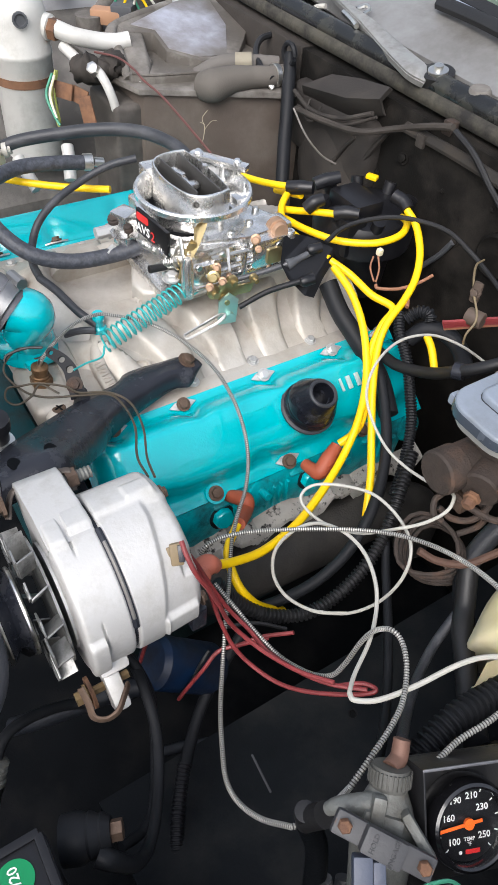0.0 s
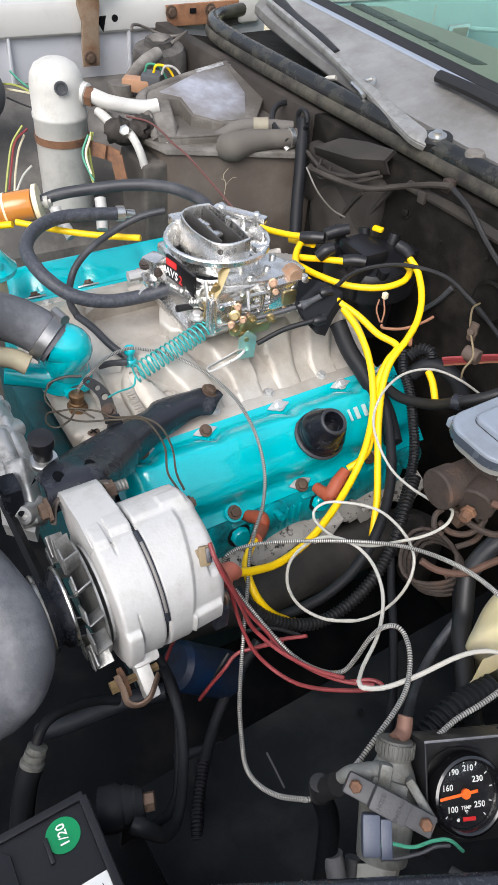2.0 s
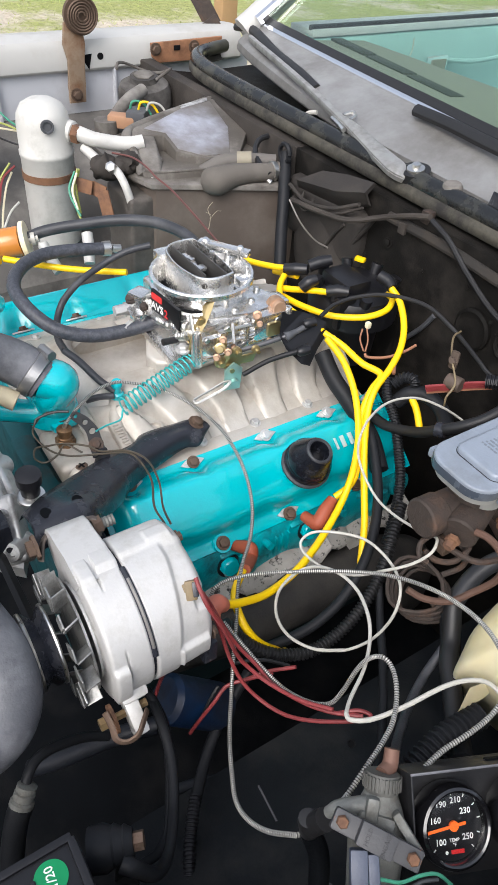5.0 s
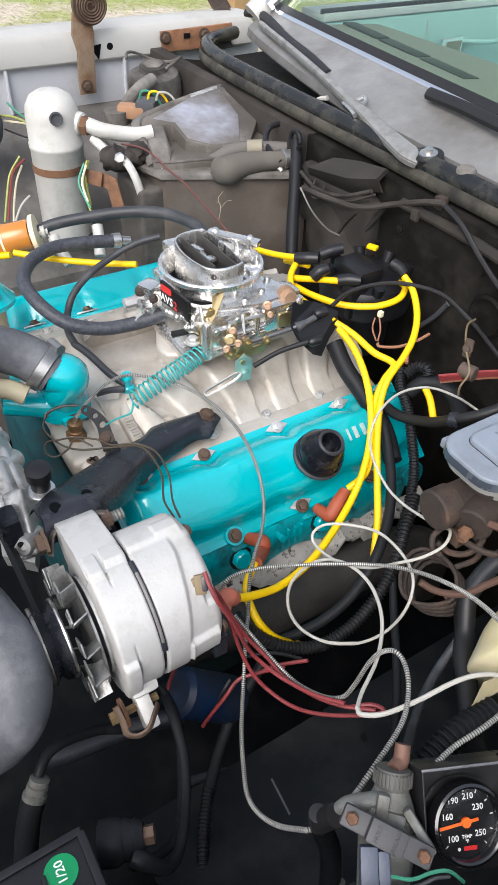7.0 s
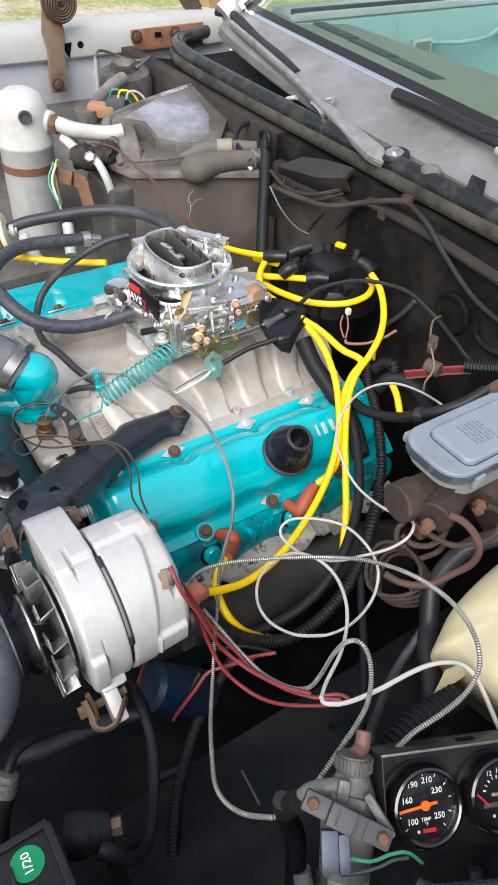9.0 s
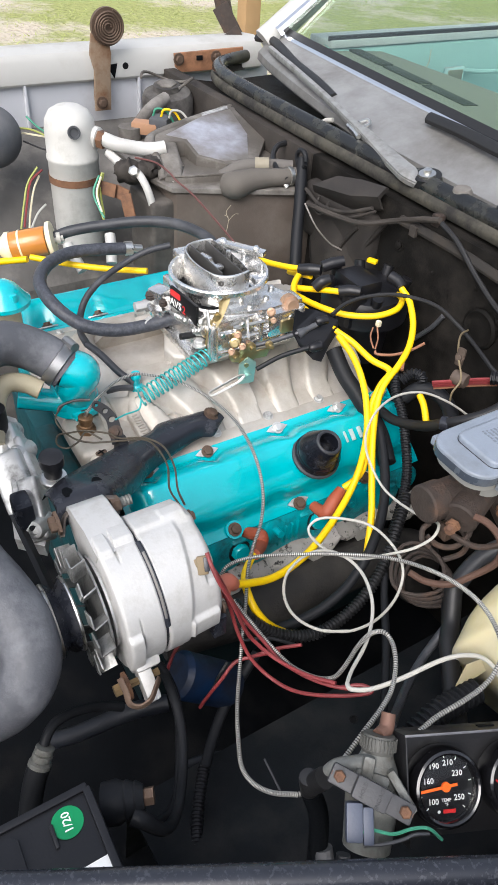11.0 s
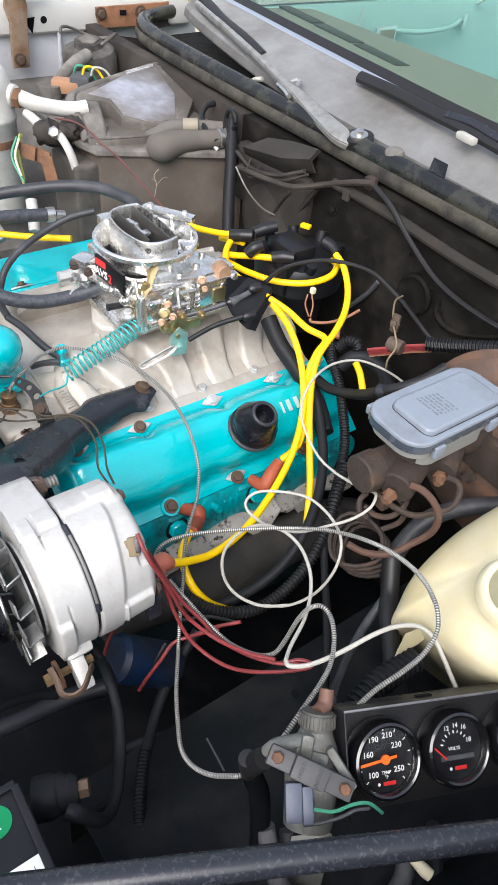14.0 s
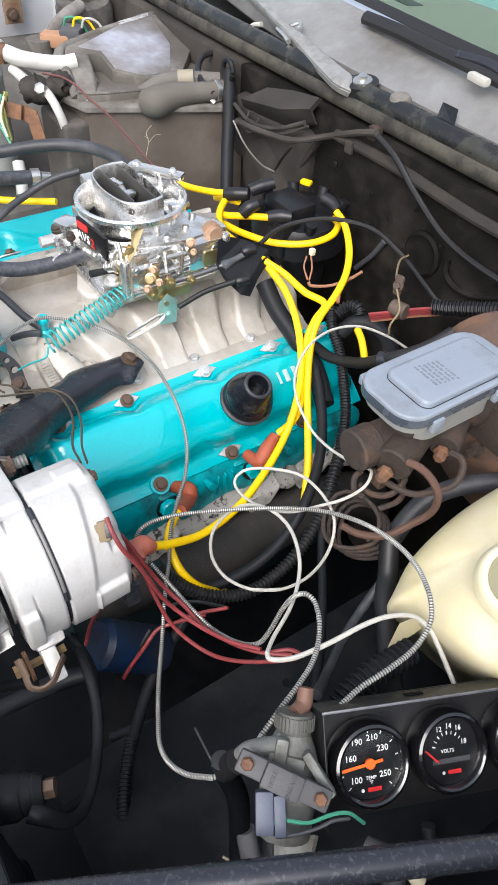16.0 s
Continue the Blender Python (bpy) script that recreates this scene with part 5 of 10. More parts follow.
b = B()
drum(b, -0.2140, -0.1775, front_radius)
front = part("front_housing", b, ALT_ALU, alt, "", 50)
b = B()
lathe(b, [(0.0655, 0), (0.0655, 0.005)], (AX, -0.1780, AZ), (0, 1, 0), 48)
part("stator_gap", b, BLACK_PAINT, alt, "dark laminated ring between the housings")
b = B()
drum(b, -0.1740, -0.1142, rear_radius)
rear = part("rear_housing", b, ALT_ALU, alt, "", 50)
for a, y in ((101, -0.1128), (-4, -0.1135), (-52, -0.1135)):
    b = B()
    hexbolt(b, (AX + 0.058 * math.cos(radians(a)), y - 0.002, AZ + 0.058 * math.sin(radians(a))), (0, 1, 0), 0.005, 0.005)
    part("through_bolt", b, BOLT_BROWN, rear)
b = B()
box(b, (AX + 0.058, -0.118, AZ - 0.030), (0.012, 0.014, 0.030), bev=0.002)
part("vent_slot", b, BLACK_PAINT, rear, "dark vent slot")
b = B()
ear = [(0.006, 0.0690), (-0.026, 0.0715), (-0.050, 0.0655), (-0.066, 0.0630), (-0.078, 0.0575), (-0.0835, 0.0470), (-0.0800, 0.0360), (-0.066, 0.020), (-0.030, 0.0)]
prism(b, [(x, -h) for x, h in ear], 0.0375, place((AX, -0.2148, AZ), (0, 1, 0), (1, 0, 0)), bev=0.0022, seg=3)
part("upper_ear", b, ALT_ALU, front)
b = B()
u2 = V(0.402 - AX, 0, 0.798 - AZ).normalized()
r4 = Matrix.Rotation(-math.atan2(u2.z, u2.x), 3, "Y")
box(b, V(AX, -0.202, AZ) + u2 * 0.083, (0.045, 0.014, 0.020), r4, bev=0.004)
box(b, V(AX, -0.198, AZ) + u2 * 0.066, (0.02, 0.026, 0.034), r4, bev=0.005)
part("lower_ear", b, ALT_ALU, front)
b = B()
lathe(b, [(0.0050 + 0.0008 * (k % 2), 0.0017 * k) for k in range(16)], (0.265, -0.178, 0.891), (0, 1, 0), 12)
part("stud", b, GREY_SENDER, alt, "grey threaded stud")
b = B()
lathe(b, [(0.0090, 0), (0.0090, 0.009), (0, 0.009)], (0.265, -0.174, 0.891), (0, 1, 0), 6)
part("upper_bolt", b, BOLT_BROWN, alt, "brown nut on the stud")
b = B()
lathe(b, [(0.0062, 0), (0.0062, 0.008), (0.0095, 0.008), (0.0095, 0.010), (0.004, 0.010), (0.004, 0.045)], (0.402, -0.233, 0.798), (0, 1, 0), 6)
part("pivot_bolt", b, mat("tarnished_brass_plate", (0.27, 0.19, 0.10), 0.45, metal=0.7, vary=0.35, scale=120), alt, "tarnished brassy pivot bolt")
b = B()
lathe(b, [(0.0135, 0), (0.0135, 0.003), (0.0045, 0.003)], (0.402, -0.222, 0.798), (0, 1, 0), 18)
part("washer", b, RUST, alt, "rusty washer")
b = B()
lathe(b, [(0.0125, 0.009), (0.0125, 0.006), (0.0085, 0.006), (0.0080, 0.0), (0.0, -0.001)], (0.265, -0.236, 0.893), (0, 1, 0), 6)
part("lip_bolt", b, BOLT_BROWN, alt, "brown hex bolt through the folded lip")
b = B()
lathe(b, [(0.02, 0), (0.054, 0), (0.054, 0.002), (0.02, 0.002)], (AX, -0.224, AZ), (0, 1, 0), 36)
FAN_GREY = mat("dark_fan_steel", (0.30, 0.30, 0.29), 0.42, metal=0.7, vary=0.2, scale=70, dirt=(0.05, 0.05, 0.05), dirt_at=0.6, dirt_scale=40)
fan = part("cooling_fan", b, FAN_GREY, alt, "dull bent-blade cooling fan")
for k in range(13):
    a = radians(k * 360 / 13 + 8)
    m3 = Matrix.Rotation(-a, 3, "Y")
    b = B()
    box(b, V(AX, -0.231, AZ) + m3 @ V(0.053, 0, 0), (0.020, 0.015, 0.0016), m3 @ Matrix.Rotation(radians(20), 3, "X"), bev=0.0005)
    box(b, V(AX, -0.2385, AZ) + m3 @ V(0.053, 0, 0.005), (0.020, 0.0016, 0.013), m3, bev=0.0005)
    part("blade", b, FAN_GREY, fan)
b = B()
lathe(b, [(0.0, 0), (0.034, 0), (0.036, 0.002), (0.027, 0.010), (0.036, 0.018), (0.036, 0.020), (0.012, 0.024)], (AX, -0.264, AZ), (0, 1, 0), 36)
part("pulley", b, BLACK_PAINT, alt, "black belt pulley")
b = B()
skin(b, ring_of((AX, -0.2645, AZ), (0, 1, 0), 0.0345, 44), [0.0022] * 45, 8, 1)
part("pulley_rim", b, STEEL, alt, "bright pulley rim")
b = B()
skin(b, ring_of((AX, -0.2445, AZ), (0, 1, 0), 0.0355, 44), [0.0020] * 45, 8, 1)
part("pulley_rim", b, STEEL, alt, "bright pulley rim")
b = B()
lathe(b, [(0.046, 0), (0.046, 0.002), (0.050, 0.004)], (AX, -0.2175, AZ), (0, 1, 0), 36)
part("bearing_hub", b, GREY_ALU, alt, "dull grey hub behind the fan")
b = B()
lathe(b, [(0.0125, 0), (0.0125, 0.012), (0, 0.012)], (AX, -0.276, AZ), (0, 1, 0), 6)
part("pulley_nut", b, BOLT_BROWN, alt)
q = [V(*p) for p in [(0.367, -0.125, 0.895), (0.381, -0.13, 0.886), (0.37, -0.131, 0.891), (0.373, -0.124, 0.899), (0.383, -0.127, 0.891)]]
pr = basis((0.62, -0.35, 0.70), q[1] - q[0])
b = B()
box(b, (q[0] + q[1]) / 2, ((q[1] - q[0]).length, 0.010, 0.014), pr, bev=0.0015)
box(b, q[2], (0.008, 0.006, 0.012), pr, bev=0.001)
plg = part("plug", b, mat("tan_plug_plastic", (0.17, 0.125, 0.065), 0.5, vary=0.2, scale=90), alt, "tan wiring plug")
b = B()
box(b, (q[3] + q[4]) / 2, ((q[4] - q[3]).length, 0.005, 0.010), pr, bev=0.001)
part("plug_slot", b, BLACK_PAINT, plg, "dark slot in the plug")
def gap_arc(R, a0, a1, dy=0.0):
    return [V(AX + R * math.cos(radians(a)), -0.1758 + dy, AZ + R * math.sin(radians(a))) for a in np.linspace(a0, a1, 15)]


b = B()
skin(b, gap_arc(0.0676, 14, 86), [0.0034] * 15, 8, 0.7)
part("slot_edge", b, BLACK_PAINT, alt, "dark edge of the widened slot")
b = B()
skin(b, gap_arc(0.0692, 22, 76), [0.0018] * 15, 8, 0.8)
part("clip_band", b, mat("dull_grey_clip", (0.20, 0.19, 0.18), 0.5, metal=0.5, vary=0.2), alt, "dull grey lamination showing in the slot")
b = B()
path = [V(0.20, -0.252, 0.62)] + ring_of((AX, -0.252, AZ), (0, 1, 0), 0.031, 14, 30, 170) + [V(0.12, -0.252, 0.82)]
skin(b, resample(path, 0.01), [0.007] * len(resample(path, 0.01)), 6, 0.6)
single("drive_belt", b, RUBBER, "black rubber drive belt round the alternator pulley", "belt")

# black alternator bracket
b = B()
A0, A1 = V(0.080, 0.052, 0.806), V(0.216, -0.225, 0.874)
ax = (A1 - A0).normalized()
up = V(0.40, -0.10, 0.91)
wd = ax.cross(up).normalized()
up = wd.cross(ax).normalized()
L = (A1 - A0).length
edge_hi = [V(*p) for p in [(0.1222, 0.0376, 0.8260), (0.1127, 0.0346, 0.8300), (0.1048, 0.0183, 0.8320), (0.1043, -0.0040, 0.8330), (0.1026, -0.0301, 0.8330), (0.1055, -0.0506, 0.8340), (0.1177, -0.0677, 0.8360), (0.1340, -0.1146, 0.8450), (0.1668, -0.1697, 0.8630), (0.1879, -0.1992, 0.8750), (0.2050, -0.2220, 0.8790)]]
edge_lo = [V(*p) for p in [(0.1252, 0.0356, 0.8250), (0.1312, 0.0276, 0.8240), (0.1402, 0.0166, 0.8230), (0.1357, 0.0012, 0.8250), (0.1454, -0.0325, 0.8260), (0.1590, -0.0630, 0.8280), (0.1752, -0.0898, 0.8320), (0.2027, -0.1133, 0.8450), (0.2289, -0.1399, 0.8650), (0.2470, -0.1680, 0.8840), (0.2520, -0.2240, 0.8790)]]
rows = []
chain = list(zip(spline(edge_hi, 5), spline(edge_lo, 5)))
for k, (a, c) in enumerate(chain):
    side_v = (c - a) * 0.5
    g = min(1.0, 0.25 + 0.75 * max(0.0, k / len(chain) - 0.12) / 0.25)
    torn = 0.0018 * noise.noise((k * 0.9, 0, 0)) * g
    rows.append([a - up * 0.012 * g, a - up * 0.001, a + side_v * 0.30 + up * 0.004 * g, a + side_v * 0.75 + up * 0.0065 * g, a + side_v * 1.08 + up * 0.0085 * g, a + side_v * 1.30 + up * 0.0082 * g, a + side_v * 1.50 + up * 0.0058 * g,
                 a + side_v * 1.72 + up * 0.0005 * g, a + side_v * 1.92 - up * 0.007 * g, c - up * (0.012 * g + torn)])
slab(b, rows, -up * 0.004)
bracket = single("alternator_bracket", b, BLACK_PAINT, "long black stamped steel alternator bracket with bolt holes", "bracket", "", 60)
b = B()
hexbolt(b, V(0.1152, 0.0224, 0.8310), up, 0.0074, 0.007)
part("bolt", b, BOLT_BROWN, bracket, "brown bolt head")
for p, r in zip([(0.218, -0.172, 0.88), (0.224, -0.206, 0.885), (0.12, -0.046, 0.83)], (0.0062, 0.0060, 0.0035)):
    b = B()
    lathe(b, [(r, 0), (r, 0.0012), (0, 0.0012)], V(*p) + up * 0.0035, up, 16)
    part("hole", b, BAY_BLACK, bracket, "dark bolt hole")
b = B()
skin(b, spline([(0.27, -0.227, 0.877), (0.256, -0.218, 0.889), (0.255, -0.201, 0.894), (0.26, -0.173, 0.898), (0.266, -0.168, 0.895), (0.274, -0.171, 0.886)], 6), [0.0034] * 31, 8, 0.6)
part("worn_lip", b, mat("worn_brown_black_edge", (0.09, 0.075, 0.065), 0.5, metal=0.4, vary=0.4, scale=90), bracket, "worn brown folded edge")
# breather cap on the driver cover
breather = thing("breather_cap", on_cover(1, 0.066, 0.042, 0.118), "black rubber breather grommet on the teal valve cover", "breather")
bn = V(0.47, 0.03, 0.88).normalized()
b = B()
lathe(b, [(0.030, -0.004), (0.031, 0.0), (0.031, 0.006), (0.029, 0.008), (0.0285, 0.012), (0.0295, 0.014), (0.0295, 0.018), (0.026, 0.024), (0.020, 0.040), (0.0175, 0.044), (0.0125, 0.045), (0.0115, 0.041), (0.0115, 0.020), (0, 0.020)],
      on_cover(1, 0.060, 0.042, 0.126), bn, 32)
part("rubber_body", b, mat("shiny_breather_rubber", (0.008, 0.009, 0.013), 0.20, vary=0.2, scale=40, dirt=(0.05, 0.055, 0.07), dirt_at=0.70, dirt_scale=30), breather)
b = B()
lathe(b, [(0.033, -0.002), (0.0335, 0.002), (0.031, 0.0035)], on_cover(1, 0.060, 0.044, 0.126), bn, 32)
part("base_ring", b, HOSE, breather, "dusty rubber base lip")
b = B()
skin(b, ring_of(on_cover(1, 0.060, 0.042, 0.126) + bn * 0.0445, bn, 0.0150, 24), [0.0022] * 25, 8)
part("mouth_lip", b, HOSE, breather, "dusty rubber mouth lip")

# oil filler on the passenger side
filler = thing("oil_filler_cap", (-0.20, -0.15, 0.85), "teal-painted oil filler cap with a raised grip", "cap")
b = B()
lathe(b, [(0.021, -0.05), (0.021, 0.0)], (-0.20, -0.15, 0.872), (0, 0, 1), 20)
part("neck", b, BEIGE, filler)
b = B()
lathe(b, [(0.034, 0), (0.038, 0.003), (0.038, 0.009), (0.033, 0.014), (0.027, 0.022), (0.019, 0.032), (0.010, 0.037), (0, 0.038)], (-0.20, -0.15, 0.872), (0, 0, 1), 28)
for a in (20, 200):
    box(b, V(-0.20, -0.15, 0.888) + V(0.022 * math.cos(radians(a)), 0.022 * math.sin(radians(a)), 0), (0.020, 0.010, 0.022), Matrix.Rotation(radians(a), 3, "Z"), bev=0.004)
part("cap", b, TEAL, filler)

# power steering pump and bracket at the front of the engine
def plate(bm, pts, thick):
    """A flat plate through an outline of points."""
    f = bm.faces.new([bm.verts.new(p) for p in pts])
    f.normal_update()
    n = f.normal.copy()
    if n.z < 0:
        n = -n
    r = bmesh.ops.extrude_face_region(bm, geom=[f])
    bmesh.ops.translate(bm, verts=[v for v in r["geom"] if isinstance(v, bmesh.types.BMVert)], vec=-n * thick)
    return n


pump = thing("front_accessory_bracket", (0.06, -0.24, 0.7), "dull cast aluminium bracket with bosses at the engine front", "bracket")
b = B()
pn = plate(b, [(0.042, -0.226, 0.869), (0.058, -0.211, 0.867), (0.098, -0.209, 0.855), (0.138, -0.21, 0.838), (0.181, -0.217, 0.822), (0.214, -0.235, 0.81), (0.193, -0.261, 0.815), (0.127, -0.246, 0.842), (0.068, -0.242, 0.857)], 0.03)
part("body", b, GREY_ALU, pump)
for p, r, h in (((0.106, -0.219, 0.856), 0.010, 0.016), ((0.16, -0.226, 0.837), 0.0105, 0.018), ((0.195, -0.231, 0.823), 0.0115, 0.018), ((0.074, -0.222, 0.863), 0.008, 0.012)):
    b = B()
    lathe(b, [(r * 1.2, -0.012), (r, h * 0.8), (r * 0.85, h), (r * 0.5, h), (r * 0.5, h * 0.6), (0, h * 0.6)], p, (0.62, -0.62, 0.48), 18)
    part("boss", b, GREY_ALU, pump)
for p, q, w in (((0.074, -0.226, 0.862), (0.118, -0.232, 0.852), 0.030), ((0.112, -0.234, 0.852), (0.168, -0.242, 0.836), 0.036), ((0.150, -0.222, 0.842), (0.205, -0.236, 0.820), 0.022), ((0.096, -0.214, 0.858), (0.150, -0.218, 0.842), 0.010)):
    b = B()
    p, q = V(*p), V(*q)
    box(b, (p + q) / 2, ((q - p).length + 0.012, w, 0.026), basis((0.45, -0.5, 0.74), q - p), bev=0.005, seg=3)
    part("cast_wall", b, GREY_ALU, pump)
b = B()
tube(b, [(0.098, -0.234, 0.863), (0.135, -0.239, 0.854), (0.169, -0.243, 0.841), (0.198, -0.248, 0.833)], 0.006, 8)
part("rib", b, GREY_ALU, pump)
b = B()
box(b, (0.186, -0.245, 0.838), (0.03, 0.02, 0.05), bev=0.006)
part("dark_clamp", b, BLACK_PAINT, pump)
b = B()
lathe(b, [(0.010, 0), (0.010, 0.02), (0.013, 0.022), (0.013, 0.034), (0.006, 0.036), (0, 0.036)], (0.172, -0.204, 0.864), (0.1, 0, 1), 14)
single("pressure_sender", b, PLASTIC, "black and chrome pressure sender at the engine front", "sensor")
b = B()
lathe(b, [(0.0145, 0), (0.0145, 0.005), (0.012, 0.006)], (0.175, -0.205, 0.864), (0.1, 0, 1), 16)
single("sender_collar", b, STEEL, "bright metal collar round the pressure sender", "collar")

# ---- heater box and air-conditioning parts at the firewall ----
hvac = thing("heater_box", (-0.40, 0.32, 0.55), "dusty brown heater case with a silvery sheen painted on its lid pad", "heater box")
b = B()
prism(b, [(-0.505, 0.190), (-0.352, 0.186), (-0.330, 0.192), (-0.246, 0.385), (-0.246, 0.4235), (-0.505, 0.4235)], 0.382, place((0, 0, 0.557)), bev=0.006)
part("lower_case", b, mat("dusty_brown_case", (0.082, 0.065, 0.053), 0.7, vary=0.25, scale=14, dirt=(0.13, 0.112, 0.095), dirt_at=0.62, dirt_scale=11, bump=0.25), hvac)
LN, LO = V(0.19, 0.03, 0.98).normalized(), V(-0.446, 0.256, 0.987)


def on_lid(x, y, h=0.0):
    """A point of the lid's sloping top, h above it."""
    return V(x, y, LO.z - (LN.x * (x - LO.x) + LN.y * (y - LO.y)) / LN.z) + LN * h


def lid_block(bm, outline, h, drop, bev):
    f = bm.faces.new([bm.verts.new(on_lid(x, y, h)) for x, y in outline])
    r = bmesh.ops.extrude_face_region(bm, geom=[f])
    bmesh.ops.translate(bm, verts=[v for v in r["geom"] if isinstance(v, bmesh.types.BMVert)], vec=(0, 0, -drop))
    bmesh.ops.recalc_face_normals(bm, faces=bm.faces[:])
    bmesh.ops.bevel(bm, geom=bm.edges[:], offset=bev, segments=2, affect="EDGES", profile=0.6)


b = B()
lid_block(b, [(-0.479, 0.214), (-0.5565, 0.4126), (-0.532, 0.4318), (-0.420, 0.4240), (-0.3490, 0.3640), (-0.3505, 0.3003), (-0.3847, 0.2580), (-0.4365, 0.2611), (-0.4393, 0.2446), (-0.4441, 0.2170)], 0.0, 0.050, 0.0028)
part("lid", b, DUSTY_PLASTIC, hvac, "dusty grey moulded lid")
b = B()
for p in [(-0.479, 0.214, 0.9935), (-0.4441, 0.217, 0.9865), (-0.4393, 0.2446, 0.985), (-0.381, 0.230, 0.962), (-0.357, 0.191, 0.957), (-0.343, 0.209, 0.956), (-0.357, 0.191, 0.940), (-0.343, 0.209, 0.940), (-0.479, 0.190, 0.940), (-0.439, 0.2446, 0.940)]:
    b.verts.new(p)
bmesh.ops.convex_hull(b, input=b.verts[:])
bmesh.ops.bevel(b, geom=b.edges[:], offset=0.0022, segments=2, affect="EDGES", profile=0.6)
part("lid_corner", b, DUSTY_PLASTIC, hvac)
b = B()
prism(b, [(-0.479, 0.200), (-0.360, 0.186), (-0.341, 0.2104), (-0.329, 0.2706), (-0.318, 0.330), (-0.330, 0.425), (-0.58, 0.428), (-0.59, 0.215)], 0.014, place((0, 0, 0.9440)), bev=0.003)
part("lid_ledge", b, DUSTY_PLASTIC, hvac)
b = B()
tube(b, [(-0.3605, 0.1890, 0.9595), (-0.3440, 0.2110, 0.9595), (-0.3320, 0.2700, 0.9590), (-0.3210, 0.3280, 0.9585)], 0.0022, 8, 6)
part("ledge_lip", b, DUSTY_PLASTIC, hvac)
b = B()
tube(b, [on_lid(-0.4400, 0.2450, -0.020), on_lid(-0.4130, 0.2400, -0.0165), (-0.3830, 0.2310, 0.9615)], 0.0020, 8, 6)
part("corner_lip", b, DUSTY_PLASTIC, hvac)
b = B()
prism(b, [(-0.60, 0.165), (-0.375, 0.172), (-0.330, 0.184), (-0.236, 0.385), (-0.236, 0.43), (-0.60, 0.43)], 0.008, place((0, 0, 0.940)), bev=0.002)
part("lid_flange", b, DUSTY_PLASTIC, hvac)
# Lid-top plate that carries the painted sheen.
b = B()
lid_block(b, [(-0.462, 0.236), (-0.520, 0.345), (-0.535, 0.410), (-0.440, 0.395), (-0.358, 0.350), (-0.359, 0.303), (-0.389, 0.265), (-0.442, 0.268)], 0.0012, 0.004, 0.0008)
part("pad", b, pad_sheen_mat(), hvac, "lid-top pad with a silvery sheen painted into its colour, fading to dust at its edges")
# rounded shoulder along the lid, ending in an arch at the front
b = B()
path = spline([(-0.562, 0.425, 0.990), (-0.517, 0.315, 0.990), (-0.480, 0.225, 0.986), (-0.458, 0.201, 0.982), (-0.424, 0.194, 0.974), (-0.390, 0.189, 0.961), (-0.368, 0.185, 0.949)], 7)
skin(b, path, list(np.interp(np.linspace(0, 1, len(path)), [0, 0.35, 0.55, 0.75, 1], [0.013, 0.012, 0.0110, 0.0085, 0.0070])), 12, 0.75)
part("lid_shoulder", b, DUSTY_PLASTIC, hvac, "", 60)
b = B()
slab(b, [[on_lid(x, y, 0.0016) for x, y in ((-0.527, 0.341), (-0.537, 0.375), (-0.547, 0.410))], [on_lid(x, y, 0.0016) for x, y in ((-0.516, 0.338), (-0.526, 0.372), (-0.537, 0.406))]], (0, 0, -0.0012))
part("sticker", b, mat("worn_white_sticker", (0.36, 0.36, 0.36), 0.5, vary=0.3, scale=120, dirt=(0.15, 0.145, 0.14), dirt_at=0.55, dirt_scale=90), hvac, "worn white sticker with unreadable print")
b = B()
hexbolt(b, (-0.356, 0.20, 0.949), (0, 0, 1), 0.004, 0.004)
part("screw", b, STEEL, hvac, "small bright screw")
# round casing right of the heater box
bulge = thing("evaporator_bulge", (-0.16, 0.39, 0.86), "dusty grey rounded plastic duct on the firewall", "duct")
DUCT = mat("grimy_brown_duct", (0.024, 0.0205, 0.018), 0.7, vary=0.4, scale=20, dirt=(0.058, 0.050, 0.043), dirt_at=0.60, dirt_scale=12, bump=0.4)
b = B()
box(b, (-0.155, 0.420, 0.915), (0.20, 0.04, 0.10), bev=0.022, seg=4)
lathe(b, [(0.085, 0), (0.08, 0.02), (0.06, 0.03), (0, 0.033)], (-0.14, 0.428, 0.865), (0.05, -1, 0.05), 28)
part("casing", b, DUCT, bulge)
b = B()
slab(b, [[(-0.219, 0.402, 0.948), (-0.112, 0.402, 0.960), (-0.048, 0.405, 0.985)], [(-0.214, 0.392, 0.966), (-0.110, 0.390, 0.985), (-0.050, 0.395, 1.004)], [(-0.171, 0.410, 0.993), (-0.109, 0.410, 1.008), (-0.052, 0.412, 1.016)]], (0, 0.006, -0.004))
part("dusty_hood", b, DUCT, bulge, "dusty pale upper lip", 60)
for pts, r in (([(-0.228, 0.390, 0.954), (-0.179, 0.388, 0.944), (-0.113, 0.388, 0.957), (-0.056, 0.394, 0.984)], 0.0032), ([(-0.218, 0.392, 0.936), (-0.163, 0.388, 0.936), (-0.0985, 0.390, 0.954), (-0.050, 0.396, 0.981)], 0.0022),
               ([(-0.127, 0.398, 0.885), (-0.108, 0.398, 0.915), (-0.0885, 0.400, 0.939)], 0.0035), ([(-0.081, 0.404, 0.894), (-0.055, 0.406, 0.935), (-0.034, 0.410, 0.969)], 0.0040)):
    b = B()
    tube(b, pts, r, 8)
    part("moulded_rib", b, DUCT, bulge)
b = B()
tube(b, [(-0.19, 0.392, 0.955), (-0.185, 0.382, 0.935), (-0.165, 0.382, 0.935), (-0.162, 0.392, 0.955)], 0.002, 6)
part("wire_clip", b, DUCT, bulge)
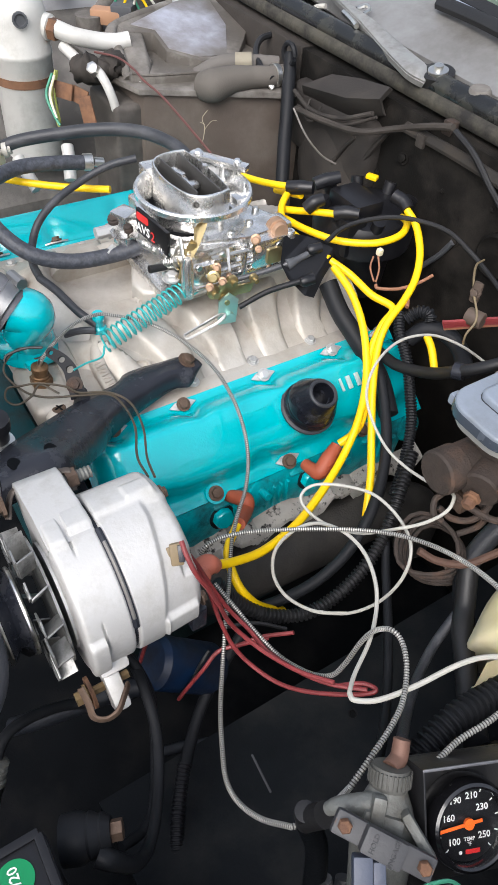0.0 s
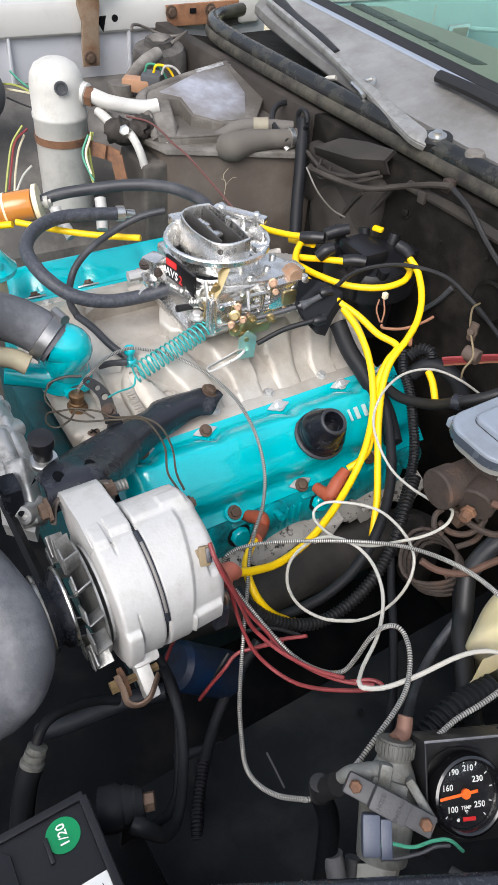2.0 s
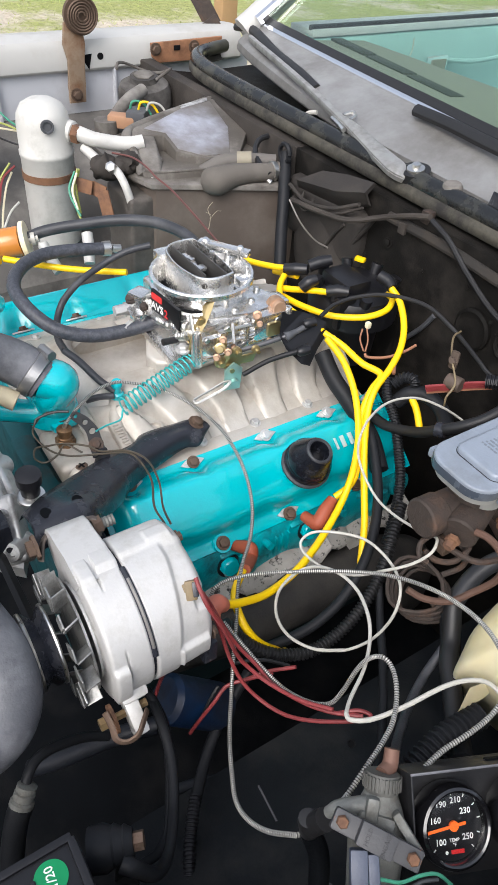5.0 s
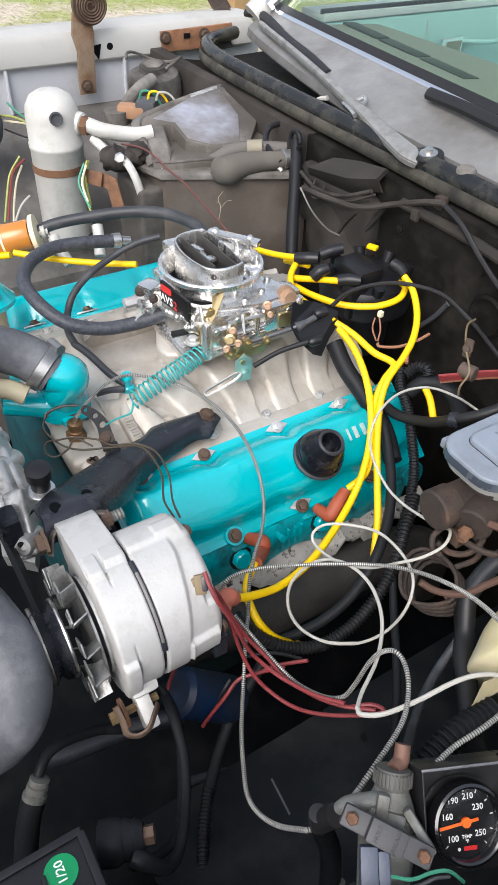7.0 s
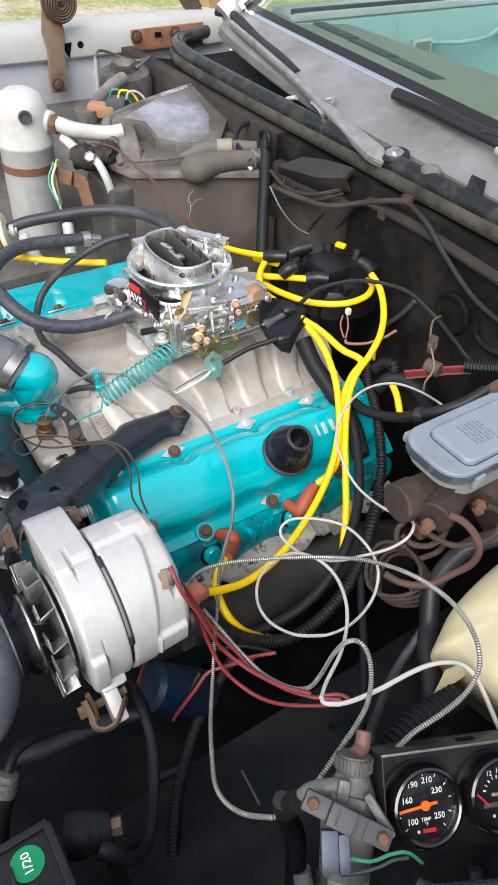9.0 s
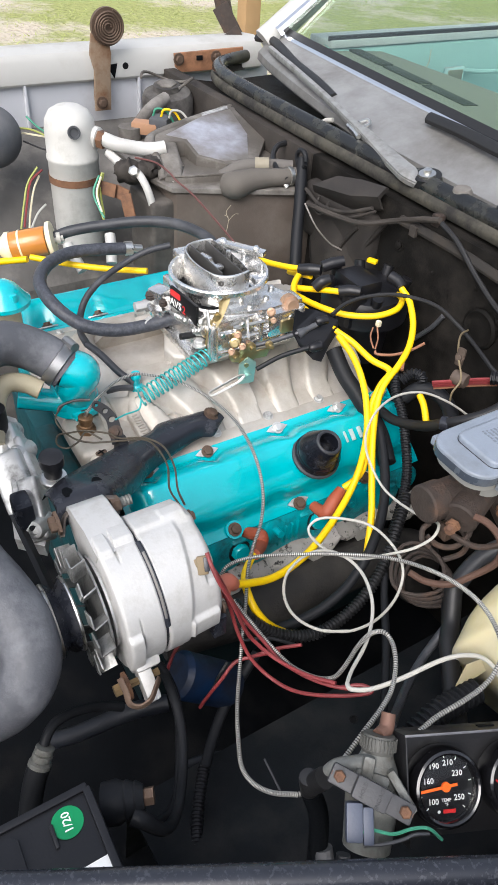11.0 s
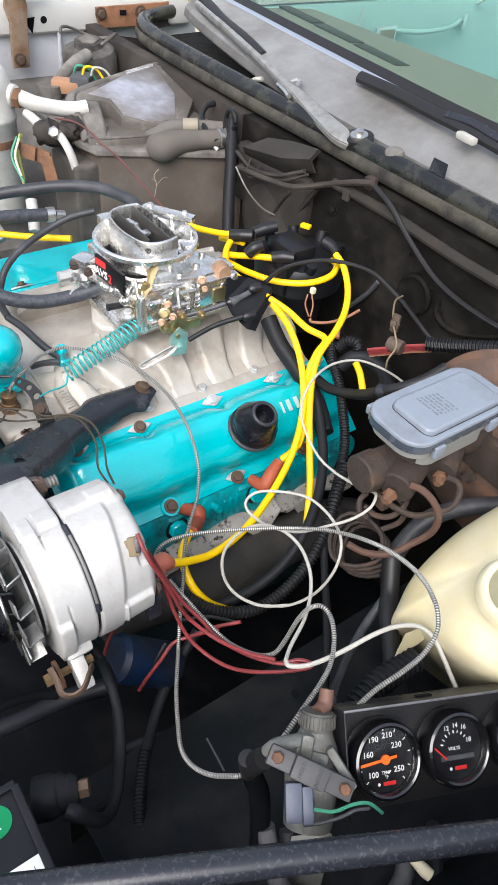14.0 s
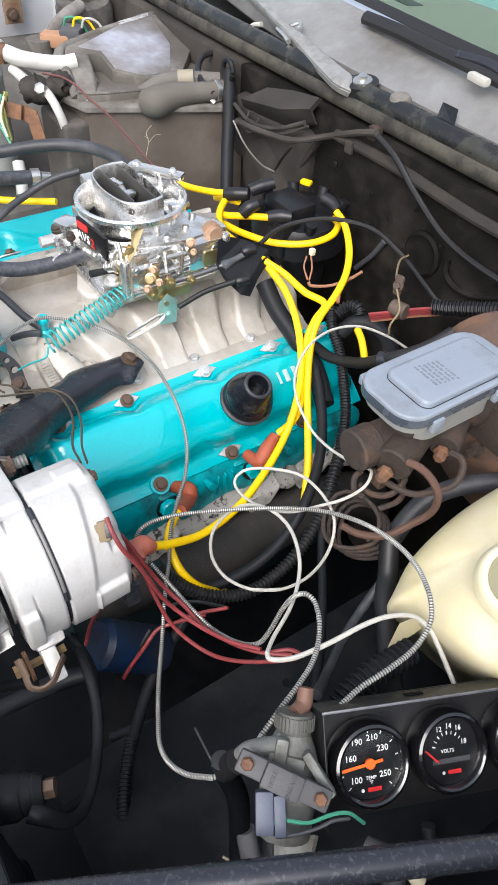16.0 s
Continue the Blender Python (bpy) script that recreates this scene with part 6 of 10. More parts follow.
acc = thing("accumulator", (-0.505, 0.073, 0.80), "white metal air-conditioning accumulator can held by a rusty strap", "canister")
AC = V(-0.505, 0.073, 0.80)
b = B()
lathe(b, [(0.040, 0), (0.0445, 0.004), (0.0445, 0.155), (0.046, 0.157), (0.046, 0.163), (0.0445, 0.165), (0.0445, 0.205), (0.042, 0.222), (0.034, 0.236), (0.020, 0.244), (0, 0.246)], AC, (0, 0, 1), 36)
part("can", b, WHITE_METAL, acc)
b = B()
lathe(b, [(0.0462, 0), (0.0462, 0.012)], AC + V(0, 0, 0.118), (0, 0, 1), 36)
part("strap", b, RUST, acc, "rusty steel strap")
b = B()
lathe(b, [(0.011, 0), (0.011, 0.004), (0.008, 0.004), (0.007, 0.001), (0, 0.001)], (-0.4615, 0.0647, 1.013), (0.98, -0.18, 0.10), 14)
part("port", b, GREY_CONN, acc, "dark round port")
b = B()
lathe(b, [(0.018, -0.012), (0.018, 0.014), (0.0145, 0.016), (0.0145, 0.026)], (-0.484, 0.103, 0.997), (0.75, 0.62, -0.12), 14)
part("fitting", b, WHITE_METAL, acc)
b = B()
lathe(b, [(0.0155, 0), (0.0155, 0.012)], (-0.466, 0.11, 0.997), (0.75, 0.62, -0.12), 6)
part("nut", b, RUST, acc, "rusty hex nut")
b = B()
taper(b, [(-0.459, 0.115, 0.998), (-0.444, 0.135, 0.991), (-0.437, 0.166, 0.983), (-0.429, 0.194, 0.98), (-0.423, 0.216, 0.983)], [0.0125, 0.012, 0.0125, 0.0125, 0.012], 14)
single("suction_pipe", b, WHITE_METAL, "oxidised white aluminium air-conditioning pipe with dark scuffs", "pipe")
b = B()
tube(b, [(-0.455, 0.121, 0.976), (-0.428, 0.13, 0.965), (-0.403, 0.138, 0.956)], 0.008, 10)
single("liquid_pipe", b, WHITE_METAL, "thin oxidised aluminium pipe beside the accumulator", "pipe")
b = B()
tube(b, [(-0.379, 0.141, 0.964), (-0.366, 0.144, 0.958), (-0.355, 0.149, 0.942), (-0.351, 0.155, 0.918), (-0.352, 0.160, 0.892)], 0.0068, 14)
single("evaporator_pipe", b, WHITE_METAL, "pale bent metal pipe entering the heater case", "pipe")
b = B()
q = [(-0.411, 0.132, 0.959), (-0.377, 0.139, 0.963), (-0.367, 0.143, 0.972), (-0.395, 0.18, 0.962)]
taper(b, [V(*q[0]) + V(-0.012, 0, 0.006), q[0], V(*q[0]).lerp(V(*q[3]), 0.5) + V(0, 0, -0.008), q[3], V(*q[3]) + V(0.01, 0, -0.012)], [0.008, 0.022, 0.017, 0.019, 0.008], 18, 7)
for v in b.verts:
    v.co += V(*noise.noise_vector(v.co * 90)) * 0.007 + V(*noise.noise_vector(v.co * 260)) * 0.002
single("expansion_valve", b, FIREWALL, "crumbling black foam wrap on the pipe joint", "valve", "", 180)
b = B()
lathe(b, [(0.009, 0), (0.009, 0.014), (0.006, 0.016)], q[1], (0.5, -0.6, 0.6), 6)
single("pipe_fitting", b, STEEL, "bright hex fitting on the pipe joint", "fitting")
b = B()
s0 = [(-0.397, 0.079, 0.941), (-0.378, 0.101, 0.938), (-0.361, 0.115, 0.933), (-0.335, 0.105, 0.902)]
for a, c in zip(s0, s0[1:]):
    a, c = V(*a), V(*c)
    box(b, (a + c) / 2, ((c - a).length + 0.004, 0.022, 0.003), basis((0.5, -0.8, 0.3), c - a), bev=0.001)
single("rusty_bracket", b, RUST, "rusty flat steel bracket holding the accumulator", "bracket")
b = B()
box(b, (-0.388, 0.174, 0.800), (0.100, 0.050, 0.245), bev=0.008, seg=3)
single("pipe_cover", b, mat("dusty_grey_cover", (0.060, 0.053, 0.047), 0.7, vary=0.3, scale=24, dirt=(0.13, 0.118, 0.105), dirt_at=0.58, dirt_scale=16, bump=0.3), "dusty grey cover below the pipe joint", "cover")
for i, pts in enumerate((
        [(-0.353, -0.001, 0.871), (-0.339, 0.001, 0.86), (-0.313, 0.008, 0.839)], [(-0.329, 0.066, 0.887), (-0.316, 0.062, 0.873), (-0.297, 0.054, 0.851)])):
    wire("stub_pipe", pts, 0.009, WHITE_METAL, "short white metal pipe below the accumulator", "pipe", "accumulator pipes", 12)

# blower, plug, vacuum ball and wiring by the passenger fender
blower = thing("blower_motor", (-0.72, 0.38, 0.88), "dusty dark blower motor housing by the fender", "blower")
b = B()
bc = V(*(-0.734, 0.369, 0.974))
lathe(b, [(0.055, -0.10), (0.055, 0.0), (0.05, 0.012), (0.03, 0.018), (0.028, 0.028), (0, 0.028)], bc, (0.1, -0.1, 1), 24)
part("housing", b, mat("dusty_black_housing", (0.035, 0.032, 0.029), 0.65, vary=0.3, scale=30, dirt=(0.15, 0.14, 0.13), dirt_at=0.55, dirt_scale=16, bump=0.3), blower)
b = B()
lathe(b, [(0.022, 0), (0.022, 0.014), (0.018, 0.016), (0, 0.016)], bc + V(0, 0, 0.016), (0.1, -0.1, 1), 6)
part("cap", b, DUSTY_PLASTIC, blower)
b = B()
tube(b, [bc + V(0.055 * math.cos(a), 0.055 * math.sin(a), 0.032 + 0.012 * math.sin(2 * a)) for a in np.linspace(0, 4.4, 12)], 0.003, 6, 4)
part("retainer", b, DUSTY_PLASTIC, blower)
b = B()
taper(b, [(-0.676, 0.338, 0.991), (-0.658, 0.305, 0.983), (-0.638, 0.275, 0.974), (-0.624, 0.252, 0.962)], [0.012, 0.014, 0.014, 0.012], 10)
single("blower_duct", b, DUSTY_PLASTIC, "dusty rubber elbow hose on the blower", "hose")
plug = thing("relay_plug", (-0.552, 0.226, 0.97), "grey relay with an orange connector and wires", "connector")
q = [(-0.564, 0.209, 0.968), (-0.554, 0.237, 0.978), (-0.542, 0.262, 0.985)]
b = B()
taper(b, [V(*q[0]) + V(0, 0, 0.012), V(*q[0]), V(*q[0]) + V(0.0, 0, -0.05)], [0.022, 0.022, 0.026], 14)
part("relay_body", b, DUSTY_PLASTIC, plug)
b = B()
box(b, q[1], (0.05, 0.03, 0.022), Matrix.Rotation(radians(52), 3, "Z"), bev=0.004)
part("socket", b, mat("faded_orange_plastic", (0.36, 0.20, 0.115), 0.6, vary=0.15, scale=40), plug, "faded orange plastic socket")
b = B()
box(b, q[2], (0.035, 0.04, 0.026), Matrix.Rotation(radians(52), 3, "Z"), bev=0.003)
part("terminal_block", b, GREY_CONN, plug)
for k, mm in enumerate((GREEN_WIRE, YELLOW, WHITE_TUBE)):
    b = B()
    c = V(*q[2]) + V(0.01 * k - 0.01, 0.012 * k - 0.01, 0.012)
    tube(b, [c, c + V(0.005, 0.005, 0.014), c + V(0.01, 0.025, 0.008), c + V(0.02, 0.04, -0.02)], 0.0022, 6)
    part("lead", b, mm, plug)
ball = thing("vacuum_reservoir", (-0.66, -0.028, 0.90), "round black plastic vacuum reservoir ball with a moulded seam", "reservoir")
b = B()
bmesh.ops.create_uvsphere(b, u_segments=32, v_segments=18, radius=0.056, matrix=Matrix.Translation((-0.66, -0.030, 0.958)))
BALL = mat("dusty_blue_black_ball", (0.075, 0.08, 0.09), 0.55, vary=0.2, scale=20, dirt=(0.14, 0.14, 0.145), dirt_at=0.58, dirt_scale=12, bump=0.3)
part("ball", b, BALL, ball)
b = B()
tube(b, ring_of((-0.66, -0.030, 0.958), (0.75, 0.62, 0.1), 0.057, 36), 0.0022, 6, 1)
part("seam", b, HOSE, ball)
b = B()
taper(b, [(-0.642, -0.076, 0.947), (-0.623, -0.064, 0.937), (-0.608, -0.074, 0.918), (-0.599, -0.095, 0.897), (-0.587, -0.118, 0.873)], [0.02, 0.018, 0.02, 0.02, 0.02], 12)
single("overflow_tank_neck", b, TANK, "yellowed white plastic tank neck", "tank")
for i, (pts, mm, word) in enumerate((
        ([(-0.656, 0.028, 0.96), (-0.628, 0.05, 0.961), (-0.615, 0.068, 0.959)], CREAM, "cream"), ([(-0.693, 0.05, 0.977), (-0.661, 0.059, 0.967), (-0.633, 0.068, 0.962)], GREEN_WIRE, "green"), ([(-0.634, 0.023, 0.952), (-0.599, 0.045, 0.947), (-0.589, 0.058, 0.945)], RUBBER, "black"),
        ([(-0.513, 0.017, 0.94), (-0.509, -0.007, 0.923), (-0.49, -0.023, 0.897), (-0.464, -0.041, 0.863)], RED_WIRE, "red"), ([(-0.519, 0.012, 0.928), (-0.508, -0.004, 0.909), (-0.488, -0.02, 0.882), (-0.468, -0.032, 0.857)], CREAM, "cream"),
        ([(-0.452, -0.001, 0.903), (-0.448, -0.019, 0.89), (-0.436, -0.038, 0.868)], WHITE_TUBE, "white"), ([(-0.4, 0.081, 0.96), (-0.386, 0.064, 0.938), (-0.364, 0.064, 0.918), (-0.351, 0.067, 0.907)], GREEN_WIRE, "green"), ([(-0.397, 0.083, 0.958), (-0.382, 0.068, 0.937), (-0.359, 0.066, 0.914)], CREAM, "cream"),
        ([(-0.404, 0.088, 0.962), (-0.392, 0.074, 0.936), (-0.372, 0.070, 0.905), (-0.350, 0.072, 0.890)], LIME_WIRE, "yellow-green"), ([(-0.408, 0.092, 0.960), (-0.396, 0.080, 0.932), (-0.376, 0.076, 0.900)], LIME_WIRE, "yellow-green"),
        ([(-0.66, 0.02, 0.968), (-0.63, 0.04, 0.972), (-0.60, 0.066, 0.962)], LIME_WIRE, "yellow-green"), ([(-0.515, 0.010, 0.945), (-0.512, -0.012, 0.920), (-0.495, -0.028, 0.892), (-0.470, -0.046, 0.858)], LIME_WIRE, "yellow-green"))):
    wire("harness_wire", pts, 0.0019, mm, f"thin {word} harness wire by the accumulator", "wire", "harness wires by the accumulator", 6)

# hood hinge on the passenger fender
hinge = thing("hood_hinge", (-0.85, 0.265, 0.94), "rusty hood hinge arm with a coiled spring", "hinge")
b = B()
prism(b, [(-0.018, -0.012), (0.018, -0.012), (0.02, 0.02), (0.022, 0.07), (0.026, 0.10), (0.02, 0.14), (-0.016, 0.14), (-0.022, 0.10), (-0.014, 0.07), (-0.018, 0.02)], 0.007, place((-0.852, 0.265, 0.94), (1, 0, 0), (0, 1, 0)), bev=0.002)
part("arm", b, mat("rust_tinged_steel", (0.27, 0.20, 0.14), 0.65, metal=0.3, vary=0.2, scale=30, dirt=(0.20, 0.10, 0.05), dirt_at=0.58, dirt_scale=20, bump=0.3), hinge)
b = B()
spiral = [V(-0.835, 0.285 + (0.006 + 0.0052 * a / 6.28) * math.cos(a), 1.092 + (0.006 + 0.0052 * a / 6.28) * math.sin(a)) for a in np.linspace(0, 6.28 * 5.2, 110)]
skin(b, spiral, [0.0024] * len(spiral), 6)
lathe(b, [(0.036, 0), (0.036, 0.010), (0, 0.010)], (-0.85, 0.285, 1.092), (1, 0, 0), 30)
part("spring_coil", b, BOLT_BROWN, hinge, "rusty spiral spring")
b = B()
hexbolt(b, (-0.845, 0.262, 0.945), (1, 0, 0), 0.009, 0.010)
part("bolt", b, BOLT_BROWN, hinge)
hb = thing("hinge_bracket", (-0.852, 0.53, 1.0), "orange-rusted steel bracket bolted to the fender", "bracket")
b = B()
prism(b, [(-0.088, 0.016), (-0.085, -0.012), (-0.07, -0.024), (0.09, -0.024), (0.092, 0.02)], 0.006, place((-0.853, 0.53, 1.016), (1, 0, 0), (0, 1, 0)), bev=0.002)
part("plate", b, mat("orange_rust_plate", (0.30, 0.145, 0.075), 0.8, vary=0.3, scale=40, dirt=(0.16, 0.08, 0.045), dirt_at=0.58, dirt_scale=25, bump=0.4), hb)
for y in (0.452, 0.548):
    b = B()
    hexbolt(b, (-0.847, y, 1.02), (1, 0, 0), 0.009, 0.010)
    part("bolt", b, BOLT_BROWN, hb)
b = B()
box(b, (-0.846, 0.505, 1.02), (0.002, 0.016, 0.010), bev=0.001)
part("slot", b, BAY_BLACK, hb)
b = B()
q = [(-0.874, 0.637, 1.013), (-0.934, 0.645, 1.042), (-1.004, 0.654, 1.081), (-1.07, 0.678, 1.127)]
for a, c in zip(q, q[1:]):
    a, c = V(*a), V(*c)
    box(b, (a + c) / 2, ((c - a).length + 0.006, 0.04, 0.008), basis((0.8, -0.5, 0.1), c - a), bev=0.002)
part("upper_arm", b, RUST_DARK, hb, "dark hinge arm")

# wipers and cowl hardware
wiper = thing("wiper_arm", (0.0, 0.45, 1.05), "silver windshield wiper arm on its pivot", "wiper")
q = [(-0.017, 0.44, 1.035), (-0.039, 0.434, 1.043), (-0.111, 0.452, 1.046), (-0.179, 0.464, 1.054), (-0.237, 0.478, 1.055), (-0.356, 0.508, 1.062), (-0.53, 0.552, 1.068), (-0.696, 0.599, 1.068)]
b = B()
pth = spline(q, 5)
rows = []
for k, c in enumerate(pth):
    t = (pth[min(k + 1, len(pth) - 1)] - pth[max(k - 1, 0)]).normalized()
    w = t.cross(V(0, -0.25, 1)).normalized()
    n_up = w.cross(t).normalized()
    hw = float(np.interp(k / (len(pth) - 1), [0, 0.06, 0.14, 0.30, 0.48, 0.54, 1], [0.0085, 0.0120, 0.0140, 0.0110, 0.0070, 0.0052, 0.0042]))
    rows.append([c - w * hw - n_up * 0.007, c - w * hw, c - w * hw * 0.75 + n_up * 0.0012, c + w * hw * 0.75 + n_up * 0.0012, c + w * hw, c + w * hw - n_up * 0.007])
slab(b, rows, (0, 0, -0.003))
part("arm", b, mat("silver_arm_paint", (0.33, 0.33, 0.32), 0.42, metal=0.5, vary=0.18, scale=60, dirt=(0.20, 0.195, 0.185), dirt_at=0.6, dirt_scale=25), wiper, "", 30)
b = B()
skin(b, spline([(-0.372, 0.536, 1.051), (-0.462, 0.559, 1.057), (-0.59, 0.593, 1.059), (-0.738, 0.633, 1.069), (-0.811, 0.637, 1.062)], 6), [0.010] * 25, 8, 0.8)
part("blade", b, RUBBER, wiper, "black wiper blade")
b = B()
tube(b, [(-0.236, 0.469, 1.048), (-0.207, 0.461, 1.047), (-0.181, 0.45, 1.047)], 0.004, 6)
tube(b, [(-0.228, 0.486, 1.053), (-0.223, 0.499, 1.057), (-0.209, 0.493, 1.056), (-0.202, 0.477, 1.054)], 0.003, 6)
part("clip", b, STEEL, wiper)
b = B()
lathe(b, [(0.013, 0), (0.013, 0.004), (0.009, 0.005), (0.006, 0.005), (0.006, 0.010), (0, 0.010)], (-0.014, 0.452, 1.041), (0.05, -0.2, 1), 20)
part("pivot", b, STEEL, wiper, "steel pivot nut")
b = B()
lathe(b, [(0.022, -0.012), (0.022, 0.003), (0.018, 0.004)], (-0.017, 0.455, 1.038), (0.05, -0.2, 1), 20)
part("boot", b, RUBBER, wiper, "black rubber pivot boot")
w2 = thing("rear_wiper_blade", (-0.05, 0.58, 1.07), "parked black wiper blade with a white joint on the windshield edge", "wiper")
b = B()
skin(b, spline([(-0.134, 0.552, 1.08), (-0.053, 0.546, 1.082), (0.027, 0.537, 1.082), (0.108, 0.53, 1.082), (0.163, 0.528, 1.08), (0.219, 0.527, 1.076)], 5), [0.010] * 26, 8, 0.8)
part("blade", b, RUBBER, w2)
b = B()
skin(b, spline([(0.068, 0.531, 1.088), (0.115, 0.53, 1.092), (0.159, 0.527, 1.089), (0.215, 0.526, 1.086)], 5), [0.006] * 16, 8, 0.8)
part("carrier", b, BLACK_PAINT, w2)
b = B()
q = V(*(0.129, 0.508, 1.08))
box(b, q, (0.034, 0.012, 0.010), Matrix.Rotation(radians(-8), 3, "Z"), bev=0.004)
part("joint", b, WHITE_TUBE, w2, "white plastic joint")
b = B()
lathe(b, [(0.014, 0), (0.015, 0.004), (0.015, 0.012), (0.012, 0.017), (0, 0.018)], (0.055, 0.458, 1.029), (0, -0.1, 1), 20)
single("cowl_bumper", b, DUSTY_PLASTIC, "round grey rubber bumper on the cowl", "bumper")
b = B()
q = [V(*p) for p in [(0.123, 0.451, 1.03), (0.113, 0.472, 1.054), (0.132, 0.481, 1.05), (0.146, 0.464, 1.034), (0.153, 0.476, 1.05)]]
for a, c, d in ((q[0], q[1], q[3]), (q[1], q[2], q[3])):
    f = b.faces.new([b.verts.new(p) for p in (a, c, d)])
bmesh.ops.solidify(b, geom=b.faces[:], thickness=0.003)
single("cowl_bracket", b, BLACK_PAINT, "small bent black sheet-metal bracket on the cowl", "bracket")
wire("hose_stub", [(-0.312, 0.466, 1.024), (-0.304, 0.471, 1.036), (-0.289, 0.477, 1.041)], 0.004, WHITE_TUBE, "short white washer hose in the cowl", "hose")

# heater hoses and firewall wiring
b = B()
taper(b, [(-0.305, 0.277, 0.949), (-0.288, 0.285, 0.954), (-0.283, 0.311, 0.96), (-0.276, 0.345, 0.962), (-0.267, 0.371, 0.963), (-0.266, 0.393, 0.963)], [0.020, 0.024, 0.0195, 0.0155, 0.0145, 0.0145], 16)
single("heater_hose", b, mat("dusty_rubber", (0.105, 0.094, 0.082), 0.75, vary=0.2, scale=30, bump=0.3), "dusty grey heater hose with a moulded elbow", "hose")
b = B()
taper(b, [(-0.345, 0.287, 0.945), (-0.337, 0.321, 0.962), (-0.325, 0.344, 0.967), (-0.314, 0.369, 0.967), (-0.295, 0.404, 0.966)], [0.014, 0.013, 0.0125, 0.0125, 0.0125], 14)
single("heater_hose", b, mat("dusty_hose_upper", (0.12, 0.11, 0.10), 0.75, vary=0.2, scale=30, bump=0.3), "thin dusty heater hose above the other", "hose")
b = B()
rod(b, *[(-0.322, 0.343, 0.969), (-0.309, 0.364, 0.971)], 0.0135, 14)
single("hose_sleeve", b, mat("dusty_tan_sleeve", (0.24, 0.215, 0.16), 0.6, vary=0.2, scale=60), "tan sleeve on the heater hose", "sleeve")
b = B()
hd = [V(*p) for p in [(-0.267, 0.369, 0.964), (-0.266, 0.391, 0.963)]]
lathe(b, [(0.0150, -0.004), (0.0162, -0.0035), (0.0162, 0.0035), (0.0150, 0.004)], hd[0].lerp(hd[1], 0.5), hd[1] - hd[0], 24)
lathe(b, [(0.0042, -0.009), (0.0042, 0.009)], hd[0].lerp(hd[1], 0.5) + V(0.006, -0.014, -0.008), (0.6, 0.4, -0.6), 8)
single("hose_clamp", b, STEEL, "shiny worm-drive hose clamp on the heater hose", "clamp")
b = B()
taper(b, [(-0.269, 0.406, 0.99), (-0.249, 0.393, 0.962), (-0.222, 0.376, 0.927), (-0.196, 0.358, 0.891), (-0.159, 0.335, 0.841)], [0.009, 0.0105, 0.0105, 0.0105, 0.0105], 12)
tube(b, [V(*(-0.261, 0.393, 0.988)) + V(0.014 * math.cos(a), 0.005, 0.014 * math.sin(a) + 0.005) for a in np.linspace(0, 6, 12)], 0.004, 6, 3)
single("drain_tube", b, DEEP, "upright black tube with a looped clip by the heater box", "tube")
wire("vent_hose", [(-0.345, 0.42, 0.992), (-0.341, 0.399, 0.989), (-0.326, 0.382, 0.978), (-0.292, 0.369, 0.97), (-0.254, 0.367, 0.964)], 0.005, RUBBER, "thin black hose curling at the heater pipes", "hose")
wire("ground_wire", [(-0.413, 0.154, 0.976), (-0.371, 0.171, 0.98), (-0.329, 0.177, 0.977), (-0.303, 0.18, 0.97), (-0.269, 0.189, 0.961), (-0.207, 0.19, 0.951), (-0.141, 0.191, 0.938), (-0.111, 0.195, 0.928)], 0.0016, mat("brown_red_wire", (0.12, 0.045, 0.04), 0.5, vary=0.2, scale=60), "reddish brown wire crossing the heater box", "wire")
b = B()
twig = [(-0.189, 0.211, 0.919), (-0.217, 0.231, 0.928), (-0.244, 0.242, 0.93), (-0.255, 0.257, 0.935), (-0.228, 0.238, 0.928), (-0.243, 0.238, 0.926)]
tube(b, twig[:4], 0.0004, 5)
tube(b, twig[4:], 0.0003, 5)
tube(b, [(-0.216, 0.23, 0.927), (-0.226, 0.247, 0.932), (-0.231, 0.259, 0.929)], 0.0003, 5)
single("dry_twig", b, BEIGE, "dry weed twig caught behind the carburetor", "twig")
q = [(-0.206, 0.38, 0.937), (-0.128, 0.38, 0.947), (-0.059, 0.38, 0.961)] + [(-0.017, 0.408, 0.977), (0.038, 0.408, 1.001), (0.072, 0.408, 1.013)]
wire("wiring_loom", q, 0.0045, FIREWALL, "dusty wire running along the firewall under the cowl", "wire")
wire("firewall_cable", [(0.079, 0.405, 1.012), (0.116, 0.405, 0.999), (0.157, 0.405, 0.973), (0.207, 0.405, 0.947), (0.246, 0.405, 0.936), (0.294, 0.405, 0.932), (0.346, 0.405, 0.934), (0.405, 0.405, 0.946)], 0.0038, RUBBER, "dark cable hanging across the black firewall", "cable")
b = B()
q = V(*(0.053, 0.425, 1.003))
box(b, q, (0.016, 0.014, 0.018), bev=0.003)
single("loom_clip", b, RUST_DARK, "rusty clip holding the wire to the cowl flange", "clip")
wire("thin_wire", [(-0.188, 0.362, 0.947), (-0.149, 0.359, 0.925), (-0.113, 0.363, 0.91), (-0.086, 0.371, 0.906)], 0.0014, DUSTY_PLASTIC, "thin dusty wire drooping on the firewall", "wire")
b = B()
skin(b, spline([(-0.01, 0.412, 0.982), (0.063, 0.412, 0.984), (0.13, 0.412, 0.984), (0.193, 0.412, 0.981), (0.253, 0.412, 0.979), (0.321, 0.412, 0.98)], 6), [0.0075] * 31, 8, 0.6)
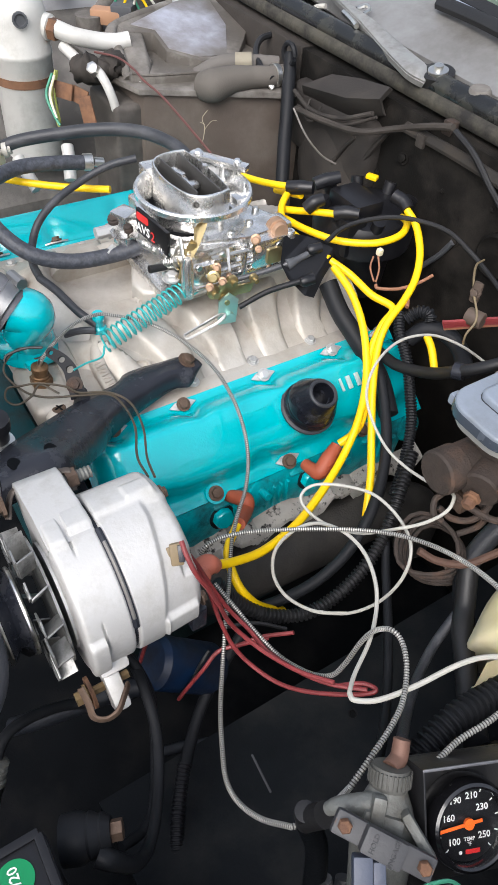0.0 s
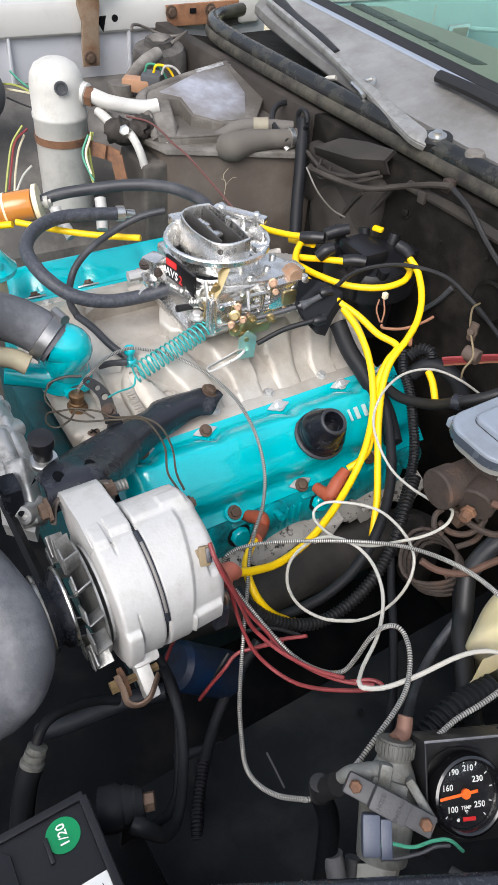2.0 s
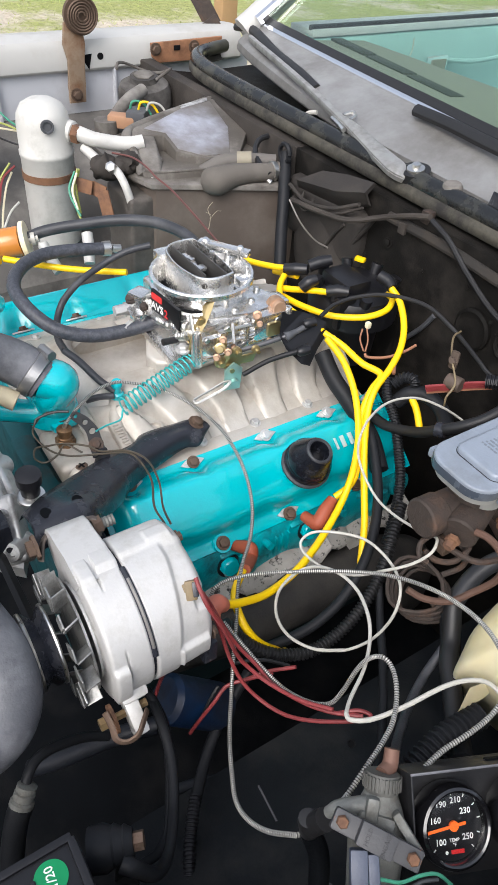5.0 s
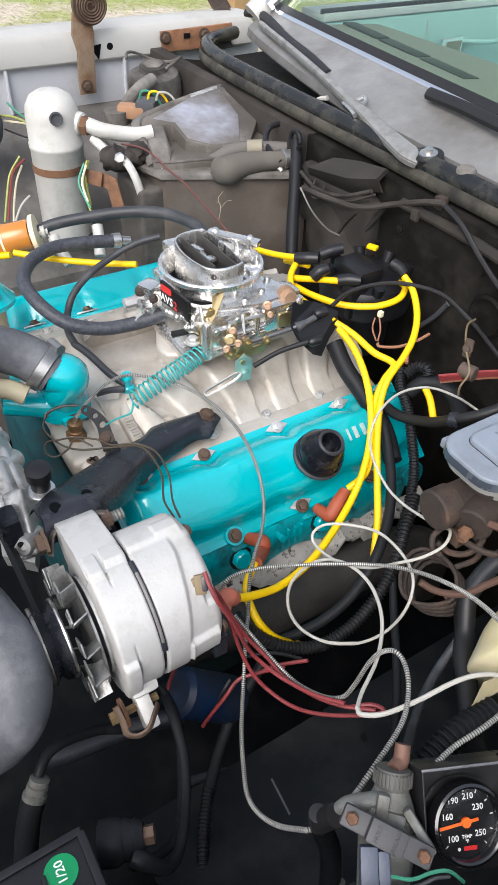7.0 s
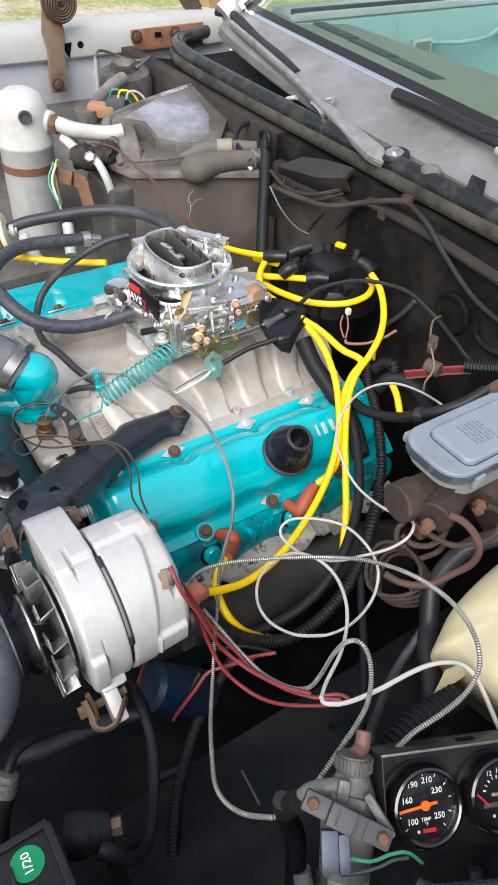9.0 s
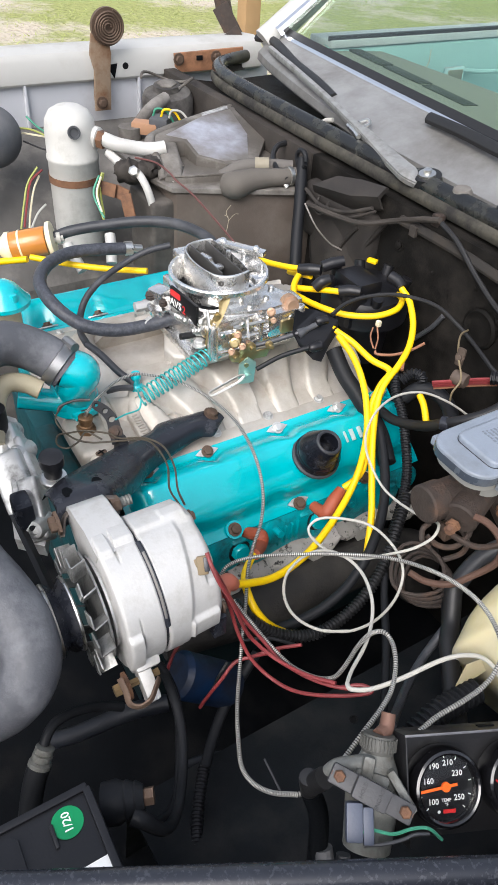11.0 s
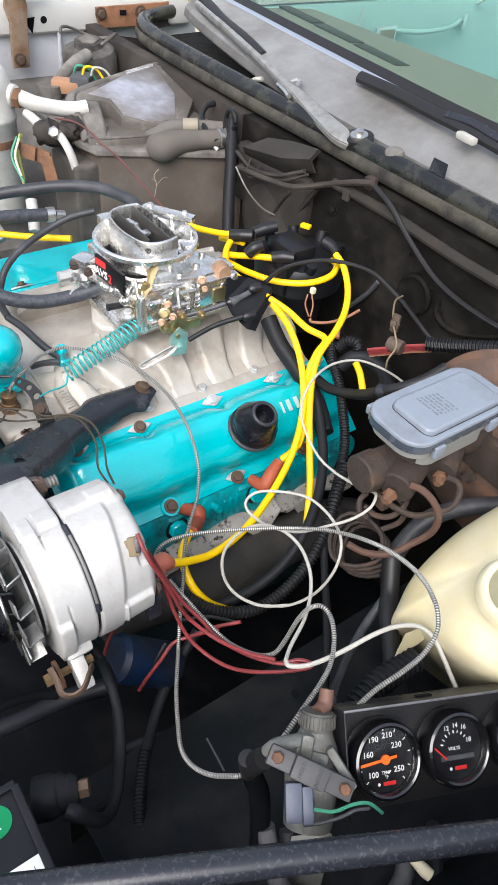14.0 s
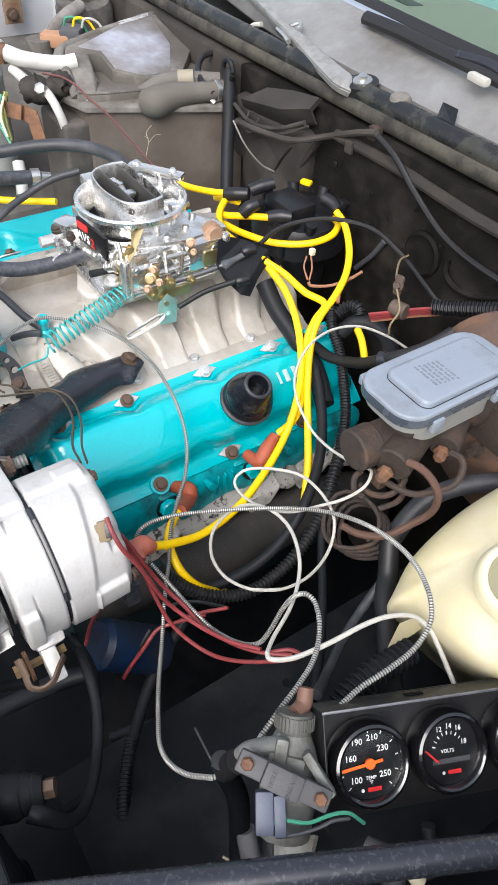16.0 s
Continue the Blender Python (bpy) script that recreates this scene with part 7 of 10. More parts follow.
single("cowl_brace", b, mat("dirty_brown_brace", (0.018, 0.0155, 0.013), 0.8, vary=0.4, scale=30, dirt=(0.038, 0.031, 0.024), dirt_at=0.6, dirt_scale=20, bump=0.4), "dirty brown brace along the firewall under the cowl", "brace")
b = B()
box(b, (0.028, 0.406, 0.979), (0.014, 0.006, 0.016), bev=0.002)
single("tab", b, FIREWALL, "small grey tab below the cowl flange", "tab")
for p, r in zip([(-0.007, 0.419, 0.94), (0.156, 0.419, 0.946), (0.116, 0.419, 0.882), (-0.051, 0.419, 0.901), (0.209, 0.419, 0.919), (0.072, 0.419, 0.93)], (0.006, 0.003, 0.0055, 0.003, 0.003, 0.0025)):
    b = B()
    hexbolt(b, p, (0.2, -1, 0.2), r, r * 0.9)
    single("firewall_bolt", b, FIREWALL_BLACK, "black bolt on the firewall", "bolt", "firewall bolts")
b = B()
lathe(b, [(0.03, 0), (0.03, 0.005), (0.026, 0.008), (0.02, 0.006), (0.012, 0.008), (0, 0.008)], (0.186, 0.419, 0.897), (0, -1, 0), 28)
single("grommet_plate", b, FIREWALL_BLACK, "round black grommet plate on the firewall", "grommet")
wire("firewall_bead", [(0.227, 0.417, 0.91), (0.23, 0.417, 0.891), (0.251, 0.417, 0.881), (0.285, 0.417, 0.888), (0.336, 0.417, 0.916)], 0.004, FIREWALL_BLACK, "raised bead on the black firewall", "bead")
wire("firewall_strap", [(0.073, 0.414, 0.816), (0.101, 0.414, 0.852), (0.118, 0.414, 0.882)], 0.004, GREY_CONN, "grey bonding strap on the firewall", "strap")
b = B()
q = [(0.252, 0.307, 0.921), (0.261, 0.303, 0.911), (0.268, 0.298, 0.9)]
box(b, q[0], (0.011, 0.004, 0.026), Matrix.Rotation(radians(15), 3, "Z"), bev=0.003)
lathe(b, [(0.0085, -0.010), (0.0095, -0.009), (0.0095, 0.009), (0.0085, 0.010)], q[2], (1, 0.25, 0.05), 14)
hexbolt(b, q[0], (0.2, -1, 0.2), 0.0045, 0.007)
single("loom_bracket", b, mat("dusty_brown_clamp", (0.085, 0.062, 0.048), 0.65, vary=0.3, scale=80), "tan metal bracket clamping red wires to the firewall", "bracket")
for k in range(4):
    wire("red_loom_wire", [V(*p) + V(0, 0.002 * k, -0.0035 * k) for p in [(0.249, 0.27, 0.891), (0.263, 0.289, 0.896), (0.278, 0.312, 0.901), (0.294, 0.334, 0.905)]], 0.0024, RED_WIRE if k < 3 else COPPER, "faded red loom wire on the firewall", "wire", "red loom wires", 6)
b = B()
ribbed(b, [(0.291, 0.328, 0.907), (0.312, 0.341, 0.913), (0.339, 0.357, 0.923), (0.371, 0.373, 0.935)], 0.0095, 0.0042)
single("conduit", b, PLASTIC, "black ribbed conduit over the red wires", "conduit", "ribbed conduits")
wire("tan_lead", [(0.209, 0.362, 0.922), (0.219, 0.337, 0.926), (0.248, 0.306, 0.923), (0.274, 0.292, 0.906), (0.278, 0.278, 0.892), (0.278, 0.279, 0.878)], 0.0013, mat("dull_tan_lead", (0.18, 0.14, 0.08), 0.5), "thin tan lead on the firewall bracket", "wire")

# ---- distributor and ignition wires ----
dist = thing("distributor", (0.03, 0.345, 0.80), "black distributor cap with moulded wire towers", "distributor")
DC = V(0.028, 0.335, 0.86)
b = B()
lathe(b, [(0.04, -0.07), (0.045, 0.0), (0.066, 0.004), (0.068, 0.03), (0.060, 0.044), (0.03, 0.050), (0, 0.05)], DC, (0, 0, 1), 28)
part("cap", b, PLASTIC, dist)
b = B()
box(b, DC + V(0.0, -0.02, 0.055), (0.060, 0.045, 0.026), bev=0.006)
box(b, DC + V(0.015, -0.045, 0.03), (0.05, 0.03, 0.05), bev=0.006)
part("coil_cover", b, PLASTIC, dist)
for k in range(8):
    a = radians(k * 45 + 20)
    b = B()
    p = DC + V(0.052 * math.cos(a), 0.052 * math.sin(a), 0.038)
    rod(b, p, p + V(0.008 * math.cos(a), 0.008 * math.sin(a), 0.02), 0.0085, 12)
    part("tower", b, PLASTIC, dist)
YL, YC, YG = "bright yellow silicone spark plug wire", "ignition wire", "yellow plug wires"
for pts in (
        [(0.101, 0.332, 0.938), (0.122, 0.332, 0.927), (0.149, 0.32, 0.909), (0.17, 0.3, 0.892), (0.184, 0.274, 0.877), (0.195, 0.242, 0.859), (0.212, 0.22, 0.837), (0.243, 0.196, 0.808), (0.277, 0.175, 0.777), (0.307, 0.156, 0.752), (0.336, 0.132, 0.725)],
        [(0.106, 0.226, 0.891), (0.139, 0.228, 0.878), (0.172, 0.223, 0.86), (0.203, 0.211, 0.839), (0.232, 0.193, 0.815), (0.26, 0.164, 0.793), (0.279, 0.133, 0.769), (0.302, 0.087, 0.755), (0.321, 0.041, 0.751), (0.337, -0.01, 0.762), (0.347, -0.051, 0.786), (0.352, -0.079, 0.807)],
        [(0.093, 0.231, 0.891), (0.119, 0.243, 0.883), (0.153, 0.251, 0.873), (0.182, 0.261, 0.869), (0.19, 0.241, 0.856), (0.203, 0.219, 0.836), (0.228, 0.198, 0.815), (0.254, 0.177, 0.790), (0.261, 0.161, 0.778), (0.258, 0.145, 0.766)],
        [(-0.01, 0.233, 0.894), (0.031, 0.238, 0.898), (0.071, 0.258, 0.899), (0.1, 0.29, 0.903), (0.108, 0.322, 0.909), (0.099, 0.341, 0.916), (0.081, 0.349, 0.915)],
        [(-0.02, 0.232, 0.903), (-0.002, 0.241, 0.907), (0.02, 0.255, 0.913), (0.044, 0.271, 0.918)],
        [(-0.152, 0.193, 0.919), (-0.12, 0.209, 0.916), (-0.086, 0.227, 0.914), (-0.048, 0.242, 0.92), (-0.026, 0.256, 0.925)],
        [(-0.04, 0.272, 0.918), (-0.026, 0.245, 0.917), (-0.009, 0.225, 0.91), (0.016, 0.214, 0.903), (0.041, 0.217, 0.898), (0.065, 0.224, 0.896), (0.091, 0.23, 0.892)],
        [(0.297, -0.017, 0.763), (0.313, -0.037, 0.758), (0.328, -0.045, 0.754), (0.35, -0.046, 0.741), (0.363, -0.036, 0.722), (0.367, -0.018, 0.699), (0.365, 0.005, 0.672)],
        [(0.231, 0.275, 0.857), (0.244, 0.272, 0.851), (0.258, 0.266, 0.842), (0.271, 0.259, 0.833)],
        [(-0.256, -0.089, 0.909), (-0.229, -0.053, 0.905), (-0.204, -0.017, 0.902), (-0.18, 0.02, 0.901), (-0.149, 0.054, 0.906)],
        [(-0.067, 0.256, 0.901), (-0.041, 0.258, 0.909), (-0.015, 0.259, 0.917)]):
    wire("plug_wire", pts, 0.0046, YELLOW, YL, YC, YG, 10)
for pts in ([(-0.265, -0.092, 0.902), (-0.296, -0.134, 0.891), (-0.327, -0.165, 0.873)], [(-0.074, -0.213, 0.86), (-0.081, -0.202, 0.859), (-0.094, -0.184, 0.852)]):
    wire("plug_wire", pts, 0.0049, YELLOW, YL, YC, YG, 10)
b = B()
box(b, (0, 0.362, 0.928), (0.016, 0.010, 0.006), Matrix.Rotation(radians(25), 3, "Z"), bev=0.002)
single("wire_tab", b, YELLOW, "yellow wire end showing behind the distributor", "wire end")
for pts in ([(-0.031, 0.248, 0.923), (-0.018, 0.258, 0.927), (-0.005, 0.269, 0.93)], [(0.041, 0.271, 0.917), (0.051, 0.281, 0.921), (0.063, 0.292, 0.922)], [(0.016, 0.245, 0.917), (0.02, 0.253, 0.926), (0.024, 0.264, 0.93)], [(0.076, 0.331, 0.945), (0.09, 0.335, 0.942), (0.102, 0.333, 0.938)], [(-0.014, 0.277, 0.929), (-0.009, 0.293, 0.934), (-0.002, 0.308, 0.938)]):
    b = B()
    taper(b, pts, [0.0085, 0.009, 0.0075], 12)
    single("wire_boot", b, PLASTIC, "black rubber distributor boot on a yellow wire", "boot", "distributor boots")
for pts in ([(0.226, 0.011, 0.718), (0.239, 0.016, 0.725), (0.254, 0.022, 0.731), (0.263, 0.016, 0.726), (0.293, -0.012, 0.755)], [(0.246, 0.109, 0.738), (0.259, 0.11, 0.741), (0.268, 0.114, 0.744), (0.264, 0.127, 0.756), (0.258, 0.142, 0.764)]):
    b = B()
    taper(b, pts, [0.007, 0.008, 0.0098, 0.0092, 0.007], 12)
    single("plug_boot", b, BOOT, "brick-red rubber spark plug boot", "boot", "spark plug boots")
b = B()
taper(b, [(0.353, -0.078, 0.807), (0.354, -0.086, 0.816), (0.356, -0.094, 0.816), (0.364, -0.098, 0.813)], [0.0075, 0.0100, 0.0105, 0.0085], 16)
single("plug_boot", b, mat("faded_pink_boot_rubber", (0.46, 0.135, 0.085), 0.5, vary=0.15, scale=80, bump=0.15), "brick-red rubber spark plug boot by the alternator", "boot", "spark plug boots")

# ---- throttle bracket and cables ----
tb = thing("throttle_bracket", (0.094, 0.217, 0.895), "black plate bracket holding the throttle cables", "bracket")
q = [V(*p) for p in [(0.062, 0.180, 0.926), (0.0696, 0.209, 0.917), (0.0745, 0.2225, 0.9114), (0.0841, 0.2398, 0.901), (0.0955, 0.2328, 0.8899), (0.107, 0.211, 0.8794), (0.1203, 0.1904, 0.8671), (0.1163, 0.1786, 0.8716), (0.0996, 0.164, 0.8893), (0.0860, 0.161, 0.9030)]]
b = B()
f = b.faces.new([b.verts.new(p) for p in q])
bmesh.ops.solidify(b, geom=[f], thickness=0.004)
part("plate", b, PLASTIC, tb)
for p in [(0.114, 0.182, 0.89), (0.089, 0.207, 0.911)]:
    b = B()
    lathe(b, [(0.006, -0.008), (0.0065, 0), (0.0065, 0.006), (0.0045, 0.009), (0, 0.010)], p, (-0.2, -0.9, -0.1), 12)
    part("cable_stop", b, PLASTIC, tb)
CABLE_GREY = mat("dull_grey_cable_rod", (0.10, 0.10, 0.105), 0.35, metal=0.5, vary=0.25, scale=80)
cable = thing("throttle_cable", (0.088, 0.144, 0.896), "black sheathed throttle cable with metal ends", "cable", "throttle cables")
b = B()
taper(b, [(0.07, 0.107, 0.886), (0.08, 0.14, 0.893), (0.086, 0.167, 0.899), (0.088, 0.172, 0.9)], [0.0034, 0.0034, 0.0036, 0.0056], 10)
part("sleeve", b, CABLE_GREY, cable)
b = B()
taper(b, [(0.088, 0.17, 0.899), (0.089, 0.175, 0.901), (0.088, 0.186, 0.903), (0.088, 0.206, 0.908)], [0.0075, 0.006, 0.004, 0.004], 10)
part("end", b, GREY_CONN, cable)
cable = thing("kickdown_cable", (0.101, 0.111, 0.862), "black throttle cable running to a slotted steel rod", "cable", "throttle cables")
b = B()
taper(b, [(0.096, 0.101, 0.867), (0.1, 0.137, 0.88), (0.11, 0.174, 0.889), (0.112, 0.191, 0.892)], [0.0034, 0.0034, 0.0036, 0.0056], 10)
part("sleeve", b, RUBBER, cable)
b = B()
tube(b, [(0.087, 0.034, 0.844), (0.089, 0.055, 0.852), (0.092, 0.076, 0.861), (0.096, 0.082, 0.862), (0.097, 0.072, 0.855), (0.094, 0.049, 0.846), (0.092, 0.036, 0.842), (0.087, 0.034, 0.844)], 0.0018, 6)
part("slotted_rod", b, STEEL, cable)
wire("cruise_cable", [(0.084, 0.227, 0.912), (0.078, 0.254, 0.92), (0.084, 0.283, 0.927), (0.103, 0.316, 0.933), (0.131, 0.342, 0.933), (0.158, 0.354, 0.931), (0.188, 0.358, 0.923), (0.216, 0.36, 0.914), (0.251, 0.353, 0.908), (0.275, 0.351, 0.901), (0.292, 0.354, 0.899), (0.31, 0.358, 0.904)], 0.0029, RUBBER, "thin black cable arching to the firewall", "cable")
wire("copper_lead", [(0.176, 0.322, 0.893), (0.172, 0.303, 0.885), (0.163, 0.282, 0.878), (0.147, 0.266, 0.874), (0.142, 0.265, 0.877)], 0.0020, COPPER, "copper-brown lead with a bare end", "wire")
wire("copper_lead", [(0.171, 0.302, 0.885), (0.18, 0.285, 0.88), (0.193, 0.272, 0.874)], 0.0024, COPPER, "copper-brown lead behind the yellow wires", "wire")
b = B()
box(b, (0.113, 0.29, 0.898), (0.007, 0.007, 0.009), bev=0.002)
single("lead_end", b, CREAM, "small cream terminal by the distributor", "terminal")
for pts in ([(0.115, 0.287, 0.894), (0.128, 0.28, 0.885), (0.138, 0.269, 0.876)], [(0.109, 0.285, 0.891), (0.118, 0.275, 0.883), (0.134, 0.27, 0.874)]):
    wire("copper_lead", pts, 0.0012, COPPER, "short copper-brown lead at the distributor", "wire")
b = B()
ribbed(b, [(0.201, 0.267, 0.864), (0.206, 0.278, 0.874), (0.217, 0.284, 0.876), (0.223, 0.283, 0.87)], 0.008, 0.004)
single("conduit", b, DEEP, "short black ribbed conduit elbow behind the engine", "conduit", "ribbed conduits")
b = B()
ribbed(b, [(0.19, 0.266, 0.866), (0.206, 0.256, 0.852), (0.231, 0.251, 0.833), (0.258, 0.24, 0.81), (0.289, 0.223, 0.784), (0.315, 0.197, 0.758), (0.335, 0.171, 0.738)], 0.0072, 0.0036)
single("conduit", b, DEEP, "black ribbed conduit behind the valve cover", "conduit", "ribbed conduits")
wire("heater_return_hose", [(0.214, 0.266, 0.844), (0.223, 0.279, 0.86), (0.241, 0.294, 0.861), (0.266, 0.295, 0.855), (0.299, 0.272, 0.855)], 0.010, DEEP, "black rubber hose behind the engine", "hose", "", 12)
wire("brake_vacuum_hose", [(0.196, 0.242, 0.82), (0.228, 0.243, 0.823), (0.273, 0.246, 0.845), (0.306, 0.244, 0.874), (0.328, 0.254, 0.892), (0.342, 0.272, 0.906), (0.348, 0.298, 0.919)], 0.0068, RUBBER, "black vacuum hose running to the brake booster", "hose", "", 12)
wire("dark_hose", [(0.101, 0.226, 0.865), (0.133, 0.225, 0.843), (0.165, 0.229, 0.825), (0.213, 0.232, 0.799), (0.257, 0.217, 0.779)], 0.012, DEEP, "thick black hose behind the engine", "hose", "", 12)
b = B()
lathe(b, [(0.0085, -0.006), (0.0095, -0.005), (0.0095, 0.005), (0.0085, 0.006)], (0.308, 0.245, 0.875), (0.7, 0.3, 0.2), 14)
single("hose_clip", b, BLACK_PAINT, "black clip on the vacuum hose", "clip")

# ---- fuel and coolant hoses ----
b = B()
tube(b, [(-0.03, 0.043, 0.894), (-0.041, 0.008, 0.884), (-0.052, -0.04, 0.882), (-0.07, -0.079, 0.891), (-0.103, -0.103, 0.908), (-0.151, -0.107, 0.92), (-0.19, -0.083, 0.925), (-0.213, -0.043, 0.925), (-0.214, 0.002, 0.922), (-0.21, 0.052, 0.916)], 0.0092, 16)
hose1 = single("fuel_hose", b, mat("speckled_blue_black_hose", (0.033, 0.036, 0.045), 0.42, vary=0.25, scale=120, dirt=(0.085, 0.092, 0.110), dirt_at=0.58, dirt_scale=190, bump=0.4, soft=0.16), "thick black rubber hose looping in front of the carburetor", "hose", "carburetor hoses")
b = B()
rod(b, *[(-0.211, 0.045, 0.917), (-0.2095, 0.056, 0.916)], 0.0108, 16)
rod(b, *[(-0.207, 0.057, 0.917), (-0.206, 0.07, 0.914)], 0.0062, 14)
part("clamp", b, STEEL, hose1, "bright metal hose end")
b = B()
tube(b, [(-0.277, -0.045, 0.923), (-0.27, -0.019, 0.932), (-0.253, 0.022, 0.94), (-0.218, 0.075, 0.952), (-0.181, 0.117, 0.956), (-0.135, 0.138, 0.955), (-0.096, 0.142, 0.951)], 0.0082, 14)
single("fuel_hose", b, HOSE, "black fuel hose from the filter to the carburetor", "hose", "carburetor hoses")
b = B()
tube(b, [(-0.139, 0.088, 0.945), (-0.15, 0.056, 0.937), (-0.155, 0.022, 0.923), (-0.148, -0.017, 0.909), (-0.138, -0.046, 0.892), (-0.123, -0.063, 0.875), (-0.091, -0.076, 0.868), (-0.054, -0.08, 0.869)], 0.0048, 12)
single("vacuum_hose", b, HOSE, "thin black vacuum hose by the carburetor", "hose", "carburetor hoses")
b = B()
tube(b, [(-0.054, -0.08, 0.869), (-0.024, -0.072, 0.868), (0.014, -0.062, 0.86), (0.036, -0.050, 0.853)], 0.0048, 12)
tube(b, [(0.029, -0.087, 0.847), (0.035, -0.071, 0.851), (0.043, -0.055, 0.852)], 0.004, 8)
single("vacuum_hose", b, HOSE, "thin black vacuum hose to the teal nipple", "hose", "carburetor hoses")
filt = thing("fuel_filter", (-0.20, -0.10, 0.92), "clear inline fuel filter full of amber fuel", "filter")
q = [V(*p) for p in [(-0.301, -0.11, 0.909), (-0.296, -0.1, 0.911), (-0.28, -0.058, 0.919), (-0.276, -0.049, 0.921), (-0.273, -0.041, 0.922)]]
d = (q[3] - q[0]).normalized()
L = (q[3] - q[0]).length
b = B()
lathe(b, [(0.021, 0.006), (0.022, 0.008), (0.022, L - 0.008), (0.021, L - 0.006)], q[0], d, 28)
part("amber_body", b, AMBER, filt, "amber-filled clear body")
b = B()
lathe(b, [(0.013, -0.012), (0.02, -0.002), (0.0225, 0.0), (0.0225, 0.007)], q[0], d, 28)
part("end_cap", b, CREAM, filt, "cream plastic end cap")
b = B()
lathe(b, [(0.0225, L - 0.004), (0.027, L - 0.002), (0.027, L + 0.004), (0.012, L + 0.006)], q[0], d, 28)
part("end_cap", b, CREAM, filt, "cream plastic end cap")
b = B()
lathe(b, [(0.0225, 0.020), (0.0226, 0.021), (0.0226, 0.022), (0.0225, 0.023)], q[0], d, 28)
part("band", b, CREAM, filt)
b = B()
rod(b, q[0] - d * 0.008, q[0] - d * 0.025, 0.0055, 10)
part("nipple", b, WHITE_TUBE, filt)
b = B()
rod(b, q[3] + d * 0.004, q[3] + d * 0.020, 0.0065, 10)
lathe(b, [(0.010, 0), (0.010, 0.006)], q[3] + d * 0.010, d, 14)
part("nipple", b, WHITE_TUBE, filt)
b = B()
tube(b, [(-0.305, -0.122, 0.906), (-0.322, -0.14, 0.898), (-0.34, -0.159, 0.888), (-0.388, -0.208, 0.861)], 0.0095, 12)
single("fuel_hose", b, HOSE, "black fuel hose entering the filter", "hose", "carburetor hoses")
b = B()
rod(b, *[(-0.297, -0.112, 0.919), (-0.316, -0.149, 0.902)], 0.004, 8)
single("filter_lead", b, WHITE_TUBE, "pale plastic nozzle beside the fuel filter", "nozzle")

RH = [(0.035, -0.136, 0.9), (0.021, -0.151, 0.913), (0.01, -0.171, 0.926), (0.005, -0.197, 0.938), (0.014, -0.226, 0.942), (0.05, -0.258, 0.948), (0.107, -0.271, 0.946), (0.161, -0.28, 0.941), (0.208, -0.293, 0.933), (0.248, -0.311, 0.921), (0.284, -0.312, 0.908), (0.32, -0.3, 0.895), (0.352, -0.292, 0.885), (0.377, -0.293, 0.866), (0.389, -0.307, 0.847), (0.383, -0.332, 0.821), (0.355, -0.369, 0.788), (0.3, -0.406, 0.758)]
b = B()
taper(b, RH, [0.0260, 0.0262, 0.0265, 0.0270, 0.027, 0.027, 0.027, 0.027, 0.026, 0.0255, 0.0255, 0.0255], 24, 6)
rad_hose = thing("radiator_hose", RH[13], "thick grey radiator hose, pale sheen mottled into its colour, curving in front of the engine", "hose")
part("rubber_tube", b, BIG_HOSE, rad_hose)
b = B()
c0, c1 = V(*RH[0]), V(*RH[1])
lathe(b, [(0.0275, 0), (0.0290, 0.001), (0.0290, 0.013), (0.0275, 0.014)], c0.lerp(c1, 0.22), c1 - c0, 28)
lathe(b, [(0.006, -0.01), (0.006, 0.012)], c0.lerp(c1, 0.45) + V(0.0, 0.016, 0.026), (1, 0.2, 0), 8)
part("hose_clamp", b, mat("dull_clamp_steel", (0.30, 0.30, 0.30), 0.38, metal=0.9, vary=0.2), rad_hose, "shiny steel hose clamp")
b = B()
tube(b, [(0.046, -0.174, 0.889), (0.036, -0.189, 0.897), (0.034, -0.209, 0.902), (0.046, -0.225, 0.896), (0.074, -0.236, 0.885), (0.097, -0.246, 0.871)], 0.0115, 14)
single("bypass_pipe", b, BEIGE, "tan metal coolant pipe bending at the thermostat housing", "pipe")
b = B()
lathe(b, [(0.014, -0.02), (0.014, 0.03)], (0.08, -0.238, 0.886), (0, 0, -1), 14)
single("bypass_hose", b, RUBBER, "short black hose on the coolant pipe", "hose")

# ---- brake master cylinder, booster and lines ----
mc = thing("brake_master_cylinder", (0.425, 0.16, 0.86), "rusty brake master cylinder with a grey plastic reservoir", "master cylinder")
b = B()
lathe(b, [(0.0, 0), (0.019, 0.0), (0.021, 0.002), (0.021, 0.022), (0.019, 0.024), (0.019, 0.13), (0.026, 0.14), (0.026, 0.17)], (0.424, 0.108, 0.897), (0.05, 1, 0), 24)
part("bore", b, RUST_DARK, mc, "dark rusty bore")
b = B()
lathe(b, [(0, 0), (0.0165, 0), (0.0185, 0.002), (0.0185, 0.05)], (0.456, 0.128, 0.896), (-0.35, 0.9, 0.1), 24)
lathe(b, [(0, 0), (0.014, 0), (0.015, 0.0015), (0.015, 0.05)], (0.462, 0.19, 0.892), (-0.45, 0.8, 0.1), 20)
box(b, (0.434, 0.195, 0.915), (0.040, 0.100, 0.036), bev=0.010)
part("valve_boss", b, RUST_DARK, mc)
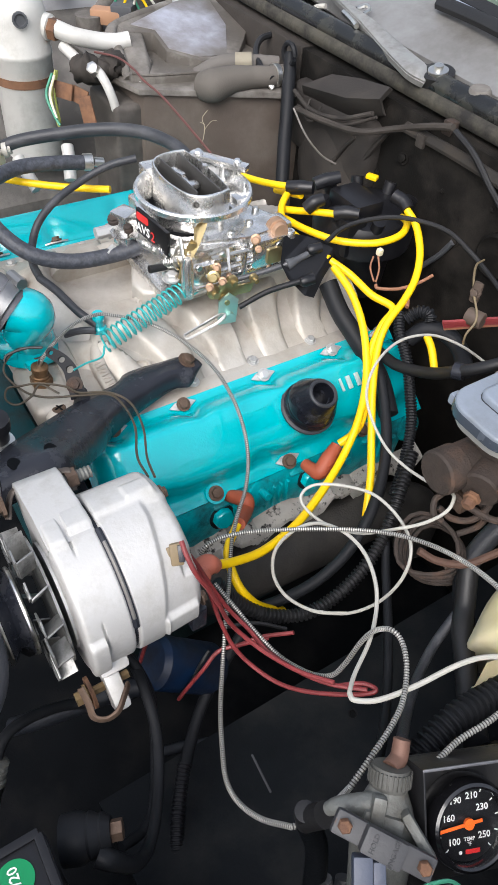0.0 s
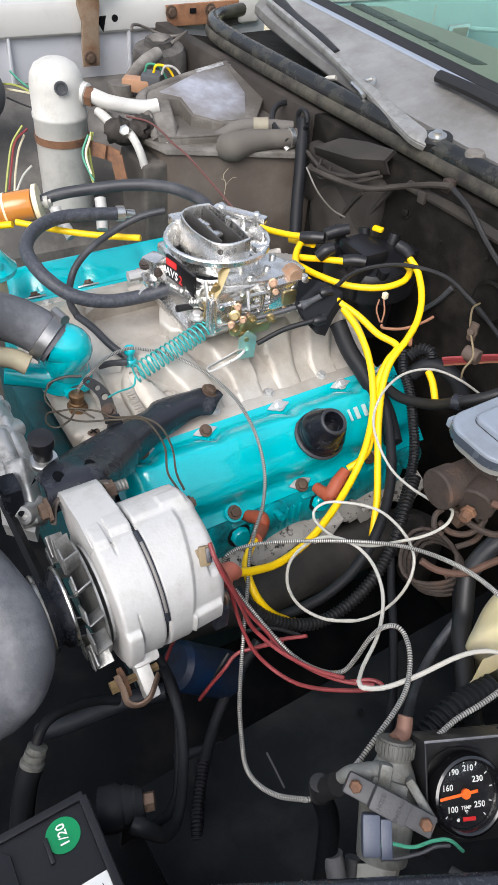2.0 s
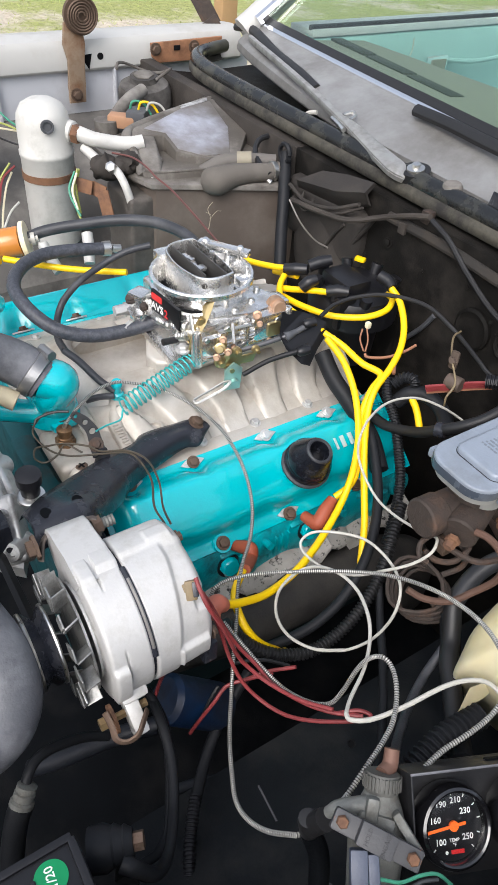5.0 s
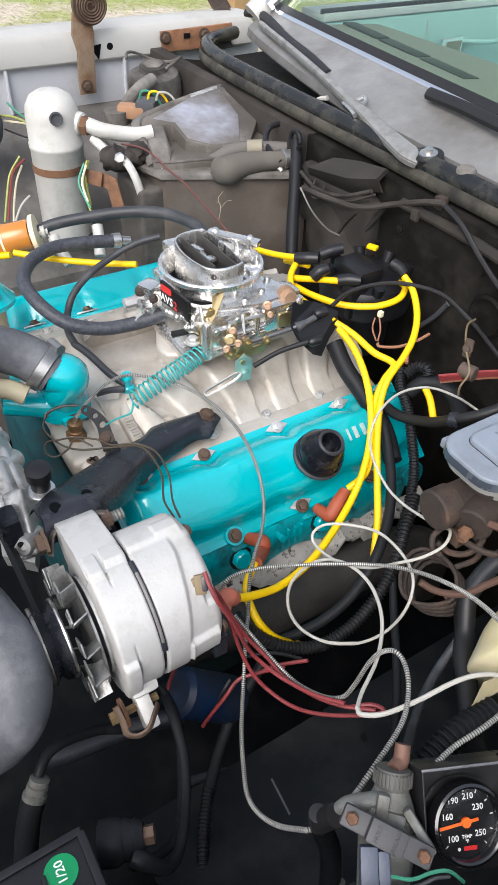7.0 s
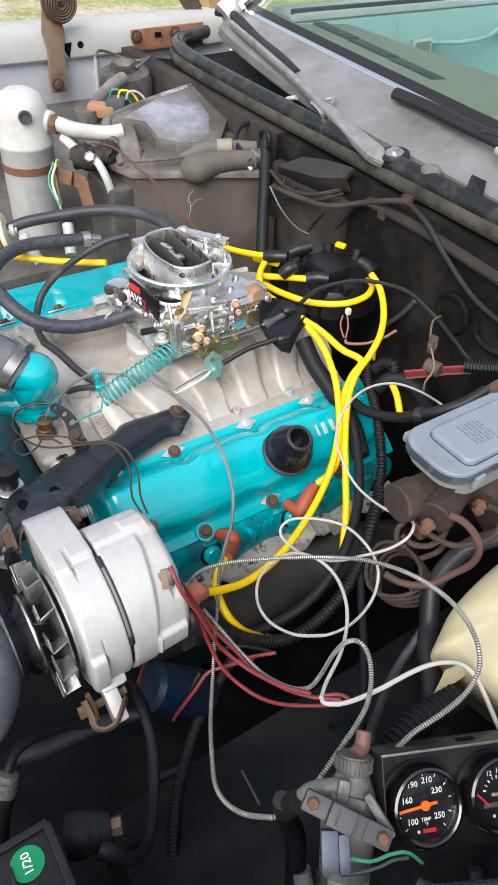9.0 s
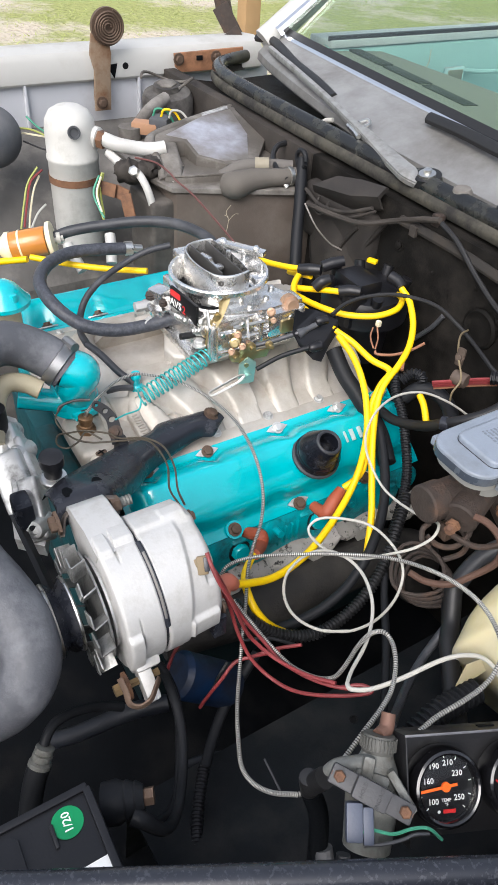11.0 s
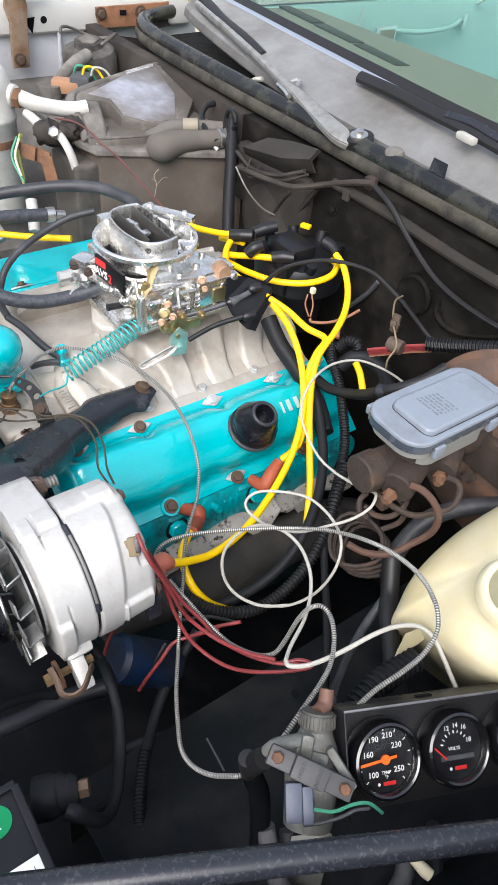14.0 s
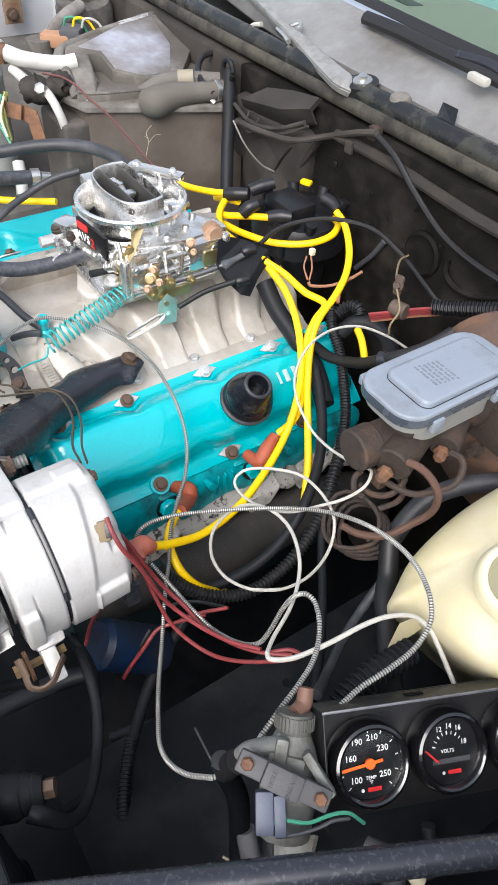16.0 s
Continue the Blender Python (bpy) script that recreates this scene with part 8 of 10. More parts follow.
for p, ax in (((0.457, 0.122, 0.893), (0.35, -0.9, -0.1)), ((0.463, 0.188, 0.890), (0.5, -0.8, -0.1))):
    b = B()
    lathe(b, [(0.0075, 0), (0.0075, 0.004), (0.0058, 0.005), (0.0058, 0.011), (0.004, 0.013)], p, ax, 6)
    part("line_nut", b, RUST, mc, "orange-brown tube nut")
b = B()
prism(b, rounded(0.414, 0.462, 0.150, 0.246, 0.016), 0.030, place((0, 0, 0.917)), bev=0.004)
prism(b, rounded(0.4025, 0.4695, 0.1205, 0.2575, 0.022), 0.0095, place((0, 0, 0.9440)), bev=0.003, seg=3)
part("reservoir", b, NATURAL, mc, "pale translucent reservoir body")
b = B()
prism(b, rounded(0.4005, 0.4715, 0.1180, 0.2600, 0.023), 0.005, place((0, 0, 0.9525)), bev=0.001)
lid = part("reservoir_lid", b, LID_DARK, mc, "dark grey lid rim")
b = B()
prism(b, rounded(0.3985, 0.4735, 0.1145, 0.2615, 0.024, 7), 0.0090, place((0, 0, 0.9550)), bev=0.002, seg=2)
# Same plastic as the lid top, coloured darker for the shade on its side.
part("lid_skirt", b, mat("shaded_lid_skirt", (0.045, 0.055, 0.072), 0.25, vary=0.2, scale=60, dirt=(0.10, 0.115, 0.14), dirt_at=0.64, dirt_scale=40), lid, "glossy skirt of the lid with its shade painted into the colour")
b = B()
prism(b, rounded(0.3990, 0.4730, 0.1150, 0.2610, 0.0235, 7), 0.0042, place((0, 0, 0.9633)), bev=0.0028, seg=4)
part("lid_top", b, LID, lid, "dull blue-grey lid")
b = B()
prism(b, rounded(0.4125, 0.4675, 0.1375, 0.2440, 0.010), 0.0008, place((0, 0, 0.9671)))
part("groove", b, LID_DARK, lid, "dark groove round the raised panel")
b = B()
prism(b, rounded(0.4133, 0.4667, 0.1383, 0.2432, 0.009), 0.0085, place((0, 0, 0.9655)), bev=0.0035, seg=4)
part("raised_panel", b, LID, lid)
b = B()
rng = random.Random(3)
for r in range(6):
    x = 0.4245
    while x < 0.4520:
        w = rng.uniform(0.0015, 0.0045)
        box(b, (x + 0.0010 * r, 0.1640 + 0.0046 * r, 0.97402), (w, 0.0021, 0.0005))
        x += w + 0.0011
part("moulded_text", b, mat("lid_text_grey", (0.150, 0.170, 0.200), 0.5), lid, "dark unreadable moulded text")
for p, size in (((0.4735, 0.150, 0.9515), (0.006, 0.013, 0.014)), ((0.3985, 0.132, 0.9560), (0.006, 0.010, 0.010)), ((0.3985, 0.196, 0.9570), (0.006, 0.010, 0.010)), ((0.4735, 0.228, 0.9515), (0.006, 0.013, 0.014)),
                ((0.440, 0.2620, 0.9590), (0.010, 0.006, 0.010))):
    b = B()
    box(b, p, size, bev=0.0018)
    part("lid_tab", b, LID, lid)
mc.location += V(-0.0072, -0.0048, 0.0027)
booster = thing("brake_booster", (0.45, 0.36, 0.80), "round rusty brown brake booster on the firewall", "booster")
b = B()
lathe(b, [(0.03, -0.035), (0.04, -0.03), (0.07, -0.024), (0.102, -0.016), (0.118, -0.004), (0.122, 0.006), (0.1265, 0.008), (0.1295, 0.009), (0.1295, 0.015), (0.1265, 0.016), (0.122, 0.018), (0.12, 0.06), (0.09, 0.075), (0, 0.075)], (0.456, 0.294, 0.857), (0, 1, 0), 52)
part("shell", b, BOOSTER, booster)
for p in ((0.449, 0.246, 0.849), (0.39, 0.250, 0.90)):
    b = B()
    lathe(b, [(0.013, 0), (0.013, 0.006), (0.009, 0.007), (0.009, 0.016), (0.0045, 0.017), (0.0045, 0.028), (0, 0.028)], V(*p) + V(0, 0.022, 0), (0, -1, 0), 6)
    part("stud_nut", b, RUST_DARK, booster)
b = B()
box(b, (0.44, 0.259, 0.885), (0.12, 0.012, 0.05), bev=0.006)
part("flange", b, RUST_DARK, booster)
LT, LC, LG = "thin rusty brake line", "brake line", "brake lines"
for pts, r in ((([(0.464, 0.124, 0.917), (0.476, 0.128, 0.918), (0.489, 0.133, 0.91), (0.498, 0.135, 0.896), (0.497, 0.134, 0.874), (0.487, 0.123, 0.852), (0.478, 0.104, 0.839), (0.461, 0.088, 0.834), (0.446, 0.077, 0.839)]), 0.0037),
               (([(0.463, 0.186, 0.895), (0.475, 0.189, 0.895), (0.484, 0.183, 0.89), (0.487, 0.171, 0.88), (0.479, 0.153, 0.873), (0.466, 0.139, 0.867), (0.443, 0.127, 0.87), (0.421, 0.121, 0.877)]), 0.0034),
               (([(0.45, 0.139, 0.887), (0.456, 0.139, 0.875), (0.452, 0.13, 0.857), (0.44, 0.119, 0.852), (0.427, 0.112, 0.858)]), 0.0032),
               (([(0.435, 0.132, 0.88), (0.446, 0.141, 0.87), (0.455, 0.144, 0.858), (0.454, 0.142, 0.841), (0.448, 0.124, 0.834)]), 0.003),
               (([(0.423, 0.116, 0.872), (0.423, 0.108, 0.866), (0.43, 0.104, 0.857), (0.438, 0.108, 0.853)]), 0.003)):
    wire("brake_line", pts, r, RUST_DARK if r < 0.0036 else mat("brown_line_rust", (0.085, 0.046, 0.032), 0.75, vary=0.3, scale=80), LT, LC, LG, 8)
b = B()
coil_c = V(*(0.437, 0.106, 0.816))
hx = []
for k in range(0, 76):
    a = k * 2 * math.pi / 18
    hx.append(coil_c + V(0.030 * math.cos(a) + 0.004 * math.sin(k * 0.7), 0.026 * math.sin(a) - 0.012 + 0.0005 * k, 0.010 - 0.0007 * k + 0.012 * math.sin(a)))
skin(b, hx, [0.0023] * len(hx), 8)
single("brake_line_coil", b, RUST_DARK, "coiled rusty brake line hanging below the master cylinder", "brake line", "brake lines")
b = B()
box(b, (0.435, 0.131, 0.865), (0.014, 0.014, 0.02), bev=0.003)
single("line_clip", b, BOLT_BROWN, "small tan clip on the brake lines", "clip")

# ---- washer tank ----
tank = thing("washer_tank", (0.63, 0.14, 0.72), "large yellowed translucent washer fluid tank with an open filler hole", "tank")
out = [V(*p) for p in [(0.523, 0.078, 0.827), (0.512, 0.104, 0.84), (0.506, 0.147, 0.854), (0.505, 0.19, 0.863), (0.51, 0.253, 0.874), (0.52, 0.305, 0.889), (0.594, 0.257, 0.881), (0.656, 0.161, 0.88), (0.663, 0.084, 0.889), (0.633, 0.062, 0.877), (0.594, 0.058, 0.865), (0.551, 0.067, 0.839), (0.532, 0.063, 0.824)]]
cen = sum(out, V(0, 0, 0)) / len(out) + V(0.0, 0.0, 0.018)
toward = V(0.12, -0.35, 0.93).normalized()
b = B()
rings = []
for f, h in ((0.90, -0.16), (0.97, -0.05), (1.0, -0.02), (1.0, -0.006), (0.975, 0.006), (0.93, 0.014), (0.80, 0.022), (0.60, 0.027), (0.36, 0.030), (0.16, 0.031)):
    sm = spline(out + [out[0]], 4)[:-1]
    rings.append([b.verts.new(cen + (p - cen) * f + toward * h) for p in sm])
for a, c in zip(rings, rings[1:]):
    for k in range(len(a)):
        b.faces.new((a[k], a[(k + 1) % len(a)], c[(k + 1) % len(a)], c[k]))
b.faces.new(rings[0])
b.faces.new(rings[-1])
part("body", b, TANK, tank, "", 75)
hc = V(*(0.606, 0.102, 0.931))
b = B()
lathe(b, [(0.0335, -0.008), (0.0315, -0.001), (0.0290, 0.0030), (0.0264, 0.0045), (0.0244, 0.0040), (0.0235, 0.0022), (0.0232, -0.004)], hc, toward, 36)
part("filler_rim", b, TANK, tank, "raised rounded filler lip", 75)
b = B()
lathe(b, [(0.0235, 0), (0.0235, 0.004), (0, 0.004)], hc - toward * 0.002, toward, 24)
part("filler_opening", b, mat("tank_inside", (0.20, 0.19, 0.115), 0.6), tank, "dim greenish filler opening")
b = B()
slab(b, [[(0.562, 0.036, 0.831), (0.555, 0.052, 0.841), (0.563, 0.075, 0.851)], [(0.559, 0.042, 0.816), (0.564, 0.065, 0.828), (0.566, 0.083, 0.839)]], (0, 0, -0.004))
part("mounting_ear", b, TANK, tank)
wire("tank_hose", [(0.475, 0.118, 0.821), (0.496, 0.102, 0.8), (0.513, 0.084, 0.795), (0.537, 0.066, 0.791), (0.561, 0.047, 0.788), (0.583, 0.029, 0.786)], 0.0095, RUBBER, "black hose beside the washer tank", "hose", "", 12)
wire("loom_tube", [(0.505, 0.269, 0.845), (0.477, 0.227, 0.839), (0.461, 0.193, 0.827), (0.458, 0.166, 0.811), (0.467, 0.128, 0.79)], 0.010, HOSE, "black loom tube behind the washer tank", "hose", "", 12)

# ---- gauge panel ----
GU, GV, GN = V(0.363, 0.922, -0.131).normalized(), V(0.687, -0.357, -0.632).normalized(), V(0.628, -0.141, 0.766).normalized()
GV = (GV - GU * GV.dot(GU)).normalized()
GN = GV.cross(GU).normalized()
if GN.z < 0:
    GN = -GN
G0 = V(0.5965, -0.0735, 0.9015)
GM = Matrix.Translation(G0) @ Matrix((GU, -GV, GN)).transposed().to_4x4()


def gp(u, v, w=0.0):
    return G0 + GU * u + GV * v + GN * (w - 0.022)


panel = thing("gauge_panel", gp(0.1, 0.08, -0.02), "black steel panel with three round gauges lying by the fender", "gauge panel")
FM = Matrix.Translation(GN * -0.022) @ GM
b = B()
prism(b, [(0, 0), (0.205, 0), (0.205, -0.080), (0, -0.080)], -0.002, FM)
part("plate", b, PANEL, panel)
for c, s in (((0.1025, 0.001, 0.010), (0.205, 0.0016, 0.024)), ((0.001, 0.040, 0.010), (0.0016, 0.078, 0.024)), ((0.204, 0.040, 0.010), (0.0016, 0.078, 0.024))):
    b = B()
    box(b, gp(*c), s, GM.to_3x3(), bev=0.0006)
    part("side_wall", b, PANEL, panel)
b = B()
box(b, gp(0.1025, 0.0006, 0.0226), (0.206, 0.0020, 0.0012), GM.to_3x3(), bev=0.0005)
part("worn_edge", b, mat("worn_edge_steel", (0.17, 0.17, 0.18), 0.35, metal=0.7, vary=0.5, scale=120), panel, "bare worn metal edge")
for u in (0.075, 0.155):
    b = B()
    box(b, gp(u, -0.0006, 0.010), (0.014, 0.001, 0.004), GM.to_3x3())
    part("slot", b, BAY_BLACK, panel)


def dial_text(body, size, u, v, c, mtl, g):
    m = Matrix.Translation(gp(c[0] + u, c[1] + v, 0.0122)) @ Matrix((GU, -GV, GN)).transposed().to_4x4()
    part("numeral" if body[0].isdigit() else "lettering", text_mesh(body, size, m, 0.0001), mtl, g)


def gauge(c, word):
    g = part("gauge", (lambda bm: (lathe(bm, [(0.024, -0.05), (0.026, -0.004), (0.0288, 0.0), (0.0298, 0.006), (0.0300, 0.012), (0.0293, 0.0165), (0.0278, 0.0192), (0.0258, 0.0200), (0.0243, 0.0192), (0.0236, 0.0172), (0.0240, 0.0098), (0, 0.0098)], gp(*c), GN, 44)) or bm)(B()),
             BEZEL, panel, word)
    b = B()
    lathe(b, [(0.0243, 0), (0.0243, 0.001), (0, 0.001)], gp(c[0], c[1], 0.0105), GN, 40)
    part("dial", b, DARK_GLASS, g, "black dial face")
    b = B()
    lathe(b, [(0.0240, 0), (0.0240, 0.0006), (0.0, 0.0008)], gp(c[0], c[1], 0.0152), GN, 40)
    part("lens", b, CLEAR, g, "clear lens").visible_shadow = False
    return g


def tick(g, c, a, r0, r1, w=0.0008, mtl=None):
    p0 = (c[0] + r0 * math.cos(a), c[1] - r0 * math.sin(a))
    p1 = (c[0] + r1 * math.cos(a), c[1] - r1 * math.sin(a))
    b = B()
    mid = gp((p0[0] + p1[0]) / 2, (p0[1] + p1[1]) / 2, 0.0118)
    d = gp(*p1) - gp(*p0)
    box(b, mid, (d.length, w, 0.0003), basis(GN, d))
    part("tick", b, mtl or WHITE_INK, g)


def needle(g, c, a, r, back, mtl, w=0.0017, hub=0.0036):
    d = (GU * math.cos(a) - GV * math.sin(a)).normalized()
    o = gp(c[0], c[1], 0.0132)
    b = B()
    box(b, o + d * (r - back) / 2, (r + back, w, 0.0006), basis(GN, d), bev=0.0002)
    lathe(b, [(hub, -0.001), (hub, 0.001), (0, 0.001)], o, GN, 16)
    part("needle", b, mtl, g)


c1 = (0.0366, 0.0414)
g1 = gauge(c1, "water temperature gauge with an orange needle")
for body, u, v in (("100", -0.0105, 0.0105), ("160", -0.0140, -0.0045), ("190", -0.0090, -0.0150), ("210", 0.0030, -0.0170), ("230", 0.0105, -0.0090), ("250", 0.0115, 0.0085)):
    dial_text(body, 0.0060, u, v, c1, WHITE_INK, g1)
dial_text("TEMP", 0.0034, 0.0005, 0.0098, c1, WHITE_INK, g1)
dial_text("°F", 0.0034, 0.0005, 0.0130, c1, WHITE_INK, g1)
b = B()
box(b, gp(c1[0] + 0.003, c1[1] + 0.0178, 0.0118), (0.0105, 0.0028, 0.0002), GM.to_3x3())
part("maker_mark", b, TAG_RED, g1, "small red bar in place of a brand name")
b = B()
lathe(b, [(0.0012, 0), (0.0012, 0.0002), (0, 0.0002)], gp(c1[0] - 0.006, c1[1] + 0.0178, 0.0118), GN, 14)
part("maker_dot", b, WHITE_INK, g1)
for k in range(11):
    tick(g1, c1, radians(225 - k * 27), 0.0205, 0.0228, 0.0007)
needle(g1, c1, radians(187), 0.0215, 0.010, ORANGE, 0.0022)
c2 = (0.0991, 0.0414)
g2 = gauge(c2, "volt gauge with a red needle")
for body, u, v in (("12", -0.0070, -0.0150), ("14", 0.0010, -0.0165), ("16", 0.0085, -0.0145), ("18", 0.0125, -0.0045)):
    dial_text(body, 0.0051, u, v, c2, WHITE_INK, g2)
dial_text("VOLTS", 0.0036, -0.0010, 0.0005, c2, WHITE_INK, g2)
b = B()
box(b, gp(c2[0] + 0.002, c2[1] + 0.0075, 0.0118), (0.030, 0.0035, 0.0003), GM.to_3x3())
part("dial_bar", b, GREY_CONN, g2)
b = B()
box(b, gp(c2[0] + 0.004, c2[1] + 0.0155, 0.0118), (0.0105, 0.0028, 0.0002), GM.to_3x3())
part("maker_mark", b, TAG_RED, g2, "small red bar in place of a brand name")
b = B()
lathe(b, [(0.0012, 0), (0.0012, 0.0002), (0, 0.0002)], gp(c2[0] - 0.005, c2[1] + 0.0155, 0.0118), GN, 14)
part("maker_dot", b, WHITE_INK, g2)
for k in range(8):
    tick(g2, c2, radians(165 - k * 18), 0.0108, 0.0132, 0.0010 if k % 2 == 0 else 0.0006)
needle(g2, (c2[0] - 0.0100, c2[1] + 0.0065), radians(137), 0.0125, 0.0, TAG_RED, 0.0013, 0.0008)
c3 = (0.1616, 0.0414)
g3 = gauge(c3, "oil pressure gauge with an orange needle")
for body, u, v in (("40", 0.0, -0.0165), ("20", -0.0125, -0.008), ("60", 0.0125, -0.008), ("80", 0.0125, 0.0085), ("0", -0.0125, 0.0095)):
    dial_text(body, 0.0057, u, v, c3, WHITE_INK, g3)
dial_text("OIL", 0.0036, 0.0, 0.0100, c3, WHITE_INK, g3)
for k in range(11):
    tick(g3, c3, radians(225 - k * 27), 0.0205, 0.0228, 0.0007)
needle(g3, c3, radians(228), 0.019, 0.008, ORANGE, 0.0022)

# ---- battery, bar, sender by the driver fender ----
BZ = 0.846
batt = thing("battery", (0.62, -0.37, 0.65), "black car battery with printed top labels", "battery")
b = B()
box(b, (0.622, -0.374, 0.75), (0.262, 0.172, 0.19), bev=0.006)
part("case", b, PLASTIC, batt)
b = B()
prism(b, rounded(0.488, 0.756, -0.462, -0.286, 0.008), 0.012, place((0, 0, BZ - 0.012)), bev=0.003)
top = part("top_cover", b, PLASTIC, batt)
b = B()
box(b, (0.622, -0.290, BZ + 0.001), (0.26, 0.006, 0.004), bev=0.0015)
box(b, (0.4915, -0.374, BZ + 0.001), (0.006, 0.17, 0.004), bev=0.0015)
part("rim", b, PLASTIC, top)
b = B()
box(b, (0.5145, -0.322, BZ + 0.0012), (0.018, 0.003, 0.003), bev=0.001)
part("rib", b, PLASTIC, top)
b = B()
lathe(b, [(0.0118, 0), (0.0118, 0.0006), (0, 0.0006)], (0.5095, -0.3105, BZ + 0.0005), (0, 0, 1), 32)
stick = part("date_sticker", b, GREEN, batt, "round green date sticker")
tm = Matrix.Translation((0.5095, -0.3105, BZ + 0.0013)) @ Matrix.Rotation(radians(178), 4, "Z")
part("date", text_mesh("1/20", 0.0088, tm, 0.0001), WHITE_INK, stick)


def lab(name, x0, x1, y0, y1, mtl, z=0.0, label=""):
    b = B()
    box(b, ((x0 + x1) / 2, (y0 + y1) / 2, BZ + 0.0006 + z), (x1 - x0, y1 - y0, 0.0006))
    return part(name, b, mtl, batt, label)


lab("label_base", 0.5803, 0.75, -0.338, -0.291, GREY_LABEL, 0, "grey printed label")
bc_lab = lab("barcode_patch", 0.544, 0.580, -0.338, -0.292, WHITE_INK, 0.0003, "white barcode patch")
rng = random.Random(5)
for k in range(15):
    b = B()
    y = -0.3305 + 0.0023 * k
    w = rng.choice((0.0005, 0.0007, 0.0012))
    box(b, (0.561 + 0.002 * (k % 2), y, BZ + 0.0014), (0.022, w, 0.0003))
    part("barcode_bar", b, TAG_BLACK, bc_lab)
lab("green_band", 0.581, 0.75, -0.3050, -0.2915, GREEN_LABEL, 0.0004, "bright green label band")
lab("blue_band", 0.581, 0.75, -0.3375, -0.3270, BLUE_LABEL, 0.0004, "blue label band")
for k in range(4):
    lab("orange_box", 0.589 + 0.0186 * k, 0.6070 + 0.0186 * k, -0.3190, -0.3088, ORANGE_LABEL, 0.0005, "orange label box")
    lab("print_bar", 0.592 + 0.0186 * k, 0.6025 + 0.0186 * k, -0.3155, -0.3132, WHITE_INK, 0.0011)
    lab("print_bar", 0.592 + 0.0186 * k, 0.5985 + 0.0186 * k, -0.3122, -0.3114, WHITE_INK, 0.0011)
for k in range(8):
    lab("print_bar", 0.588 + 0.0195 * k, 0.588 + 0.0195 * k + 0.0145, -0.2985, -0.2968, WHITE_INK, 0.0011)
    lab("print_bar", 0.590 + 0.0195 * k, 0.590 + 0.0195 * k + 0.0125, -0.3022, -0.3014, WHITE_INK, 0.0011)
    lab("print_bar", 0.586 + 0.0195 * k, 0.586 + 0.0195 * k + 0.0155, -0.3078, -0.3071, WHITE_INK, 0.0011)
    lab("print_bar", 0.590 + 0.0195 * k, 0.590 + 0.0195 * k + 0.0100, -0.3242, -0.3234, WHITE_INK, 0.0011)


def print_on(body, size, x, y, z, parent, name="lettering"):
    part(name, text_mesh(body, size, Matrix.Translation((x, y, BZ + z)), 0.0001), WHITE_INK, parent)


print_on("12-VOLT", 0.0038, 0.5935, -0.3308, 0.0016, batt)
print_on("Battery", 0.0026, 0.5935, -0.3345, 0.0016, batt)
lab("script_bar", 0.618, 0.640, -0.3265, -0.3205, ORANGE_LABEL, 0.0011, "orange bar in place of a brand script")
b = B()
prism(b, [(0.500, -0.456), (0.500, -0.350), (0.505, -0.345), (0.590, -0.345), (0.599, -0.3425), (0.609, -0.353), (0.612, -0.373), (0.598, -0.386), (0.598, -0.445), (0.588, -0.456)], 0.004, place((0, 0, BZ)), bev=0.001)
vent = part("vent_cover", b, PLASTIC, batt, "raised black cover with white warning print")
print_on("DANGER / POISON", 0.0078, 0.5635, -0.3540, 0.0043, vent, "warning")
b = B()
box(b, (0.562, -0.3595, BZ + 0.0044), (0.080, 0.0007, 0.0003))
part("rule", b, WHITE_INK, vent)
for k, lines in enumerate((("SHIELD", "EYES"), ("NO", "SPARKS", "FLAMES"), ("SULFURIC", "ACID"))):
    x = 0.540 + 0.0225 * k
    for r, word in enumerate(lines):
        print_on(word, 0.0040, x, -0.3725 - 0.0042 * r, 0.0043, vent)
    for r in range(len(lines), 5):
        b = B()
        box(b, (x, -0.3725 - 0.0042 * r, BZ + 0.0044), (0.013 - 0.002 * (r % 2), 0.0014, 0.0003))
        part("print_bar", b, WHITE_INK, vent)
    b = B()
    tube(b, ring_of((x, -0.3655, BZ + 0.0045), (0, 0, 1), 0.0036, 14), 0.0004, 5, 1)
    part("symbol", b, WHITE_INK, vent)
    b = B()
    box(b, (x + 0.0112, -0.3665, BZ + 0.0044), (0.0006, 0.012, 0.0003))
    part("divider", b, WHITE_INK, vent)
# side terminal with its cable
term = thing("battery_cable", (0.53, -0.27, 0.80), "black battery cable with a crimped side terminal", "cable")
b = B()
q = [(0.494, -0.268, 0.797), (0.499, -0.26, 0.811), (0.51, -0.255, 0.819)]
lathe(b, [(0.017, -0.012), (0.018, 0.0), (0.015, 0.006), (0.016, 0.008), (0.013, 0.014), (0.014, 0.016), (0.010, 0.022)], q[0], (0.35, 0.9, 0.1), 18)
part("terminal_boot", b, DEEP, term)
b = B()
lathe(b, [(0.006, 0.02), (0.0075, 0.022), (0.0075, 0.030), (0, 0.031)], q[0], (0.35, 0.9, 0.1), 6)
part("bolt", b, BOLT_BROWN, term, "brass-coloured terminal bolt")
b = B()
taper(b, [(0.511, -0.262, 0.799), (0.518, -0.255, 0.796), (0.523, -0.24, 0.771), (0.509, -0.222, 0.75), (0.474, -0.199, 0.736), (0.435, -0.181, 0.738), (0.398, -0.174, 0.746), (0.367, -0.172, 0.747)], [0.008, 0.007, 0.0055, 0.005, 0.005, 0.005, 0.005, 0.005], 12)
part("lead", b, DEEP, term)

